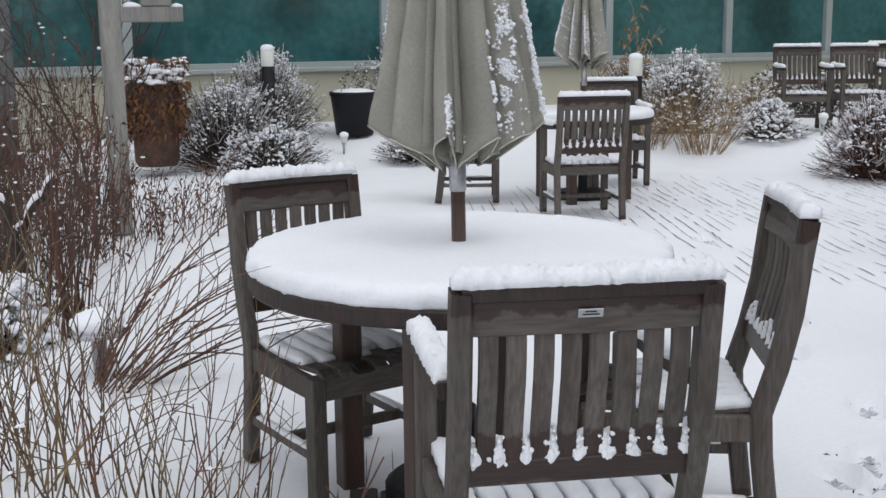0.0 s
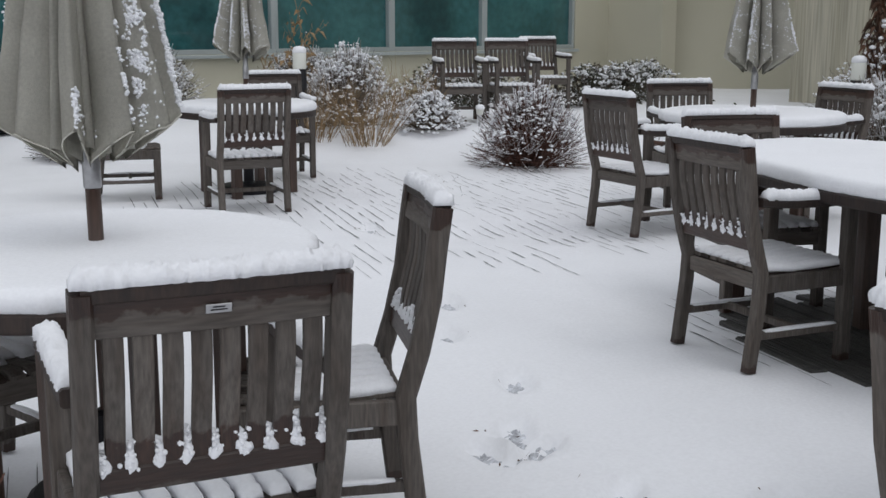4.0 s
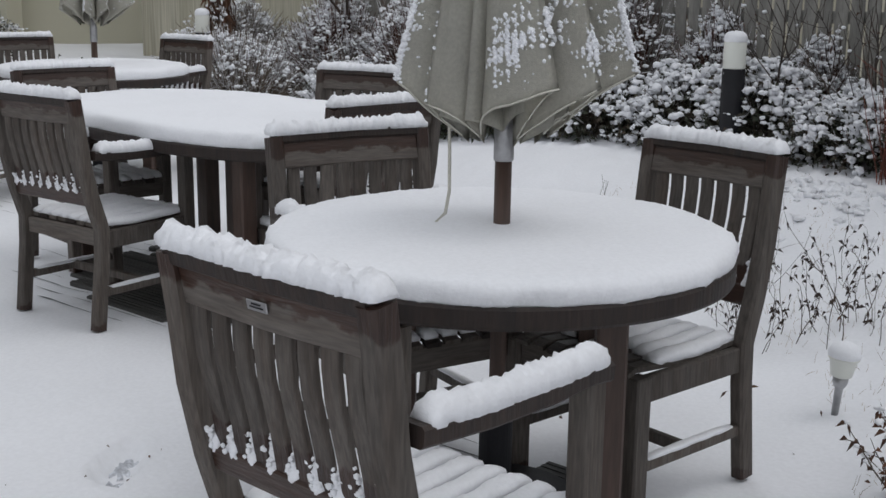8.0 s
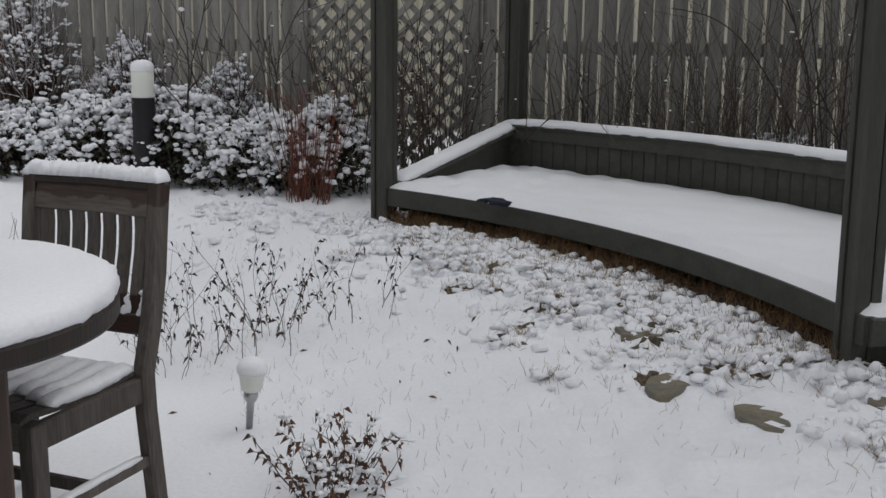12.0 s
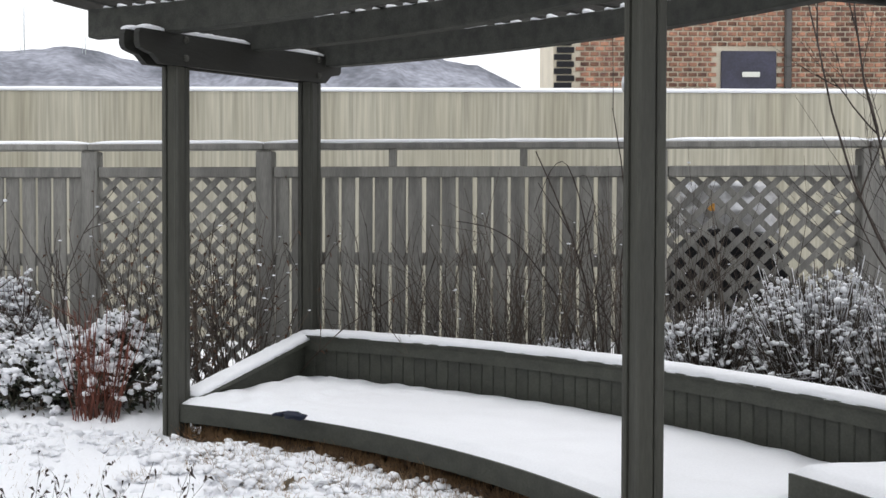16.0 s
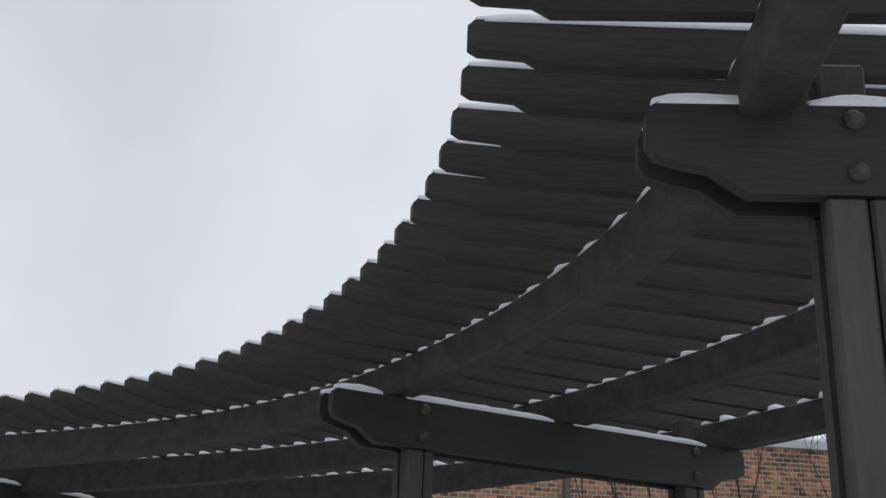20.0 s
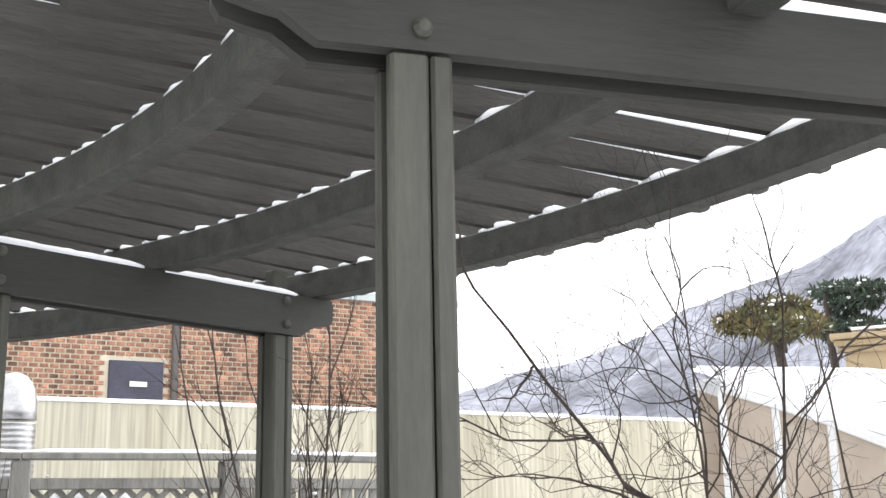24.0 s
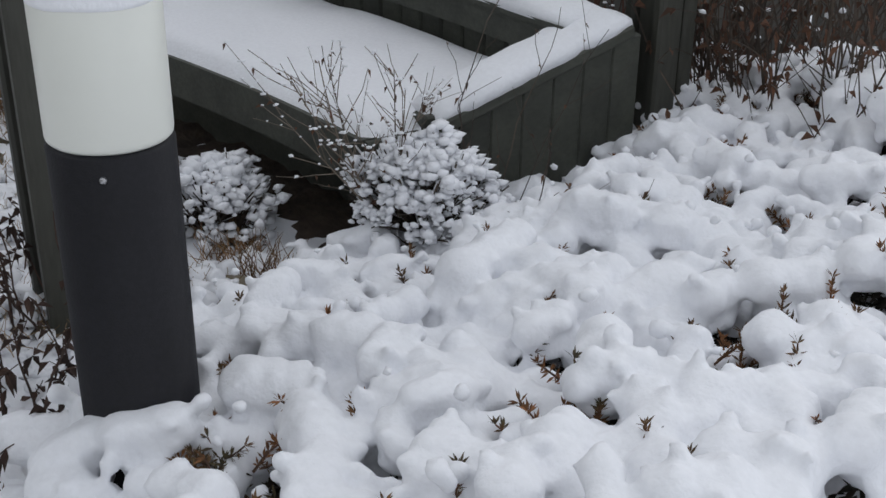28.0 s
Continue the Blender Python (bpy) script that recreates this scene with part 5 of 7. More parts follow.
def tree(name, x, y, seed, high, trunks, spread, label, mat=BARK, depth=4, thick=0.02, snow=0.1, leaves=0, z=None, aim=(0, 0), z_down=0.05, fork=(2, 3), droop=0.0, kink=0.25, limbs=(), reach=0.5, splay=1.0):
    """A bare tree: trunks that fork into ever finer boughs; limbs gives each trunk as a thickness and the places that it passes."""
    rnd = random.Random(seed)
    z0 = land(x, y) if z is None else z
    th = thing(name, Matrix.Translation((x, y, z0 - z_down)), label, "tree")
    white, gold = Soup(), Soup()

    def grow(p, d, long, r, k, soup, pts=None):
        own = soup is None
        soup = soup or Soup()
        pts = pts or bent(rnd, p, d, long, 5, kink, 0.06 - droop)
        soup.tube(pts, r, r * 0.62 if k or not limbs else r * 0.3, 6 if k == 0 else 4 if k == 1 else 3)
        if k > 0 and rnd.random() < snow:
            i = rnd.randint(1, 4)
            white.blob(pts[i] + Vector((0, 0, r)), rnd.uniform(0.012, 0.022), 0.7, 0.3, 2)
        if k < depth:
            n = len(pts) - 1
            count = rnd.randint(*fork) + (3 if k == 0 and limbs else 0)
            for _ in range(count):
                i = rnd.randint(2, n)
                q = pts[i] if i == n else pts[i].lerp(pts[i + 1], rnd.random())
                way = (pts[min(i, n - 1) + 1] - pts[min(i, n - 1)]).normalized() + rand_dir(rnd, 0.15) * rnd.uniform(0.45, 0.9) * splay
                grow(q, way, long * rnd.uniform(0.5, 0.8) * (0.55 if k == 0 and limbs else 1), r * (0.42 if k == 0 and limbs else 0.55), k + 1, None if k == 0 else soup)
            grow(pts[-1], pts[-1] - pts[-2], long * rnd.uniform(0.55, 0.8) * (0.5 if k == 0 and limbs else 1), r * (0.35 if k == 0 and limbs else 0.6), k + 1, None if k == 0 else soup)
        if own:
            soup.put("trunk" if k == 0 else "branch", mat, th)
    for i in range(trunks):
        a = 6.283 * i / trunks + rnd.uniform(-0.5, 0.5)
        d = Vector((spread * math.cos(a) + aim[0], spread * math.sin(a) + aim[1], 1))
        grow(Vector((0.06 * math.cos(a), 0.06 * math.sin(a), 0)), d, high * rnd.uniform(0.34, 0.5), thick * rnd.uniform(0.7, 1.1), 0, None)
    for r, *way in limbs:
        knots = [Vector((0, 0, 0))] + [Vector(p) for p in way]
        n = max(9, 3 * len(way))
        pts = []
        for i in range(n + 1):
            u = (len(knots) - 1) * i / n
            k = min(int(u), len(knots) - 2)
            p0, p1, p2, p3 = (knots[max(0, min(len(knots) - 1, k + j))] for j in (-1, 0, 1, 2))
            f = u - k
            p = 0.5 * (2 * p1 + (p2 - p0) * f + (2 * p0 - 5 * p1 + 4 * p2 - p3) * f * f + (3 * p1 - p0 - 3 * p2 + p3) * f ** 3)
            pts.append(p + Vector((rnd.gauss(0, 0.012), rnd.gauss(0, 0.02), rnd.gauss(0, 0.01))) * (i > 0))
        for k in range(2, n):
            step = pts[k + 1] - pts[k]
            if step.xy.length > 0.6 * abs(step.z) and r > 0.016 and rnd.random() < 0.85:
                white.tube([pts[k] + Vector((0, 0, r * 0.75)), pts[k].lerp(pts[k + 1], 0.5) + Vector((0, 0, r * 1.0)), pts[k + 1] + Vector((0, 0, r * 0.7))], r * 0.7, r * 0.45, 6)
        if r > 0.02:
            for _ in range(9 * leaves):
                gold.leaf(pts[n // 2] + rand_dir(rnd) * 0.06, rand_dir(rnd, -0.8), 0.03, 0.06, 0.4)
        grow(None, None, knots[-1].length * reach, r, 0, None, pts)
    white.put("snow", SNOW, th, "small snow caps", True)
    if leaves:
        gold.put("foliage", ORANGELEAF, th, "last orange leaves")
    return th


# the thicket of stems in front of the first table
for i, (x, y, n, h) in enumerate(((-0.28, 3.3, 26, 0.95), (0.0, 3.25, 22, 0.8), (0.15, 3.75, 20, 0.7), (-0.35, 4.2, 30, 0.95), (-0.05, 4.6, 22, 0.8), (-0.7, 3.9, 28, 1.0))):
    stems("twiggy_shrub", x, y, n, h, (0.3, 0.32), 0.35, (DULLSTRAW, REDTWIG, DULLSTRAW)[i % 3], "bare tan-brown twiggy shrub rising out of the snow", "shrub", 30 + i, thick=0.0042, twigs=4, snow=0.012, twig_len=0.32, blob_r=0.012, wander=0.25)
stems("tall_stem_clump", 0.12, 6.3, 34, 1.15, (0.16, 0.2), 0.1, REDTWIG, "clump of upright red-brown stems", "shrub", 41, thick=0.006, twigs=1, snow=0.05, wander=0.1)
stems("arching_grass", 0.25, 5.4, 34, 1.25, (0.12, 0.12), 0.5, REDTWIG, "long arching dry stems over the snow", "grass", 42, thick=0.005, twigs=2, snow=0.08, arch=0.28, bias=(0.75, -0.15))
GNARL = thing("gnarled_stump", Matrix.Translation((-0.03, 6.4, 0)), "dark forked gnarled stump with snow on its arms", "stump")
rg = random.Random(43)
for base, tip, r in (((0, 0, -0.02), (-0.03, 0, 0.55), 0.034), ((-0.03, 0, 0.52), (0.17, -0.03, 0.78), 0.026), ((-0.03, 0, 0.5), (-0.13, 0.02, 0.8), 0.028), ((-0.13, 0.02, 0.78), (-0.1, 0, 1.05), 0.017)):
    bm = bmesh.new()
    line = [Vector(base).lerp(Vector(tip), k / 6) + Vector((rg.gauss(0, 0.008), 0, rg.gauss(0, 0.008))) for k in range(7)]
    tube(bm, line, r, r * 0.75, 8)
    part("limb", bm, BARK, GNARL)
    if r < 0.03:
        bm = bmesh.new()
        snow_line(bm, [p + Vector((0, 0, r * 0.6)) for p in line], r * 0.85, r * 1.3)
        part("snow_cap", bm, SNOW, GNARL, "snow along the limb", True)
shrub(-0.22, 6.15, (0.26, 0.3, 0.4), 47, "low evergreen shrub under lumps of snow", twigs=60, clumps=420, clump_r=0.05, leaves=700, leaf_size=0.03, level=2, top_bias=0.1)
for i, (x, y, n, h) in enumerate(((0.25, 8.6, 80, 0.95), (-0.6, 7.4, 100, 1.15), (0.35, 10.3, 110, 1.45), (-0.8, 9.6, 110, 1.55), (0.7, 8.6, 34, 0.5), (-0.3, 6.6, 60, 0.75), (1.2, 9.4, 46, 0.55), (-0.1, 7.6, 60, 0.85))):
    stems("brown_thicket", x, y, n, h, (0.55, 0.6), 0.25, TWIG if i % 2 else REDTWIG, "brown winter thicket with scraps of snow", "shrub", 50 + i, thick=0.005, twigs=5, snow=0.03, leaves=1, leaf_size=0.04, blob_r=0.016)
tree("bare_shrub_tree", 0.95, 11.2, 61, 2.8, 4, 0.35, "bare dark shrub by the window wall", depth=3, thick=0.02, snow=0.12)
tree("bare_shrub_tree", -0.6, 11.5, 62, 3.0, 4, 0.35, "bare dark shrub by the window wall", depth=3, thick=0.022, snow=0.12)

# snowy beds along the building
for i, (x, y, a, b, h) in enumerate(((2.6, 13.3, 0.9, 0.7, 0.9), (3.4, 14.4, 0.7, 0.6, 1.0), (5.3, 14.3, 0.9, 0.7, 1.15), (2.9, 12.5, 0.6, 0.5, 0.5), (6.4, 14.6, 0.8, 0.6, 0.9), (4.7, 12.6, 0.55, 0.45, 0.4), (8.8, 14.6, 0.7, 0.6, 0.8))):
    shrub(x, y, (a, b, h), 70 + i, "leafless bed shrub dusted with snow", twigs=520, clumps=460, clump_r=0.03, leaves=800, leaf_mat=WINTERLEAF, leaf_size=0.035, top_bias=0.2, twig_mat=TWIG)
shrub(8.1, 9.2, (0.62, 0.6, 0.78), 81, "round twiggy bush with snow-tipped shoots", twigs=800, clumps=620, clump_r=0.03, leaves=500, leaf_mat=BROWNLEAF, leaf_size=0.03, top_bias=0.5, twig_mat=REDTWIG)
for i, (x, y, a, b, h) in enumerate(((7.7, 11.9, 0.7, 0.6, 0.85), (8.2, 11.0, 0.4, 0.4, 0.4))):
    shrub(x, y, (a, b, h), 84 + i, "twiggy shrub with drooping snow-laden shoots", twigs=420, clumps=420, clump_r=0.04, leaves=140, leaf_mat=BROWNLEAF, leaf_size=0.035, top_bias=0.1, twig_mat=GREYTWIG)
for i, (x, y) in enumerate(((6.9, 11.5), (7.3, 11.0), (8.2, 11.4))):
    stems("ornamental_grass", x, y, 130, 0.75, (0.25, 0.25), 0.5, STRAW, "tawny ornamental grass bent under snow", "grass", 90 + i, thick=0.0035, twigs=1, snow=0.1, arch=0.12, blob_r=0.02)
stems("plume_grass", 7.5, 12.9, 9, 1.75, (0.12, 0.12), 0.2, STRAW, "tall straw-coloured plume grass", "grass", 94, thick=0.006, twigs=6, snow=0.02, twig_len=0.16, leaves=3, leaf_mat=STRAW, leaf_size=0.09, arch=0.1)
for i, (x, y) in enumerate(((12.3, 12.4), (13.2, 12.6), (14.2, 13.0), (10.3, 13.4), (11.3, 13.6))):
    shrub(x, y, (0.8, 0.5, 0.6), 96 + i, "dark clipped hedge plant under a little snow", twigs=60, clumps=120, clump_r=0.05, leaves=1300, leaf_size=0.06)

# beds in front of the east wall
for i, (x, y, a, b, h) in enumerate(((9.9, 6.2, 0.9, 0.8, 0.9), (10.8, 5.2, 0.9, 0.8, 0.85), (11.6, 6.2, 1.0, 0.9, 0.9), (9.2, 6.9, 0.7, 0.6, 0.5), (12.3, 7.6, 1.1, 0.8, 0.9))):
    shrub(x, y, (a, b, h), 110 + i, "fine-twigged grey shrub dusted with snow", twigs=900, clumps=560, clump_r=0.036, leaves=160, leaf_mat=BROWNLEAF, leaf_size=0.03, top_bias=0.3, twig_mat=GREYTWIG)

# hedge bank along the fence, with low evergreens in front of red shrubs
HEDGE = [(9.6, 4.3), (9.3, 3.6), (9.05, 2.95), (8.8, 2.3), (8.55, 1.65), (8.3, 1.05), (8.05, 0.5), (7.85, 0.1), (9.9, 5.0)]
for i, (x, y) in enumerate(HEDGE):
    shrub(x, y, (0.52, 0.52, 0.5 + 0.08 * (i % 3)), 130 + i, "low dark evergreen hedge plant under cushions of snow", twigs=60, clumps=520, clump_r=0.047, leaves=2400, leaf_size=0.045, level=2, top_bias=0.6, name="hedge_plant")
for i, (x, y, a, h) in enumerate(((9.9, 3.3, 0.75, 1.35), (9.5, 2.3, 0.75, 1.3), (10.3, 4.4, 0.8, 1.3), (9.2, 1.5, 0.5, 1.0), (10.9, 5.6, 0.8, 1.2), (8.75, 0.75, 0.42, 0.75))):
    shrub(x, y, (a, a * 0.8, h), 145 + i, "red-brown deciduous shrub laced with snow", twigs=520, clumps=620, clump_r=0.036, leaves=900, leaf_mat=WINTERLEAF, leaf_size=0.03, top_bias=0.3, twig_mat=REDTWIG)
tree("young_bare_tree", 10.6, 5.4, 152, 2.4, 1, 0.05, "young bare tree with a forked trunk", depth=3, thick=0.045, snow=0.3)
for i, (x, y) in enumerate(((8.2, 1.05), (8.35, 0.8), (7.9, 0.35))):
    tree("bare_sapling", x, y, 155 + i, 1.75, 2, 0.12, "thin bare sapling in front of the fence", depth=2, thick=0.011, snow=0.1)
stems("red_stem_clump", 7.36, 0.17, 60, 0.75, (0.12, 0.14), 0.16, REDSTEM, "clump of upright rust-red stems", "shrub", 160, thick=0.0045, twigs=1, snow=0.01, wander=0.1)
for i, (x, y, n) in enumerate(((7.95, -0.2, 40), (7.75, -0.75, 50), (8.15, 0.15, 22))):
    stems("twiggy_shrub", x, y, n, 1.25, (0.28, 0.3), 0.25, TWIG, "bare twiggy shrub against the lattice", "shrub", 164 + i, thick=0.005, twigs=4, snow=0.1, leaves=1, leaf_size=0.03)
# dead flower stems in the lawn
WITHER_DARK = material("dark_seed_heads", (0.045, 0.03, 0.022), 0.9, grain=(60, 0.3), patch=(5, 0.3), bump=0, second=(0.03, 0.02, 0.016), vary=0.4, island=True)
for i, (x, y, n) in enumerate(((4.75, 0.72, 15), (5.1, 0.3, 11), (4.65, 0.35, 11), (5.3, 0.75, 6), (4.95, -0.05, 6))):
    stems("dead_perennial", x, y, n, 0.42, (0.25, 0.22), 0.3, TWIG, "dead flower stems with dark seed heads", "plant", 170 + i, thick=0.0022, twigs=4, snow=0.03, leaves=2, leaf_mat=WITHER_DARK, leaf_size=0.026, twig_len=0.3, wander=0.35)
stems("withered_rosette", 3.22, 0.08, 34, 0.22, (0.12, 0.12), 0.8, TWIG, "small withered plant half buried in snow", "plant", 177, thick=0.003, twigs=4, snow=0.35, leaves=2, leaf_size=0.028, blob_r=0.015, arch=0.1)
stems("withered_rosette", 6.2, 1.9, 9, 0.3, (0.5, 0.3), 0.3, TWIG, "few dry stalks in the snow", "plant", 178, thick=0.003, twigs=1, snow=0.05)

# behind the curved bench
for i, (x, y, a, b, h) in enumerate(((6.05, -3.35, 0.6, 0.5, 0.75), (5.5, -3.75, 0.7, 0.55, 0.95), (4.9, -3.95, 0.7, 0.55, 0.85), (4.2, -4.2, 0.65, 0.55, 0.85), (3.5, -4.2, 0.7, 0.55, 0.8), (2.8, -4.15, 0.6, 0.5, 0.75), (6.75, -2.75, 0.35, 0.35, 0.5))):
    shrub(x, y, (a, b, h), 180 + i, "fine-twigged shrub thick with clotted snow behind the bench", twigs=760, clumps=560, clump_r=0.031, leaves=650, leaf_mat=WINTERLEAF, leaf_size=0.03, top_bias=0.05, z=0.25)
for i, (x, y, n, h) in enumerate(((6.8, -2.5, 50, 1.3), (7.15, -2.2, 48, 1.25), (6.45, -3.0, 50, 1.45), (7.58, -1.85, 40, 1.2), (6.1, -3.4, 36, 1.4), (3.4, -4.0, 40, 1.1), (2.7, -4.1, 46, 1.25), (7.8, -1.5, 20, 0.9))):
    stems("twiggy_shrub", x, y, n, h, (0.3, 0.25), 0.3, TWIG, "bare twiggy shrub behind the bench", "shrub", 195 + i, thick=0.004, twigs=5, snow=0.02, z=0.28)
stems("climber", 6.5, -2.95, 5, 1.9, (0.25, 0.1), 0.35, BARK, "bare climbing stems against the fence", "plant", 203, thick=0.009, twigs=5, snow=0.03, arch=0.12, z=0.28)
tree("multi_stem_tree", 4.4, -3.9, 205, 3.4, 0, 0, "bare dark multi-stemmed young tree", depth=3, snow=0.0, z=0.28, kink=0.12, reach=0.34, limbs=((0.013, (0.5, 0, 0.75), (1.0, 0, 1.5), (1.55, 0, 2.65)), (0.012, (0.35, 0.05, 0.9), (0.75, 0.05, 1.7), (1.0, 0.05, 2.6)), (0.011, (0.25, 0, 0.9), (0.7, 0, 2.4)), (0.013, (0.0, -0.05, 0.9), (0.05, -0.05, 1.6), (-0.03, 0, 2.5)), (0.01, (-0.1, 0.05, 0.8), (-0.3, 0.1, 1.75)), (0.012, (0.12, 0.05, 0.7), (0.3, 0.1, 1.35)), (0.01, (0.2, -0.1, 1.0), (0.35, -0.15, 2.4))))
tree("multi_stem_tree", 5.2, -4.3, 206, 2.6, 2, 0.3, "bare dark multi-stemmed young tree", depth=3, thick=0.011, snow=0.05, z=0.28, kink=0.12)
tree("crab_apple_tree", 1.5, -3.36, 207, 2.6, 0, 0, "bare crab apple with crooked limbs and fine tangled twigs", depth=4, snow=0.0, z=0.2, kink=0.4, fork=(2, 3), reach=0.62, splay=1.6, limbs=((0.013, (0.04, 0, 0.45), (0.16, 0, 1.09), (0.13, 0, 1.33), (-0.02, 0, 1.5), (-0.08, -0.04, 2.0)), (0.011, (-0.08, 0, 0.45), (-0.2, 0, 1.06), (-0.35, 0, 1.26), (-0.6, 0.05, 1.42)), (0.0165, (0.1, 0, 0.7), (0.17, 0.01, 1.02), (0.27, 0.16, 1.12)), (0.009, (0.14, 0, 0.9), (0.2, 0.05, 1.4), (0.24, 0.05, 2.0))))
tree("crab_apple_tree", 1.2, -3.3, 208, 2.0, 0, 0, "gnarled bare crab apple with a few orange leaves", depth=4, snow=0.0, leaves=1, z=0.2, kink=0.4, fork=(2, 3), reach=0.5, splay=1.6, limbs=((0.015, (0.0, 0, 0.5), (0.25, 0.02, 0.88), (0.4, 0.1, 1.23), (0.79, 0.22, 1.64), (1.18, 0.35, 2.2)), (0.023, (-0.02, 0, 0.44), (-0.13, 0, 0.78), (-0.25, 0.02, 0.98), (-0.4, 0.05, 1.1)), (0.017, (0.0, 0, 0.42), (-0.15, 0.03, 0.55), (-0.46, 0.1, 0.74)), (0.009, (-0.25, 0, 0.4), (-0.31, 0, 0.91), (-0.39, 0, 1.21), (-0.4, 0, 1.7)), (0.008, (0.3, 0.05, 1.0), (0.45, 0.1, 1.6), (0.5, 0.1, 2.1)), (0.009, (0.0, 0, 0.66), (-0.03, 0, 1.06), (0.01, 0, 1.32), (0.1, 0, 1.9))))
stems("red_stem_clump", 1.5, -3.42, 14, 0.9, (0.12, 0.1), 0.15, REDTWIG, "upright red-brown stems behind the bench end", "shrub", 221, thick=0.005, twigs=4, snow=0.03, z=0.2)
stems("red_stem_clump", 0.6, -3.3, 40, 1.1, (0.4, 0.3), 0.25, REDTWIG, "upright red-brown stems behind the bench end", "shrub", 209, thick=0.005, twigs=4, snow=0.03, z=0.2)
stems("brown_thicket", 0.0, -3.05, 150, 0.85, (0.4, 0.35), 0.35, TWIG, "brown thicket beside the bench end", "shrub", 210, thick=0.004, twigs=5, snow=0.02, leaves=2, leaf_size=0.03, z=0.25, blob_r=0.014)
stems("frosted_seed_plant", 0.64, -1.93, 8, 0.36, (0.05, 0.05), 0.4, GREYTWIG, "delicate dry seed plant clotted with snow", "plant", 212, thick=0.0026, twigs=12, snow=0.6, leaves=1, leaf_size=0.012, blob_r=0.006, z=0.47, twig_len=0.36, bias=(0.4, 0.0))
stems("dry_stalks", 0.42, -1.98, 5, 0.62, (0.12, 0.05), 0.25, TWIG, "few thin dry stalks beside the bench end", "plant", 222, thick=0.0022, twigs=5, snow=0.0, leaves=1, leaf_size=0.014, blob_r=0.008, z=0.4, twig_len=0.3, wander=0.3)
shrub(0.57, -1.95, (0.18, 0.12, 0.2), 219, "low twiggy shrub frosted with clotted snow", twigs=200, clumps=620, clump_r=0.024, leaves=60, leaf_mat=BROWNLEAF, leaf_size=0.02, top_bias=0.25, z=0.43)
shrub(1.12, -1.93, (0.13, 0.13, 0.2), 220, "small tuft of dry stalks clotted with snow", twigs=120, clumps=260, clump_r=0.03, leaves=60, leaf_mat=BROWNLEAF, leaf_size=0.02, top_bias=0.05)
WITHER = material("shrivelled_leaves", (0.06, 0.034, 0.024), 0.9, grain=(60, 0.3), patch=(5, 0.3), bump=0, second=(0.035, 0.022, 0.018), vary=0.4, island=True)
for i, (x, y, n, h) in enumerate(((1.35, -0.98, 8, 0.34), (1.05, -0.92, 7, 0.42), (1.0, -1.26, 9, 0.46), (1.24, -1.4, 5, 0.42), (0.9, -0.95, 6, 0.42), (0.85, -1.25, 5, 0.3))):
    stems("withered_plant", x, y, n, h, (0.17, 0.17), 0.2, WITHER, "withered dark-brown stalks with shrivelled leaves", "plant", 213 + i, thick=0.0035, twigs=4, snow=0.08, leaves=5, leaf_mat=WITHER, leaf_size=0.024, twig_len=0.22, blob_r=0.01)
# seed heads with caps of snow behind the bench end
rg = random.Random(91)
for a, rr, h in ((-99, 6.3, 0.98), (-101.5, 6.25, 1.0), (-105, 6.4, 0.92), (-106.5, 6.2, 0.86), (-108.5, 6.35, 0.98), (-107.5, 6.55, 1.05), (-111, 6.3, 0.9), (-97, 6.2, 0.84), (-112.5, 6.25, 0.82)):
    q = on_arc(rr, a)
    cf = thing("seed_stalk", Matrix.Translation((q.x, q.y, land(q.x, q.y) - 0.02)), "dry flower stalk whose seed head wears a snow cap", "plant", "seed stalks")
    lean = Vector((rg.gauss(0, 0.03), rg.gauss(0, 0.03), 0))
    top = Vector((0, 0, h - land(q.x, q.y))) + lean
    bm = bmesh.new()
    tube(bm, [(0, 0, 0), top * 0.5 + lean * 0.2, top], 0.0035, 0.0025, 5)
    part("stalk", bm, TWIG, cf)
    bm = bmesh.new()
    blob(bm, top + Vector((0, 0, 0.008)), 0.015, 0.9, 0.3, 2)
    part("seed_head", bm, WITHER, cf, "dark spiky seed head")
    bm = bmesh.new()
    blob(bm, top + Vector((0, 0, 0.026)), 0.017, 0.95, 0.25, 2)
    part("snow_cap", bm, SNOW, cf, "ball of snow", True)


def grass_strip(seed, where, n, high, label, fine):
    """Tufts of dry grass that stand out of the snow."""
    rnd = random.Random(seed)
    soup = Soup()
    for _ in range(n):
        p = where(rnd)
        q = Vector((p[0], p[1], land(p[0], p[1]) - 0.01))
        d = Vector((rnd.gauss(0, 0.4), rnd.gauss(0, 0.4), 1))
        soup.tube(bent(rnd, q, d, high * rnd.uniform(0.4, 1.2) * (1 + 0.6 * noise.noise(q * 2.5)), 3, 0.35, -0.1), fine, 0.4 * fine, 3)
    o = soup.put("dry_grass", GRASS if n > 3000 else STRAW, None)
    return tagged(o, label, "grass", kind="stuff")


def under_bench(rnd):
    a = rnd.uniform(-119, -44)
    return on_arc((4.8 if a > -85 else 5.36) + rnd.gauss(-0.02, 0.04) - (0.25 if rnd.random() < 0.12 else 0) * rnd.random(), a)


def on_lawn(rnd):
    r, a = rnd.uniform(2.7, 4.7), rnd.uniform(-118, -18)
    return on_arc(r, a)


grass_strip(1, under_bench, 5200, 0.085, "straw-coloured grass along the foot of the bench", 0.0016)
grass_strip(2, on_lawn, 2200, 0.045, "sparse grass blades poking through the lawn snow", 0.0008)


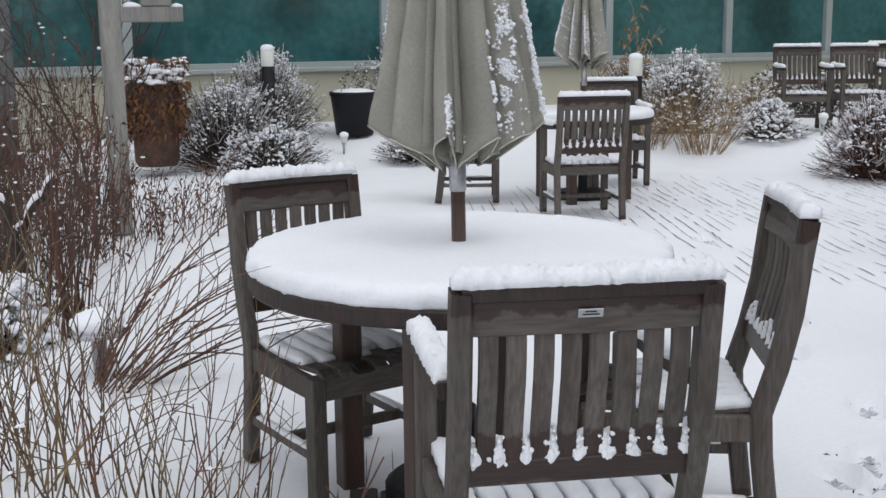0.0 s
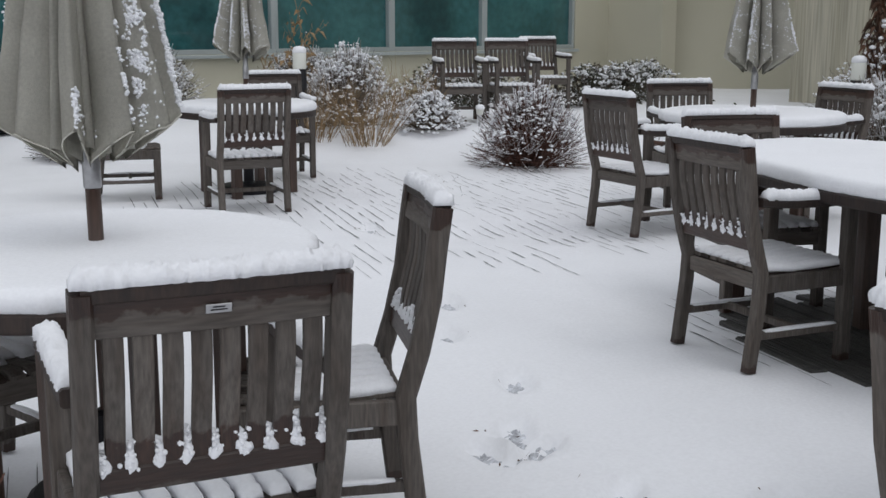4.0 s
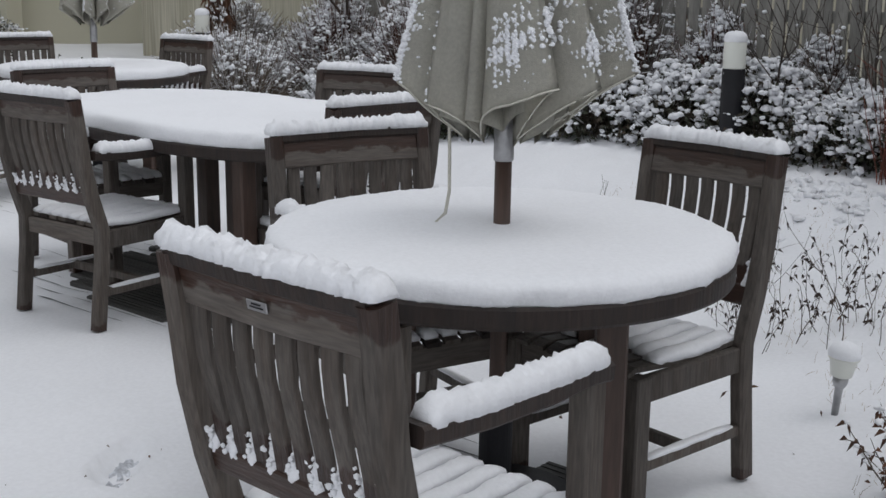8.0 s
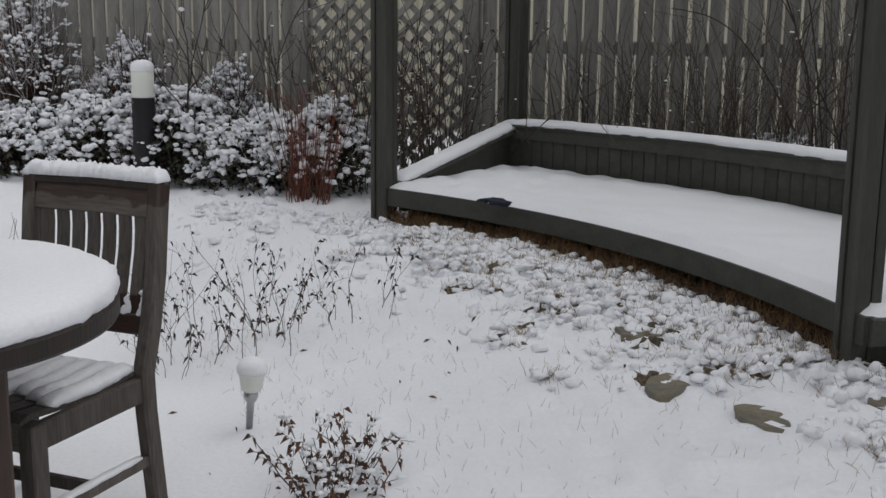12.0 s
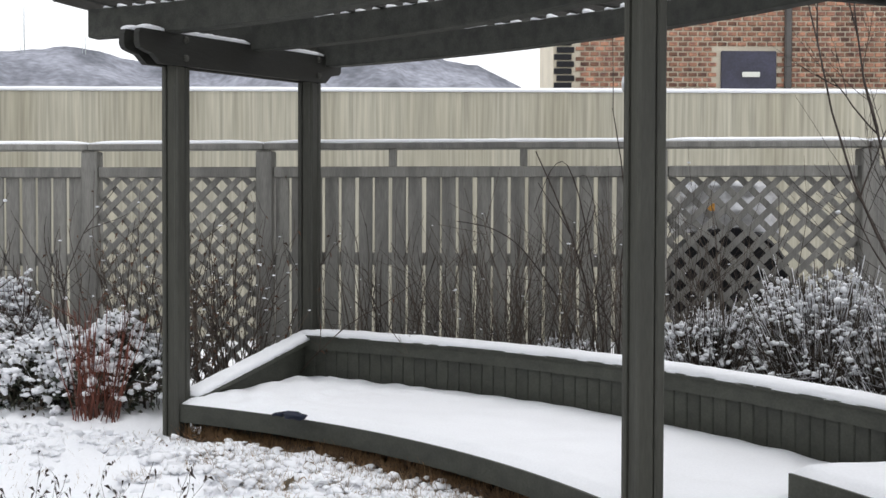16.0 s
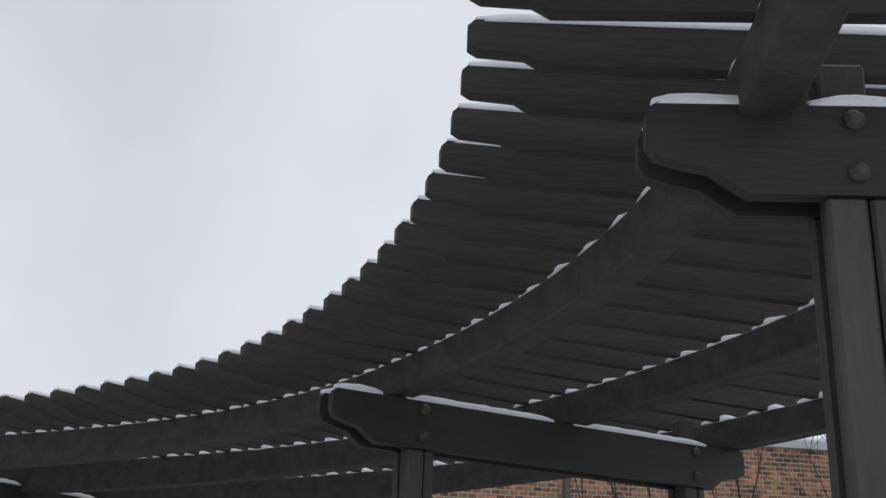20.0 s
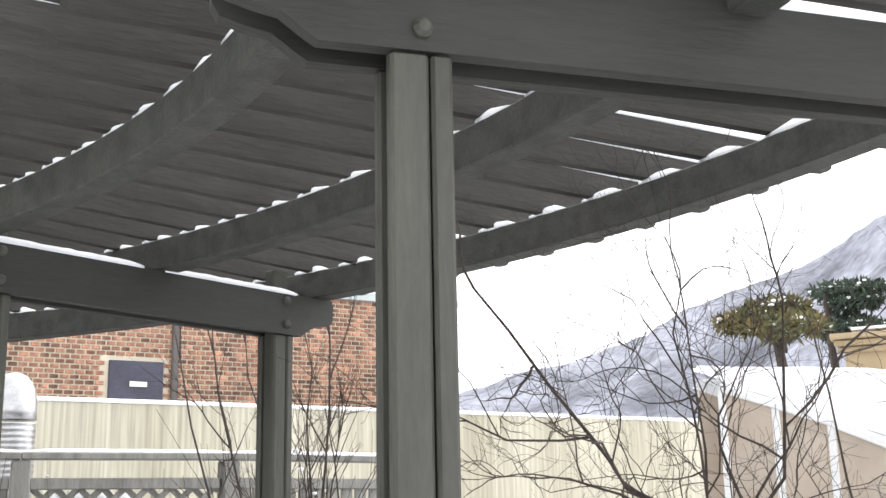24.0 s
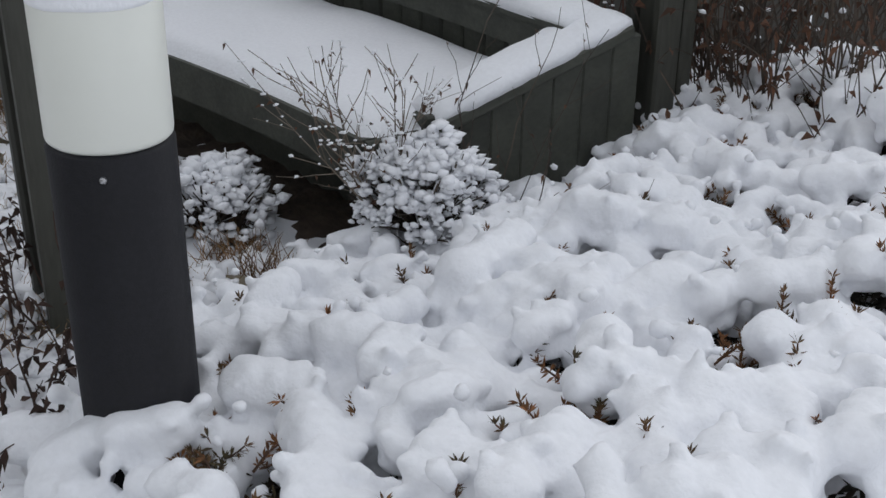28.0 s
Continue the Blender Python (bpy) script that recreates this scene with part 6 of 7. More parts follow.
# the snow-laden juniper close to the end of the walk
def build_juniper():
    rnd = random.Random(5)
    ju = thing("juniper_shrub", Matrix.Translation((-0.03, -1.93, 0)) @ Matrix.Rotation(radians(-12), 4, "Z"), "low spreading evergreen shrub buried under pillows of snow", "shrub")
    HX, HY = 0.8, 1.55

    def height(x, y):
        """The top of the shrub over the plan, relative to its middle."""
        e = (abs(x) / HX) ** 2.6 + ((y / 1.34) ** 4 if y > 0 else (-y / HY) ** 2.6)
        if e >= 1:
            return -1
        return 0.12 + (0.43 - 0.14 * x + 0.2 * max(0.0, y - 0.6) + 0.25 * max(0.0, -x - 0.1) + 0.3 * max(0.0, -y - 0.5)) * (1 - e) ** 0.42 + 0.08 * noise.noise(Vector((x * 3.2, y * 3.2, 0)))

    def gap(x, y):
        """Where the snow has slipped off and the shoots show."""
        return noise.noise(Vector((x * 7.5, y * 7.5, 4))) < -0.34

    white, needles, twig, dark = Soup(), Soup(), Soup(), Soup()
    pts = []
    tries = 0
    while len(pts) < 760 and tries < 60000:
        tries += 1
        x, y = rnd.uniform(-HX, HX), rnd.uniform(-HY, HY)
        z = height(x, y)
        if z < 0 or gap(x, y) or any((x - p.x) ** 2 + (y - p.y) ** 2 < 0.0034 for p in pts):
            continue
        pts.append(Vector((x, y, z + rnd.uniform(-0.05, 0.04) + 0.04 * noise.noise(Vector((x * 9, y * 9, 1))))))
    for p in pts:
        # a snow-loaded shoot: a plump lobe along the shoot, knobs at its tip, a skirt that joins it to its neighbours
        r = rnd.uniform(0.026, 0.046)
        a = rnd.uniform(0, 6.283)
        way = Vector((math.cos(a), math.sin(a), rnd.uniform(-0.1, 0.35)))
        for k in range(3):
            white.blob(p + way * (k - 1) * r * 0.8, r * rnd.uniform(0.8, 1.1), 0.9, 0.35, 2)
        for _ in range(3):
            q = p + way * rnd.uniform(-1, 1.7) * r + Vector((rnd.gauss(0, r * 0.7), rnd.gauss(0, r * 0.7), r * rnd.uniform(0.3, 0.9)))
            white.blob(q, rnd.uniform(0.01, 0.019), 0.9, 0.4, 1)
        white.blob(p - Vector((0, 0, r * 1.1)), r * 1.15, 0.6, 0.4, 1)
    snow = white.put("snow", SNOW, ju, "pillows of fresh snow", True)
    mod = snow.modifiers.new("melt", "REMESH")
    mod.mode, mod.voxel_size, mod.use_smooth_shade = "VOXEL", 0.0075, True
    sm = snow.modifiers.new("soften", "SMOOTH")
    sm.factor, sm.iterations = 0.5, 2

    def sprig(p, d, long):
        line = bent(rnd, p, d, long, 6, 0.18)
        twig.tube(line, 0.0026, 0.0013, 3)
        for i in range(1, 7):
            for _ in range(7):
                needles.leaf(line[i], d * 0.8 + rand_dir(rnd) * 0.75, 0.0035, rnd.uniform(0.012, 0.021), 0.0)
    shown = 0
    for _ in range(9000):
        x, y = rnd.uniform(-HX, HX), rnd.uniform(-HY, HY)
        z = height(x, y)
        if z < 0:
            continue
        if gap(x, y):
            if shown < 700:
                shown += 1
                sprig(Vector((x, y, z - rnd.uniform(0.05, 0.1))), rand_dir(rnd, 1.1), rnd.uniform(0.06, 0.11))
        elif rnd.random() < 0.04:
            sprig(Vector((x, y, z - rnd.uniform(0.02, 0.06))), rand_dir(rnd, 1.3), rnd.uniform(0.05, 0.085))
    twig.put("twig_mass", BROWNLEAF, ju)
    needles.put("foliage", material("bronzed_needles", (0.2, 0.085, 0.03), 0.7, grain=(80, 0.3), patch=(9, 0.3), bump=0, second=(0.07, 0.055, 0.025), vary=0.4, island=True), ju, "bronze-green needles")
    # inner needles coloured near-black for the shade deep in the shrub
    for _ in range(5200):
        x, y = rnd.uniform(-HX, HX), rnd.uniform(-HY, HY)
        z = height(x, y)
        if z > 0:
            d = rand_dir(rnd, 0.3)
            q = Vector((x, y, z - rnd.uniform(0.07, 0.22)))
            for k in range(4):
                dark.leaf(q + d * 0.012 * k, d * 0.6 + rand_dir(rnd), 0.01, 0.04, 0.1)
    dark.put("inner_foliage", material("shade_dark_juniper_needles", (0.03, 0.022, 0.014), 0.8, grain=(80, 0.3), patch=(9, 0.3), bump=0, second=(0.018, 0.018, 0.011), vary=0.4, island=True), ju)


build_juniper()


# ---- beyond the fence: brickwork, greenhouse, tan house, pines ----
def build_bricks():
    brick = material("mottled_brick", (0.36, 0.18, 0.115), 0.85, grain=(50, 0.2), patch=(7, 0.3), bump=0.3, second=(0.13, 0.06, 0.045), vary=0.55)
    rest = material("mottled_brick_rest", (0.36, 0.18, 0.115), 0.85, grain=(50, 0.2), patch=(7, 0.3), bump=0.3, second=(0.13, 0.06, 0.045), vary=0.55, island=True)
    me = bpy.data.meshes.new("brick")
    bm = new_box((0, 0, 0), (0.118, 0.03, 0.05), bevel=0.004)
    bm.to_mesh(me)
    bm.free()
    far = bmesh.new()
    count = 0
    for row in range(34):
        z = 2.72 + row * 0.0755
        x = -9.9 + (0.073 if row % 2 else 0)
        while x < -1.98:
            if not (-4.97 < x < -4.02 and z < 4.1):
                if -5.6 < x < -3.0 and 3.4 < z < 4.6 and count < 300:
                    link("brick", me, brick, HOUSE, m=pose(x, 0.012 + random.uniform(-0.002, 0.002), z))
                    count += 1
                else:
                    c = Vector((x, 0.012, z))
                    vs = [far.verts.new(c + Vector((sx * 0.059, sy, sz * 0.025))) for sy in (0.013, -0.013) for sx, sz in ((-1, -1), (1, -1), (1, 1), (-1, 1))]
                    far.faces.new(vs[:4][::-1])
                    for k in range(4):
                        far.faces.new((vs[k], vs[(k + 1) % 4], vs[4 + (k + 1) % 4], vs[4 + k]))
            x += 0.146
    bmesh.ops.recalc_face_normals(far, faces=far.faces)
    tagged(part("brickwork", far, rest, HOUSE), kind="stuff")
    for k in range(22):
        part("dark_quoin", new_box((-1.8 + 0.04 * (k % 2), 0.02, 2.8 + 0.105 * k), (0.26, 0.05, 0.078), bevel=0.004), BLACK, HOUSE)


def west(px, depth, z=0.0):
    """A spot beyond the west fence, by its bearing across the view and its depth."""
    u = (px - 784) / 2070
    return Vector((-0.436 + depth * (0.6985 - 0.7155 * u), 0.001 + depth * (-0.7155 - 0.6985 * u), z))


def build_greenhouse():
    gh = thing("greenhouse", Matrix.Identity(4), "white-framed greenhouse with milky panels and a snowy roof", "greenhouse")
    frosted = material("milky_panel", (0.42, 0.36, 0.3), 0.35, grain=(3, 0.1), patch=(0.9, 0.3), bump=0, second=(0.34, 0.26, 0.19))
    white = material("white_painted_frame", (0.7, 0.7, 0.7), 0.5, grain=(40, 0.05), patch=(3, 0.08), bump=0.05)
    px = [1245, 1337, 1432, 1550, 1690, 1850]
    deep = [8.0, 7.75, 7.5, 7.15, 6.8, 6.5]
    high = [2.41, 2.27, 2.13, 1.93, 1.72, 1.55]
    foot = [west(p, d, 0) for p, d in zip(px, deep)]
    for i, (p, h) in enumerate(zip(foot, high)):
        part("post", new_bar([p, p + Vector((0, 0, h))], 0.055, 0.055), white, gh)
        if i:
            a, b = foot[i - 1], p
            n = Vector((a.y - b.y, b.x - a.x, 0)).normalized() * 0.012
            bm = bmesh.new()
            ring = [a, b, b + Vector((0, 0, h - 0.03)), a + Vector((0, 0, high[i - 1] - 0.03))]
            loft(bm, [[v + n for v in ring], [v - n for v in ring]])
            bmesh.ops.recalc_face_normals(bm, faces=bm.faces)
            part("panel", bm, frosted, gh)
            part("eave_rail", new_bar([a + Vector((0, 0, high[i - 1])), b + Vector((0, 0, h))], 0.06, 0.07, Vector((0, 0, 1))), white, gh)
            part("ground_rail", new_bar([a + Vector((0, 0, 0.95)), b + Vector((0, 0, 0.95))], 0.05, 0.06, Vector((0, 0, 1))), POLE, gh)
    top = [west(1205, 10.2, 2.85), west(1900, 10.6, 2.8)]
    low = [foot[0] + Vector((0, 0, high[0] + 0.05)), foot[-1] + Vector((0, 0, high[-1] + 0.05))]
    low[0] += (low[0] - low[1]).normalized() * 0.25
    rings = []
    for i in range(25):
        f = i / 24
        rings.append([low[0].lerp(low[1], f).lerp(top[0].lerp(top[1], f), j / 12) + Vector((0, 0, 0.02 * noise.noise(Vector((i * 0.4, j * 0.5, 0))))) for j in range(13)])
    bm = bmesh.new()
    loft(bm, rings, closed=False)
    bmesh.ops.solidify(bm, geom=list(bm.faces), thickness=0.07)
    part("roof_snow", bm, SNOW, gh, "smooth snow on the roof", True)
    bm = bmesh.new()
    loft(bm, [[v - Vector((0, 0, 0.12)) for v in r] for r in rings[::6]], closed=False)
    bmesh.ops.solidify(bm, geom=list(bm.faces), thickness=0.03)
    part("roof", bm, white, gh)
    back = [top[0] - Vector((0, 0, 2.8)), top[1] - Vector((0, 0, 2.8))]
    bm = bmesh.new()
    loft(bm, [[back[0], back[1], top[1] - Vector((0, 0, 0.13)), top[0] - Vector((0, 0, 0.13))], [v + Vector((0.03, -0.03, 0)) for v in (back[0], back[1], top[1] - Vector((0, 0, 0.13)), top[0] - Vector((0, 0, 0.13)))]])
    bmesh.ops.recalc_face_normals(bm, faces=bm.faces)
    part("back_panel", bm, frosted, gh)


def build_tan_house():
    tan = material("tan_stucco", (0.33, 0.255, 0.155), 0.85, grain=(30, 0.08), patch=(0.6, 0.15), bump=0.15)
    th = thing("tan_house", Matrix.Identity(4), "tan stucco house with a pedimented gable, beyond the greenhouse", "house")
    a, b = west(1470, 30, 0), west(2120, 27, 0)
    d = (b - a).normalized()
    m = frame_at(a.x, a.y, 0, (-d.y, d.x))
    long = (b - a).length

    def put(name, bm, mat, label=""):
        o = part(name, bm, mat, th, label)
        o.matrix_basis = m
        return o
    put("wall", new_box((long / 2, 3.0, 2.9), (long, 6.0, 6.2)), tan)
    for k in range(3):
        put("cornice", new_box((long / 2, -0.06 - 0.08 * k, 5.75 + 0.16 * k), (long + 0.3 + 0.16 * k, 0.2 + 0.16 * k, 0.14), bevel=0.02), tan)
    bm = bmesh.new()
    prof = [(1.6, 6.25), (5.4, 6.25), (3.5, 8.6)]
    loft(bm, [[Vector((x, y, z)) for x, z in prof] for y in (-0.25, 5.0)])
    bmesh.ops.recalc_face_normals(bm, faces=bm.faces)
    put("gable", bm, tan)
    for x0, x1 in ((1.3, 3.5), (5.7, 3.5)):
        put("gable_moulding", new_bar([(x0, -0.38, 6.15), (x1, -0.38, 8.75)], 0.3, 0.22, Vector((0, 1, 0))), tan)
    put("roof_snow", new_bar([(0.2, 2.5, 6.3), (long, 2.5, 6.3)], 5.0, 0.08, Vector((0, 1, 0))), SNOW)
    for x in (2.7, 4.3):
        put("window", new_box((x, -0.02, 4.7), (0.9, 0.06, 0.9), bevel=0.01), BLACK, "dark square window")
        put("window_surround", new_box((x, -0.0, 4.7), (1.15, 0.05, 1.15), bevel=0.02), OPAL)


def pine(x, y, z, wide, high, layers, seed, mat):
    rnd = random.Random(seed)
    th = thing("pine_tree", Matrix.Translation((x, y, 0)), "old pine with flat layered crowns dusted with snow", "tree", "pines")
    trunk, crown, white = Soup(), Soup(), Soup()
    trunk.tube(bent(rnd, Vector((0, 0, 0)), Vector((0.05, 0, 1)), z + high * 0.9, 6, 0.1), 0.22, 0.08, 7)
    for k in range(layers):
        c = Vector((rnd.uniform(-0.4, 0.4) * wide, rnd.uniform(-0.4, 0.4) * wide, z + high * (k + 0.5) / layers))
        w = wide * rnd.uniform(0.4, 0.7)
        trunk.tube([Vector((0, 0, c.z - 0.4)), c], 0.06, 0.03, 4)
        for _ in range(420):
            a, q = rnd.uniform(0, 6.283), math.sqrt(rnd.random())
            p = c + Vector((w * q * math.cos(a), w * q * math.sin(a), rnd.uniform(-0.2, 0.25) * (1.2 - q)))
            for _ in range(2):
                crown.leaf(p, rand_dir(rnd, 0.4), 0.07, 0.28, 0.0)
            if rnd.random() < 0.14:
                white.blob(p + Vector((0, 0, 0.1)), 0.07, 0.5, 0.4)
    trunk.put("trunk", BARK, th)
    crown.put("crown", mat, th)
    white.put("snow", SNOW, th, "dusting of snow", True)


build_greenhouse()
build_tan_house()
needle = material("pine_needles", (0.07, 0.075, 0.03), 0.8, grain=(20, 0.3), patch=(2, 0.3), bump=0, second=(0.12, 0.09, 0.03), vary=0.4, island=True)
blue_needle = material("dark_pine_needles", (0.035, 0.055, 0.035), 0.8, grain=(20, 0.3), patch=(2, 0.3), bump=0, vary=0.4, island=True)
p = west(1365, 24, 0)
pine(p.x, p.y, 5.2, 1.45, 0.65, 3, 300, needle)
p = west(1475, 34, 0)
pine(p.x, p.y, 6.6, 1.7, 1.5, 4, 301, blue_needle)
build_bricks()


def build_duct():
    """A galvanised vent duct behind the fence, with an elbow at its top."""
    m = far_pose(10.6, 1.8)
    du = thing("vent_duct", m, "round galvanised vent duct with a snow-capped elbow", "duct")
    bm = bmesh.new()
    prof = []
    for k in range(46):
        z = 0.2 + k * 0.05
        prof += [(0.165, z), (0.171, z + 0.012), (0.165, z + 0.024)]
    lathe(bm, prof, 24)
    part("pipe", bm, STEEL, du, smooth=True)
    bm = bmesh.new()
    rings = []
    for k in range(9):
        a = math.pi / 2 * k / 8
        c = Vector((0.28 - 0.28 * math.cos(a), 0, 2.5 + 0.28 * math.sin(a)))
        rings.append([c + Vector((math.cos(a), 0, -math.sin(a))) * (0.17 * math.cos(t)) * -1 + Vector((0, 0.17 * math.sin(t), 0)) for t in (6.283 * j / 20 for j in range(20))])
    loft(bm, rings)
    bmesh.ops.rotate(bm, cent=(0, 0, 0), matrix=Matrix.Rotation(radians(-90), 3, "Z"), verts=bm.verts)
    part("elbow", bm, STEEL, du, smooth=True)
    ac = thing("outdoor_fan_unit", far_pose(9.0, 2.05), "shrouded dark outdoor fan unit behind the lattice", "fan unit")
    bm = bmesh.new()
    lathe(bm, [(0.46, 0.0), (0.48, 0.02), (0.48, 0.34), (0.46, 0.36), (0.05, 0.36), (0.05, 0.33), (0.44, 0.33), (0.45, 0.02), (0.452, 0.0)], 36)
    bmesh.ops.transform(bm, matrix=Matrix.Translation((-0.15, 0.0, 1.0)) @ Matrix.Rotation(radians(90), 4, "X"), verts=bm.verts)
    bmesh.ops.recalc_face_normals(bm, faces=bm.faces)
    part("fan_drum", bm, BLACK, ac, "black open fan drum")
    for k in range(5):
        a = 2 * math.pi * k / 5
        u, v = Vector((math.cos(a), 0, math.sin(a))), Vector((-math.sin(a), 0, math.cos(a)))
        c = Vector((-0.15, -0.24, 1.0))
        bm = bmesh.new()
        loft(bm, [[c + u * q + v * w + Vector((0, dy + 0.25 * w, 0)) for q, w in ((0.06, -0.04), (0.4, -0.14), (0.4, 0.12), (0.06, 0.04))] for dy in (0, 0.012)])
        bmesh.ops.recalc_face_normals(bm, faces=bm.faces)
        part("fan_blade", bm, BLACK, ac)
    bm = bmesh.new()
    rings = []
    for k in range(9):
        rings.append([Vector((-0.15 + (0.42 - 0.05 * (k / 8) ** 2) * math.cos(t) + 0.05 * noise.noise(Vector((k * 0.7, t * 3, 0))), -0.25 + 0.25 * math.sin(t) + 0.06 * noise.noise(Vector((k * 0.9, t * 4, 5))), 1.42 + 0.05 * k)) for t in (2 * math.pi * q / 40 for q in range(40))])
    loft(bm, rings)
    part("cover", bm, STEEL, ac, "crumpled grey plastic cover", True)
    part("tag", new_box((0.02, 0.03, 1.62), (0.06, 0.01, 0.06), bevel=0.004), ORANGELEAF, ac, "small yellow tag")
    part("stand", new_box((-0.15, -0.3, 0.35), (0.7, 0.35, 0.7), bevel=0.03), BLACK, ac)


build_duct()


# radio masts on the ridge
def mast(yaw, dist, z, high):
    a = radians(yaw)
    ms = thing("radio_mast", Matrix.Translation((dist * math.cos(a), dist * math.sin(a), z)), "thin lattice radio mast on the ridge", "mast", "masts")
    bm = bmesh.new()
    w = 2.2
    for sx, sy in ((-1, -1), (1, -1), (0, 1)):
        tube(bm, [(sx * w, sy * w, -20), (sx * w * 0.4, sy * w * 0.4, high)], 0.45, 0.3, 4)
    for k in range(9):
        f0, f1 = k / 9, (k + 1) / 9
        tube(bm, [(-w * (1 - 0.6 * f0), -w, high * f0), (w * (1 - 0.6 * f1), -w, high * f1)], 0.3, 0.3, 3)
        tube(bm, [(w * (1 - 0.6 * f0), -w, high * f0), (-w * (1 - 0.6 * f1), -w, high * f1)], 0.3, 0.3, 3)
    part("lattice", bm, ALU, ms)


mast(3.4, 1380, 190, 48)
mast(0.7, 1380, 186, 26)


# ---- terrace and lawn details ----
def ground_piece(name, pts, mat, thick, label, category, group="", lift=0.0):
    """A flat stone of irregular outline set in the ground."""
    c = sum((Vector((*p, 0)) for p in pts), Vector()) / len(pts)
    z = max(ground_z(*p) for p in pts + [tuple(c.xy)]) + lift
    ob = new(name)
    bm = bmesh.new()
    loft(bm, [[Vector((p[0] - c.x, p[1] - c.y, h)) * (1 if h < 0 else 1) for p in pts] for h in (-thick, -0.006)] + [[Vector(((p[0] - c.x) * 0.97, (p[1] - c.y) * 0.97, 0)) for p in pts]])
    bpy.data.objects.remove(ob)
    o = part(name, bm, mat)
    o.matrix_basis = Matrix.Translation((c.x, c.y, z))
    return tagged(o, label, category, group)


rng = random.Random(8)
for x, y, a, b, t in ((4.05, -1.09, 0.19, 0.12, 20), (3.475, -1.01, 0.2, 0.12, -20), (3.1, -1.2, 0.2, 0.12, 10), (3.2, -1.69, 0.24, 0.15, -10), (4.53, -0.97, 0.13, 0.08, 30), (4.5, -1.37, 0.17, 0.1, 0), (3.7, -1.48, 0.2, 0.12, 15), (4.12, -1.56, 0.16, 0.1, 15), (2.5, -2.07, 0.2, 0.14, 5), (1.71, -1.41, 0.27, 0.2, -30), (2.23, -1.57, 0.27, 0.19, 10), (2.02, -1.92, 0.16, 0.11, 25), (0.86, -1.64, 0.17, 0.12, 0)):
    pts = []
    for k in range(13):
        u = 6.283 * k / 13
        r = rng.uniform(0.82, 1.12)
        c, s = math.cos(radians(t)), math.sin(radians(t))
        small = 0.8 if x < 2.5 else 0.62
        px, py = small * a * r * math.cos(u), small * b * r * math.sin(u)
        pts.append((x + px * c - py * s, y + px * s + py * c))
    ground_piece("stepping_stone", pts, STONE, 0.05, "flat wet stepping stone half covered by snow", "stepping stone", "stepping stones", 0.0 if x < 2.5 else -0.012)


def snow_tufts():
    """Snow heaped on tussocks of grass along the bench and over the lawn."""
    rnd = random.Random(12)
    soup = Soup()
    for _ in range(2300):
        a = rnd.uniform(-120, -30)
        r = (4.62 if a > -85 else 5.1) - abs(rnd.gauss(0, 0.34))
        p = on_arc(r, a)
        if noise.noise(p * 2.6) < -0.12 and r < 4.3:
            continue
        z = ground_z(p.x, p.y)
        s = rnd.uniform(0.01, 0.034)
        soup.blob(Vector((p.x, p.y, z - 0.1 * s)), s, rnd.uniform(0.5, 0.9), 1.0, 2, (rnd.uniform(0.7, 1.6), rnd.uniform(0.7, 1.6)))
    o = soup.put("snow_tufts", SNOW, None, smooth=True)
    tagged(o, "lumps of snow heaped on grass tussocks", "snow", kind="stuff")
    dark = Soup()
    for _ in range(330):
        a = rnd.uniform(-119, -40)
        r = (4.66 if a > -85 else 5.2) - abs(rnd.gauss(0, 0.33))
        p = on_arc(r, a)
        if noise.noise(p * 3.1 + Vector((5, 0, 0))) < 0.02:
            continue
        z = ground_z(p.x, p.y)
        for _ in range(5):
            dark.leaf(Vector((p.x + rnd.gauss(0, 0.03), p.y + rnd.gauss(0, 0.03), z)), rand_dir(rnd, 1.2), 0.002, rnd.uniform(0.02, 0.06), 0.2)
    o = dark.put("bare_turf", STRAW, None)
    tagged(o, "dead straw-coloured turf showing between the snow", "grass", kind="stuff")


snow_tufts()


def deck_joints():
    """Dark joints of the decking that show through the thin snow."""
    rnd = random.Random(21)
    along = Vector((0.35, 0.937, 0)).normalized()
    across = Vector((along.y, -along.x, 0))
    bm = bmesh.new()
    for cx, cy, half_l, half_w, keep in ((5.6, 7.6, 2.6, 2.6, 0.72), (4.7, 3.2, 1.2, 0.8, 0.85), (2.75, 1.15, 0.5, 0.5, 0.7), (1.0, 3.6, 0.5, 0.45, 0.9)):
        n = int(2 * half_w / 0.09)
        for i in range(n):
            v = -half_w + 0.09 * i
            u = -half_l * rnd.uniform(0.7, 1.1) * math.sqrt(max(0.05, 1 - (v / half_w) ** 2))
            end = -u * rnd.uniform(0.8, 1.1)
            while u < end:
                seg = rnd.uniform(0.12, 0.75)
                if rnd.random() < keep:
                    w = rnd.uniform(0.0012, 0.004)
                    pts = []
                    k = max(2, int(seg / 0.05))
                    for j in range(k + 1):
                        q = Vector((cx, cy, 0)) + along * (u + seg * j / k) + across * v
                        ww = w * (0.25 if j in (0, k) else rnd.uniform(0.5, 1.6))
                        z = ground_z(q.x, q.y) + 0.004
                        pts.append((q + across * ww, q - across * ww, z))
                    vs = [(bm.verts.new((a.x, a.y, z)), bm.verts.new((b.x, b.y, z))) for a, b, z in pts]
                    for (a, b), (c, d) in zip(vs, vs[1:]):
                        bm.faces.new((a, b, d, c))
                u += seg + rnd.uniform(0.02, 0.16)
    o = part("deck_joints", bm, RAIN_LINE)
    tagged(o, "dark decking joints showing through thin snow", "decking", kind="stuff")


deck_joints()


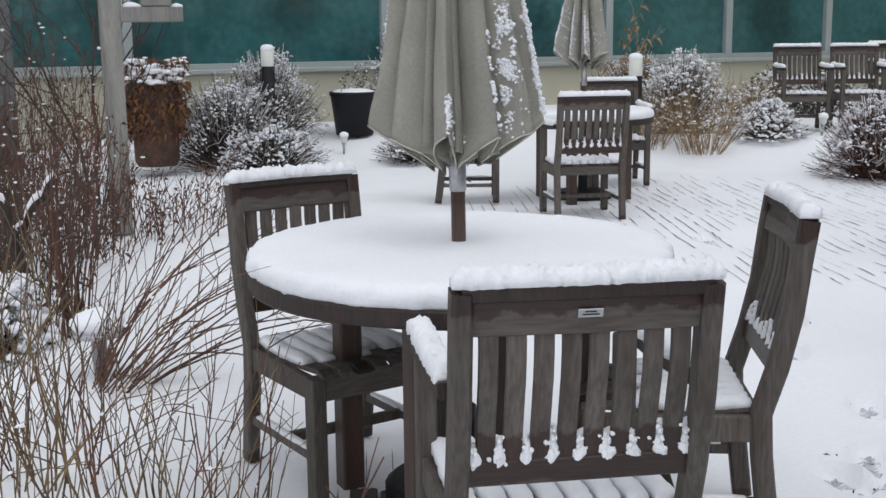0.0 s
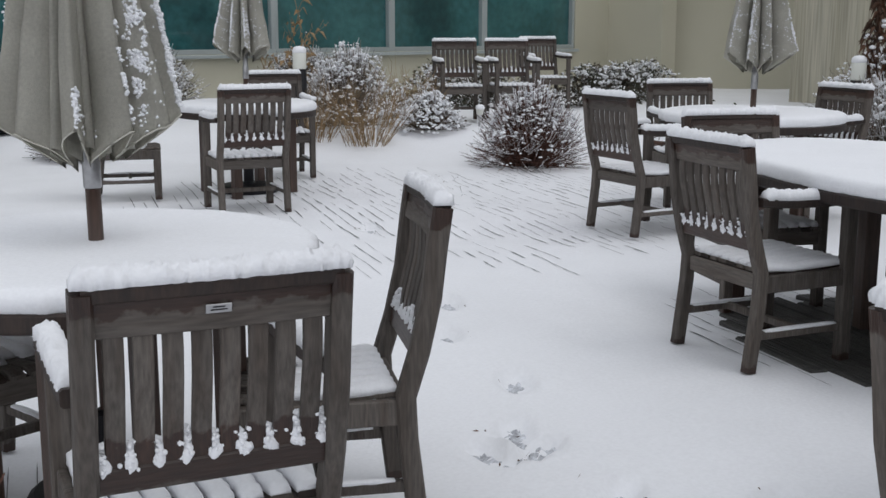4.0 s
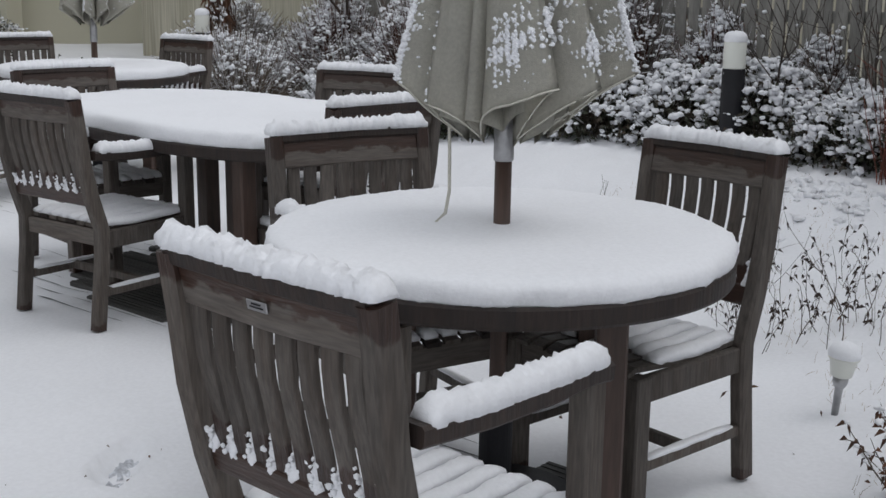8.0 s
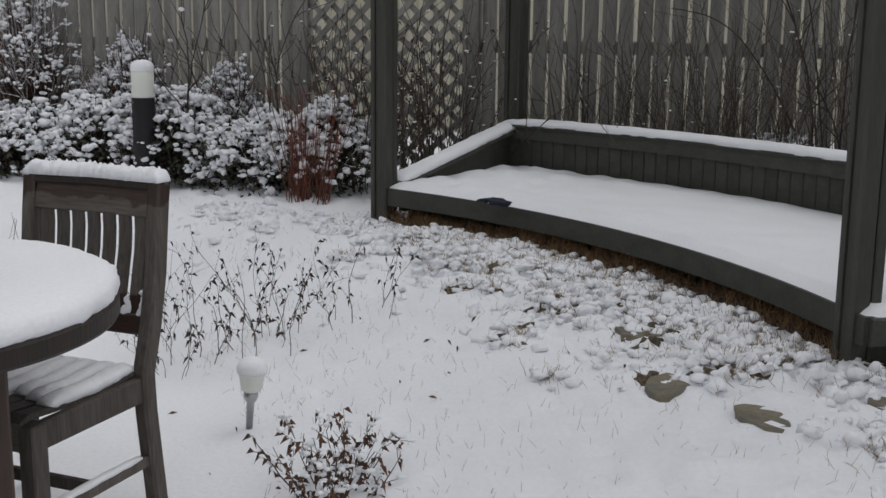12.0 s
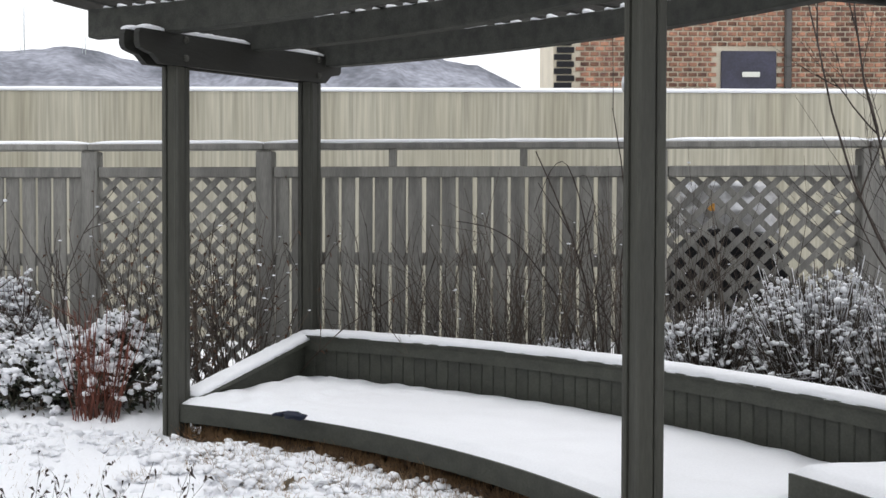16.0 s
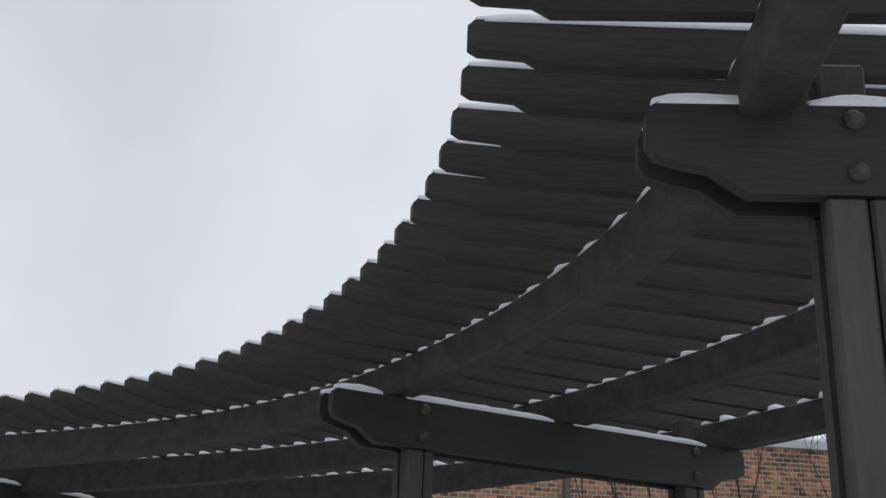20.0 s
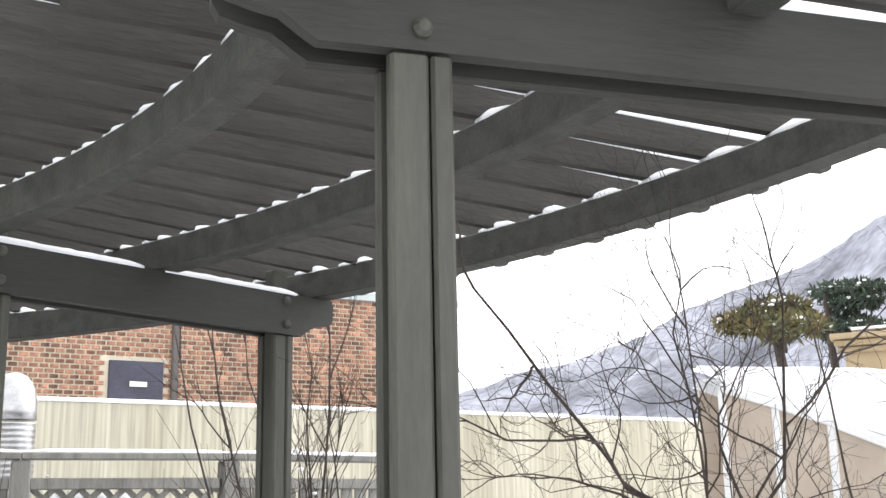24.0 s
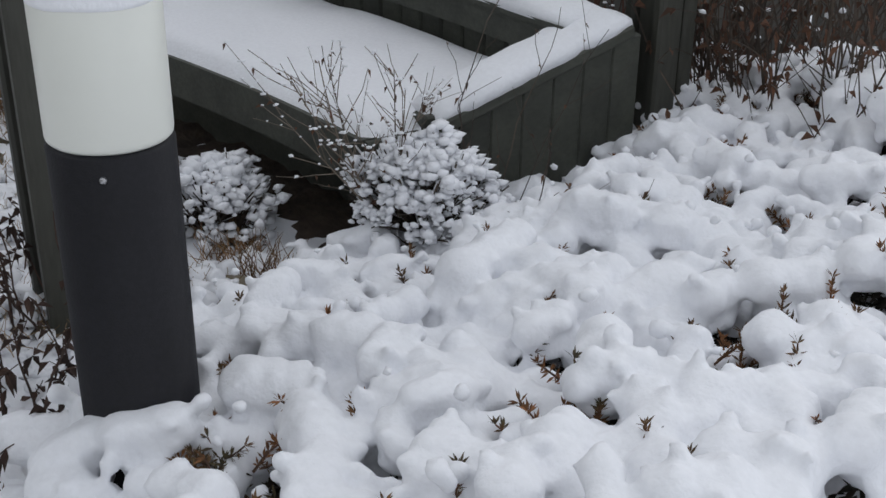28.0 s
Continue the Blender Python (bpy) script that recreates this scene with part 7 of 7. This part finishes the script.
def debris():
    rnd = random.Random(33)
    soup = Soup()
    for fx, fy, _ in PRINTS:
        for _ in range(7):
            x, y = fx + rnd.gauss(0, 0.07), fy + rnd.gauss(0, 0.06)
            soup.leaf(Vector((x, y, ground_z(x, y) + 0.003)), rand_dir(rnd, 0.1), 0.008, rnd.uniform(0.01, 0.03), 0.0)
    for _ in range(60):
        x, y = rnd.uniform(3.2, 6.5), rnd.uniform(-1.0, 1.4)
        soup.leaf(Vector((x, y, ground_z(x, y) + 0.004)), rand_dir(rnd, 0.4), 0.012, rnd.uniform(0.015, 0.045), 0.0)
    o = soup.put("leaf_litter", BROWNLEAF, None)
    tagged(o, "crumbs of leaf litter trodden into the snow", "leaf litter", kind="stuff")


debris()


def blot(soup, rnd, cx, cy, long, wide, turn, lift):
    """A ragged patch that lies on the ground and sinks into it at its rim."""
    c, s = math.cos(turn), math.sin(turn)
    n = 22
    ring = []
    for k in range(n):
        t = 6.283 * k / n
        q = rnd.uniform(0.8, 1.06)
        u, v = long * q * math.cos(t), wide * q * math.sin(t)
        ring.append((u * c - v * s, u * s + v * c))
    base = len(soup.verts)
    soup.verts.append(Vector((cx, cy, ground_z(cx, cy) + lift)))
    for f in (0.55, 1.0):
        soup.verts += [Vector((cx + x * f, cy + y * f, ground_z(cx + x * f, cy + y * f) + (lift if f < 1 else -0.002))) for x, y in ring]
    for k in range(n):
        j = (k + 1) % n
        soup.faces.append((base, base + 1 + k, base + 1 + j))
        soup.faces.append((base + 1 + k, base + 1 + n + k, base + 1 + n + j, base + 1 + j))


def trodden():
    """Slushy soles of the footprints, pressed down to the wet deck in places."""
    rnd = random.Random(51)
    soup = Soup()
    for fx, fy, turn in PRINTS:
        a = radians(turn)
        c, s = math.cos(a), math.sin(a)
        for u0, long, wide in ((0.045, 0.088, 0.046), (-0.088, 0.044, 0.038)):
            blot(soup, rnd, fx + u0 * c, fy + u0 * s, long, wide, a, 0.005)
    o = soup.put("trodden_slush", SLUSH, None, smooth=True)
    tagged(o, "grey slush pressed into the soles of footprints", "slush", kind="stuff")


trodden()


def bare_boards(x, y, long, n, seed):
    """A patch of dark wet deck boards that the tables have kept clear of snow."""
    rnd = random.Random(seed)
    along = Vector((0.35, 0.937, 0)).normalized()
    across = Vector((along.y, -along.x, 0))
    for i in range(n):
        v = (i - (n - 1) / 2) * 0.098
        half = long / 2 * math.sqrt(max(0.12, 1 - (2 * v / (n * 0.098)) ** 2)) * rnd.uniform(0.75, 1.1)
        c = Vector((x, y, 0)) + across * v + along * rnd.gauss(0, 0.05)
        z = max(ground_z(*(c + along * k * half).xy) for k in (-1, -0.5, 0, 0.5, 1)) - 0.004
        bm = bmesh.new()
        box(bm, (0, 0, 0), (0.089, 2 * half, 0.03), bevel=0.004)
        for g in (-0.028, 0, 0.028):
            box(bm, (g, 0, 0.0155), (0.016, 2 * half - 0.01, 0.004))
        o = part("deck_board", bm, DECK)
        o.matrix_basis = frame_at(c.x, c.y, z, along.xy)
        tagged(o, "dark wet grooved deck board clear of snow", "deck board", "bare deck boards")


bare_boards(1.0, 3.55, 0.7, 7, 1)
bare_boards(2.75, 1.2, 0.65, 7, 2)
bare_boards(4.65, 3.2, 1.8, 13, 3)
bare_boards(6.95, 5.6, 0.8, 7, 4)

# the glove left on the bench seat
gl = thing("glove", Matrix.Translation((5.85, -0.83, 0.478)) @ Matrix.Rotation(radians(30), 4, "Z"), "dark blue glove lying in the bench snow", "glove")
soup = Soup()
soup.blob(Vector((0, 0, 0.012)), 0.06, 0.35, 0.4, 3, (1.3, 0.7))
soup.put("palm", material("navy_wool", (0.012, 0.016, 0.035), 0.95, grain=(200, 0.3), patch=(20, 0.3)), gl, smooth=True)
for k in range(4):
    bm = bmesh.new()
    tube(bm, [(0.06, -0.03 + 0.02 * k, 0.012), (0.1, -0.034 + 0.024 * k, 0.014), (0.125, -0.036 + 0.026 * k, 0.006)], 0.011, 0.008, 7)
    part("finger", bm, gl.children[0].data.materials[0], gl, smooth=True)

# maker's plates on two of the chairs
for top, along, z in (((0.78, 2.42), 75, 0.903), ((1.5, 1.24), -22, 0.903)):
    f = Vector((math.cos(radians(along)), math.sin(radians(along))))
    q = Vector(top) - f * 0.012
    pl = part("maker_plate", new_box((0, 0, 0), (0.052, 0.003, 0.019), bevel=0.001), STEEL)
    pl.matrix_basis = frame_at(q.x, q.y, z, f) @ Matrix.Rotation(radians(11), 4, "X")
    tagged(pl, "small pale maker's plate screwed to a chair rail", "plate", "maker's plates")
    for k, (w, dz) in enumerate(((0.034, -0.002), (0.024, 0.004))):
        part("print_bar", new_box((0, -0.0022, dz), (w, 0.0012, 0.0022)), BLACK, pl)


# ---- the west beds: post, pots and boxes ----
def timber_post():
    po = thing("timber_post", Matrix.Translation((0.87, 9.34, 0)), "grey timber post with a snow-topped side arm", "post")
    part("shaft", new_box((0, 0, 1.25), (0.14, 0.14, 2.5), bevel=0.01), FENCE, po)
    part("arm", new_box((0.29, -0.02, 1.6), (0.46, 0.1, 0.11), Matrix.Identity(4), 0.008), FENCE, po)
    part("bracket", new_box((0.33, -0.02, 1.69), (0.22, 0.1, 0.06), Matrix.Identity(4), 0.008), FENCE, po)
    for x0, x1, z in ((0.09, 0.22, 1.655), (0.44, 0.52, 1.655), (0.24, 0.42, 1.72)):
        sn = bmesh.new()
        snow_line(sn, [(x0, -0.02, z), (x1, -0.02, z)], 0.045, 0.042)
        part("snow_cap", sn, SNOW, po, smooth=True)


timber_post()
ba = thing("rusty_planter", Matrix.Translation((1.78, 12.9, 0.1)), "rust-brown planter overgrown with withered orange foliage", "planter")
rust = material("rusty_steel", (0.09, 0.045, 0.03), 0.85, grain=(30, 0.3), patch=(4, 0.4), bump=0.3, second=(0.045, 0.028, 0.022))
bm = bmesh.new()
lathe(bm, [(0.2, 0), (0.23, 0.05), (0.24, 0.4), (0.26, 0.72), (0.28, 0.85), (0.23, 0.87)], 24)
part("body", bm, rust, ba, smooth=True)
soup, white = Soup(), Soup()
rng = random.Random(5)
for _ in range(900):
    a, z = rng.uniform(0, 6.283), rng.uniform(0.3, 1.12)
    r = 0.29 * rng.uniform(0.85, 1.2)
    q = Vector((r * math.cos(a), r * math.sin(a), z))
    soup.leaf(q, rand_dir(rng, -0.4), 0.04, 0.07, 0.5)
    if z > 0.85 and rng.random() < 0.3:
        white.blob(q * 0.95 + Vector((0, 0, 0.05)), rng.uniform(0.015, 0.05), 0.6, 0.6, 2, (1.5, 1.3))
soup.put("foliage", material("russet_leaves", (0.17, 0.075, 0.025), 0.85, grain=(60, 0.3), patch=(5, 0.3), bump=0, second=(0.08, 0.04, 0.025), vary=0.4, island=True), ba)
white.put("snow", SNOW, ba, smooth=True)
gp = part("service_column", new_box((0, 0, 2.2), (0.95, 0.5, 4.4), bevel=0.01), material("grey_panel_cladding", (0.11, 0.115, 0.115), 0.6, grain=(20, 0.1), patch=(1, 0.15)))
gp.matrix_basis = pose(0.0, 13.9, 0)
tagged(gp, "dark grey clad service column by the wall", "column", kind="structure")


def pot(x, y, r, h, mat, label, plant, seed):
    po = thing("plant_pot", Matrix.Translation((x, y, land(x, y))), label, "plant pot", "plant pots")
    bm = bmesh.new()
    lathe(bm, [(r * 0.75, 0), (r * 0.95, h * 0.9), (r, h * 0.92), (r, h), (r * 0.9, h), (r * 0.88, h * 0.9)], 28)
    part("bowl", bm, mat, po, smooth=True)
    sn = Soup()
    sn.blob(Vector((0, 0, h * 0.97)), r * 0.92, 0.2, 0.15, 3)
    sn.put("snow", SNOW, po, smooth=True)
    rnd = random.Random(seed)
    wood, white = Soup(), Soup()
    for _ in range(plant):
        line = bent(rnd, Vector((rnd.gauss(0, r * 0.4), rnd.gauss(0, r * 0.4), h)), Vector((rnd.gauss(0, 0.35), rnd.gauss(0, 0.35), 1)), rnd.uniform(0.15, 0.4), 4, 0.2)
        wood.tube(line, 0.004, 0.002, 3)
        for q in line[1:]:
            wood.leaf(q, rand_dir(rnd), 0.025, 0.05)
            if rnd.random() < 0.3:
                white.blob(q, 0.014, 0.7, 0.4)
    wood.put("plant", LEAF, po)
    white.put("plant_snow", SNOW, po, smooth=True)


pot(4.35, 13.95, 0.3, 0.52, BLACK, "large black plant pot beside the bed shrubs", 10, 1)
pot(4.9, 14.1, 0.28, 0.5, BLACK, "large black plant pot beside the bed shrubs", 6, 2)
pot(8.9, 7.9, 0.3, 0.32, rust, "brown pot of dark evergreens by the wall", 26, 3)
pot(9.25, 7.6, 0.25, 0.32, rust, "brown pot of dark evergreens by the wall", 22, 4)
bollard(6.8, 11.55, 0.95, BOLLARD + ", by the window")
ha = thing("hanging_planter", Matrix.Translation((10.9, 7.0, 0)), "dead vine planter hanging on a slim stand", "planter")
bm = bmesh.new()
tube(bm, [(0, 0, 0), (0, 0, 2.2)], 0.016, 0.014, 8)
part("stand", bm, POLE, ha)
soup, white = Soup(), Soup()
rng = random.Random(77)
for _ in range(420):
    z = rng.uniform(0.75, 2.0)
    r = 0.04 + 0.11 * math.exp(-((z - 1.15) / 0.28) ** 2)
    a = rng.uniform(0, 6.283)
    q = Vector((r * math.cos(a), r * math.sin(a), z))
    soup.leaf(q, rand_dir(rng, -0.9), 0.035, 0.1, 0.6)
    if rng.random() < 0.12 and z < 1.5:
        white.blob(q + Vector((0, 0, 0.02)), rng.uniform(0.015, 0.04), 0.6, 0.4, 2)
soup.put("dead_foliage", BROWNLEAF, ha)
white.put("snow", SNOW, ha, smooth=True)
# a saucer of snow among the stems
sd = thing("garden_lantern", Matrix.Translation((0.2, 5.55, 0)), "low garden lantern buried under a dome of snow", "lantern")
bm = bmesh.new()
lathe(bm, [(0.03, 0), (0.035, 0.16), (0.11, 0.18), (0.12, 0.2)], 18)
part("stem", bm, STEEL, sd, smooth=True)
sn = Soup()
sn.blob(Vector((0, 0, 0.235)), 0.115, 0.55, 0.15, 3)
sn.put("snow_cap", SNOW, sd, smooth=True)


# the long arching vine in front of the picket fence
vine = thing("arching_vine", Matrix.Translation((6.93, -3.12, 0.25)), "thin bare vine arching in front of the fence", "vine")
for dx, dy, top, end, r in ((0.22, 0.47, 1.85, 1.32, 0.006), (0.42, 0.95, 1.1, 1.26, 0.007), (0.1, 0.2, 1.5, 1.55, 0.004)):
    bm = bmesh.new()
    tube(bm, [(dx * f, dy * f, end * f + (top - 0.5 * end) * math.sin(f * math.pi) * 0.75 + 0.012 * noise.noise(Vector((f * 9, dx, 0)))) for f in (k / 14 for k in range(15))], r, r * 0.4, 5)
    part("shoot", bm, BARK, vine)


def bare_soil():
    """The strip of dark soil that the bench keeps clear of snow."""
    bm = bmesh.new()
    rings = []
    for i in range(241):
        deg = -44.6 - 72.5 * i / 240
        r0 = 4.72 if deg > -86.6 else 5.31 + 0.23 * (-86.6 - deg) / 30.6
        ring = []
        for k in range(6):
            r = r0 - 0.02 + 0.27 * k / 5 + (0.035 * noise.noise(Vector((deg * 0.9, 0, 0))) + 0.02 * noise.noise(Vector((deg * 3.3, 4, 0))) if k == 0 else 0)
            p = on_arc(r, deg)
            ring.append(Vector((p.x, p.y, ground_z(p.x, p.y) + (0.014 if 0 < k else -0.01))))
        rings.append(ring)
    loft(bm, rings, closed=False)
    tagged(part("soil_strip", bm, SOIL, smooth=True), "strip of dark bare soil under the bench", "soil", kind="stuff")


bare_soil()


def tussocks():
    """Tufts of dead grass with snow lodged in them, along the lawn's edge by the bench."""
    rnd = random.Random(64)
    straw, white, earth = Soup(), Soup(), Soup()
    for _ in range(280):
        a = rnd.uniform(-118, -50)
        p = on_arc((4.66 if a > -86 else 5.2) - abs(rnd.gauss(0, 0.3)) - 0.03, a)
        z = ground_z(p.x, p.y)
        size = rnd.uniform(0.04, 0.11)
        if a < -60 and rnd.random() < 0.6:
            blot(earth, rnd, p.x + rnd.gauss(0, 0.03), p.y + rnd.gauss(0, 0.03), size * 1.1, size * 0.6, rnd.uniform(0, 3.14), 0.008)
        for _ in range(30):
            q = Vector((p.x + rnd.gauss(0, size * 0.5), p.y + rnd.gauss(0, size * 0.5), z - 0.01))
            straw.tube(bent(rnd, q, Vector((rnd.gauss(0, 0.6), rnd.gauss(0, 0.6), 1)), rnd.uniform(0.03, 0.085), 3, 0.4, -0.15), 0.0013, 0.0006, 3)
        for _ in range(9):
            q = Vector((p.x + rnd.gauss(0, size * 0.7), p.y + rnd.gauss(0, size * 0.7), z + rnd.uniform(0.0, 0.03)))
            white.blob(q, rnd.uniform(0.01, 0.028), rnd.uniform(0.5, 0.9), 0.8, 2, (rnd.uniform(0.8, 1.5), rnd.uniform(0.8, 1.5)))
    tagged(straw.put("grass_tussocks", STRAW, None), "tufts of dead grass along the bench", "grass", kind="stuff")
    tagged(earth.put("turf_patches", TURF, None, smooth=True), "dark dead turf laid bare between the tufts", "turf", kind="stuff")
    tagged(white.put("tussock_snow", SNOW, None, smooth=True), "snow lodged in the grass tufts", "snow", kind="stuff")


tussocks()
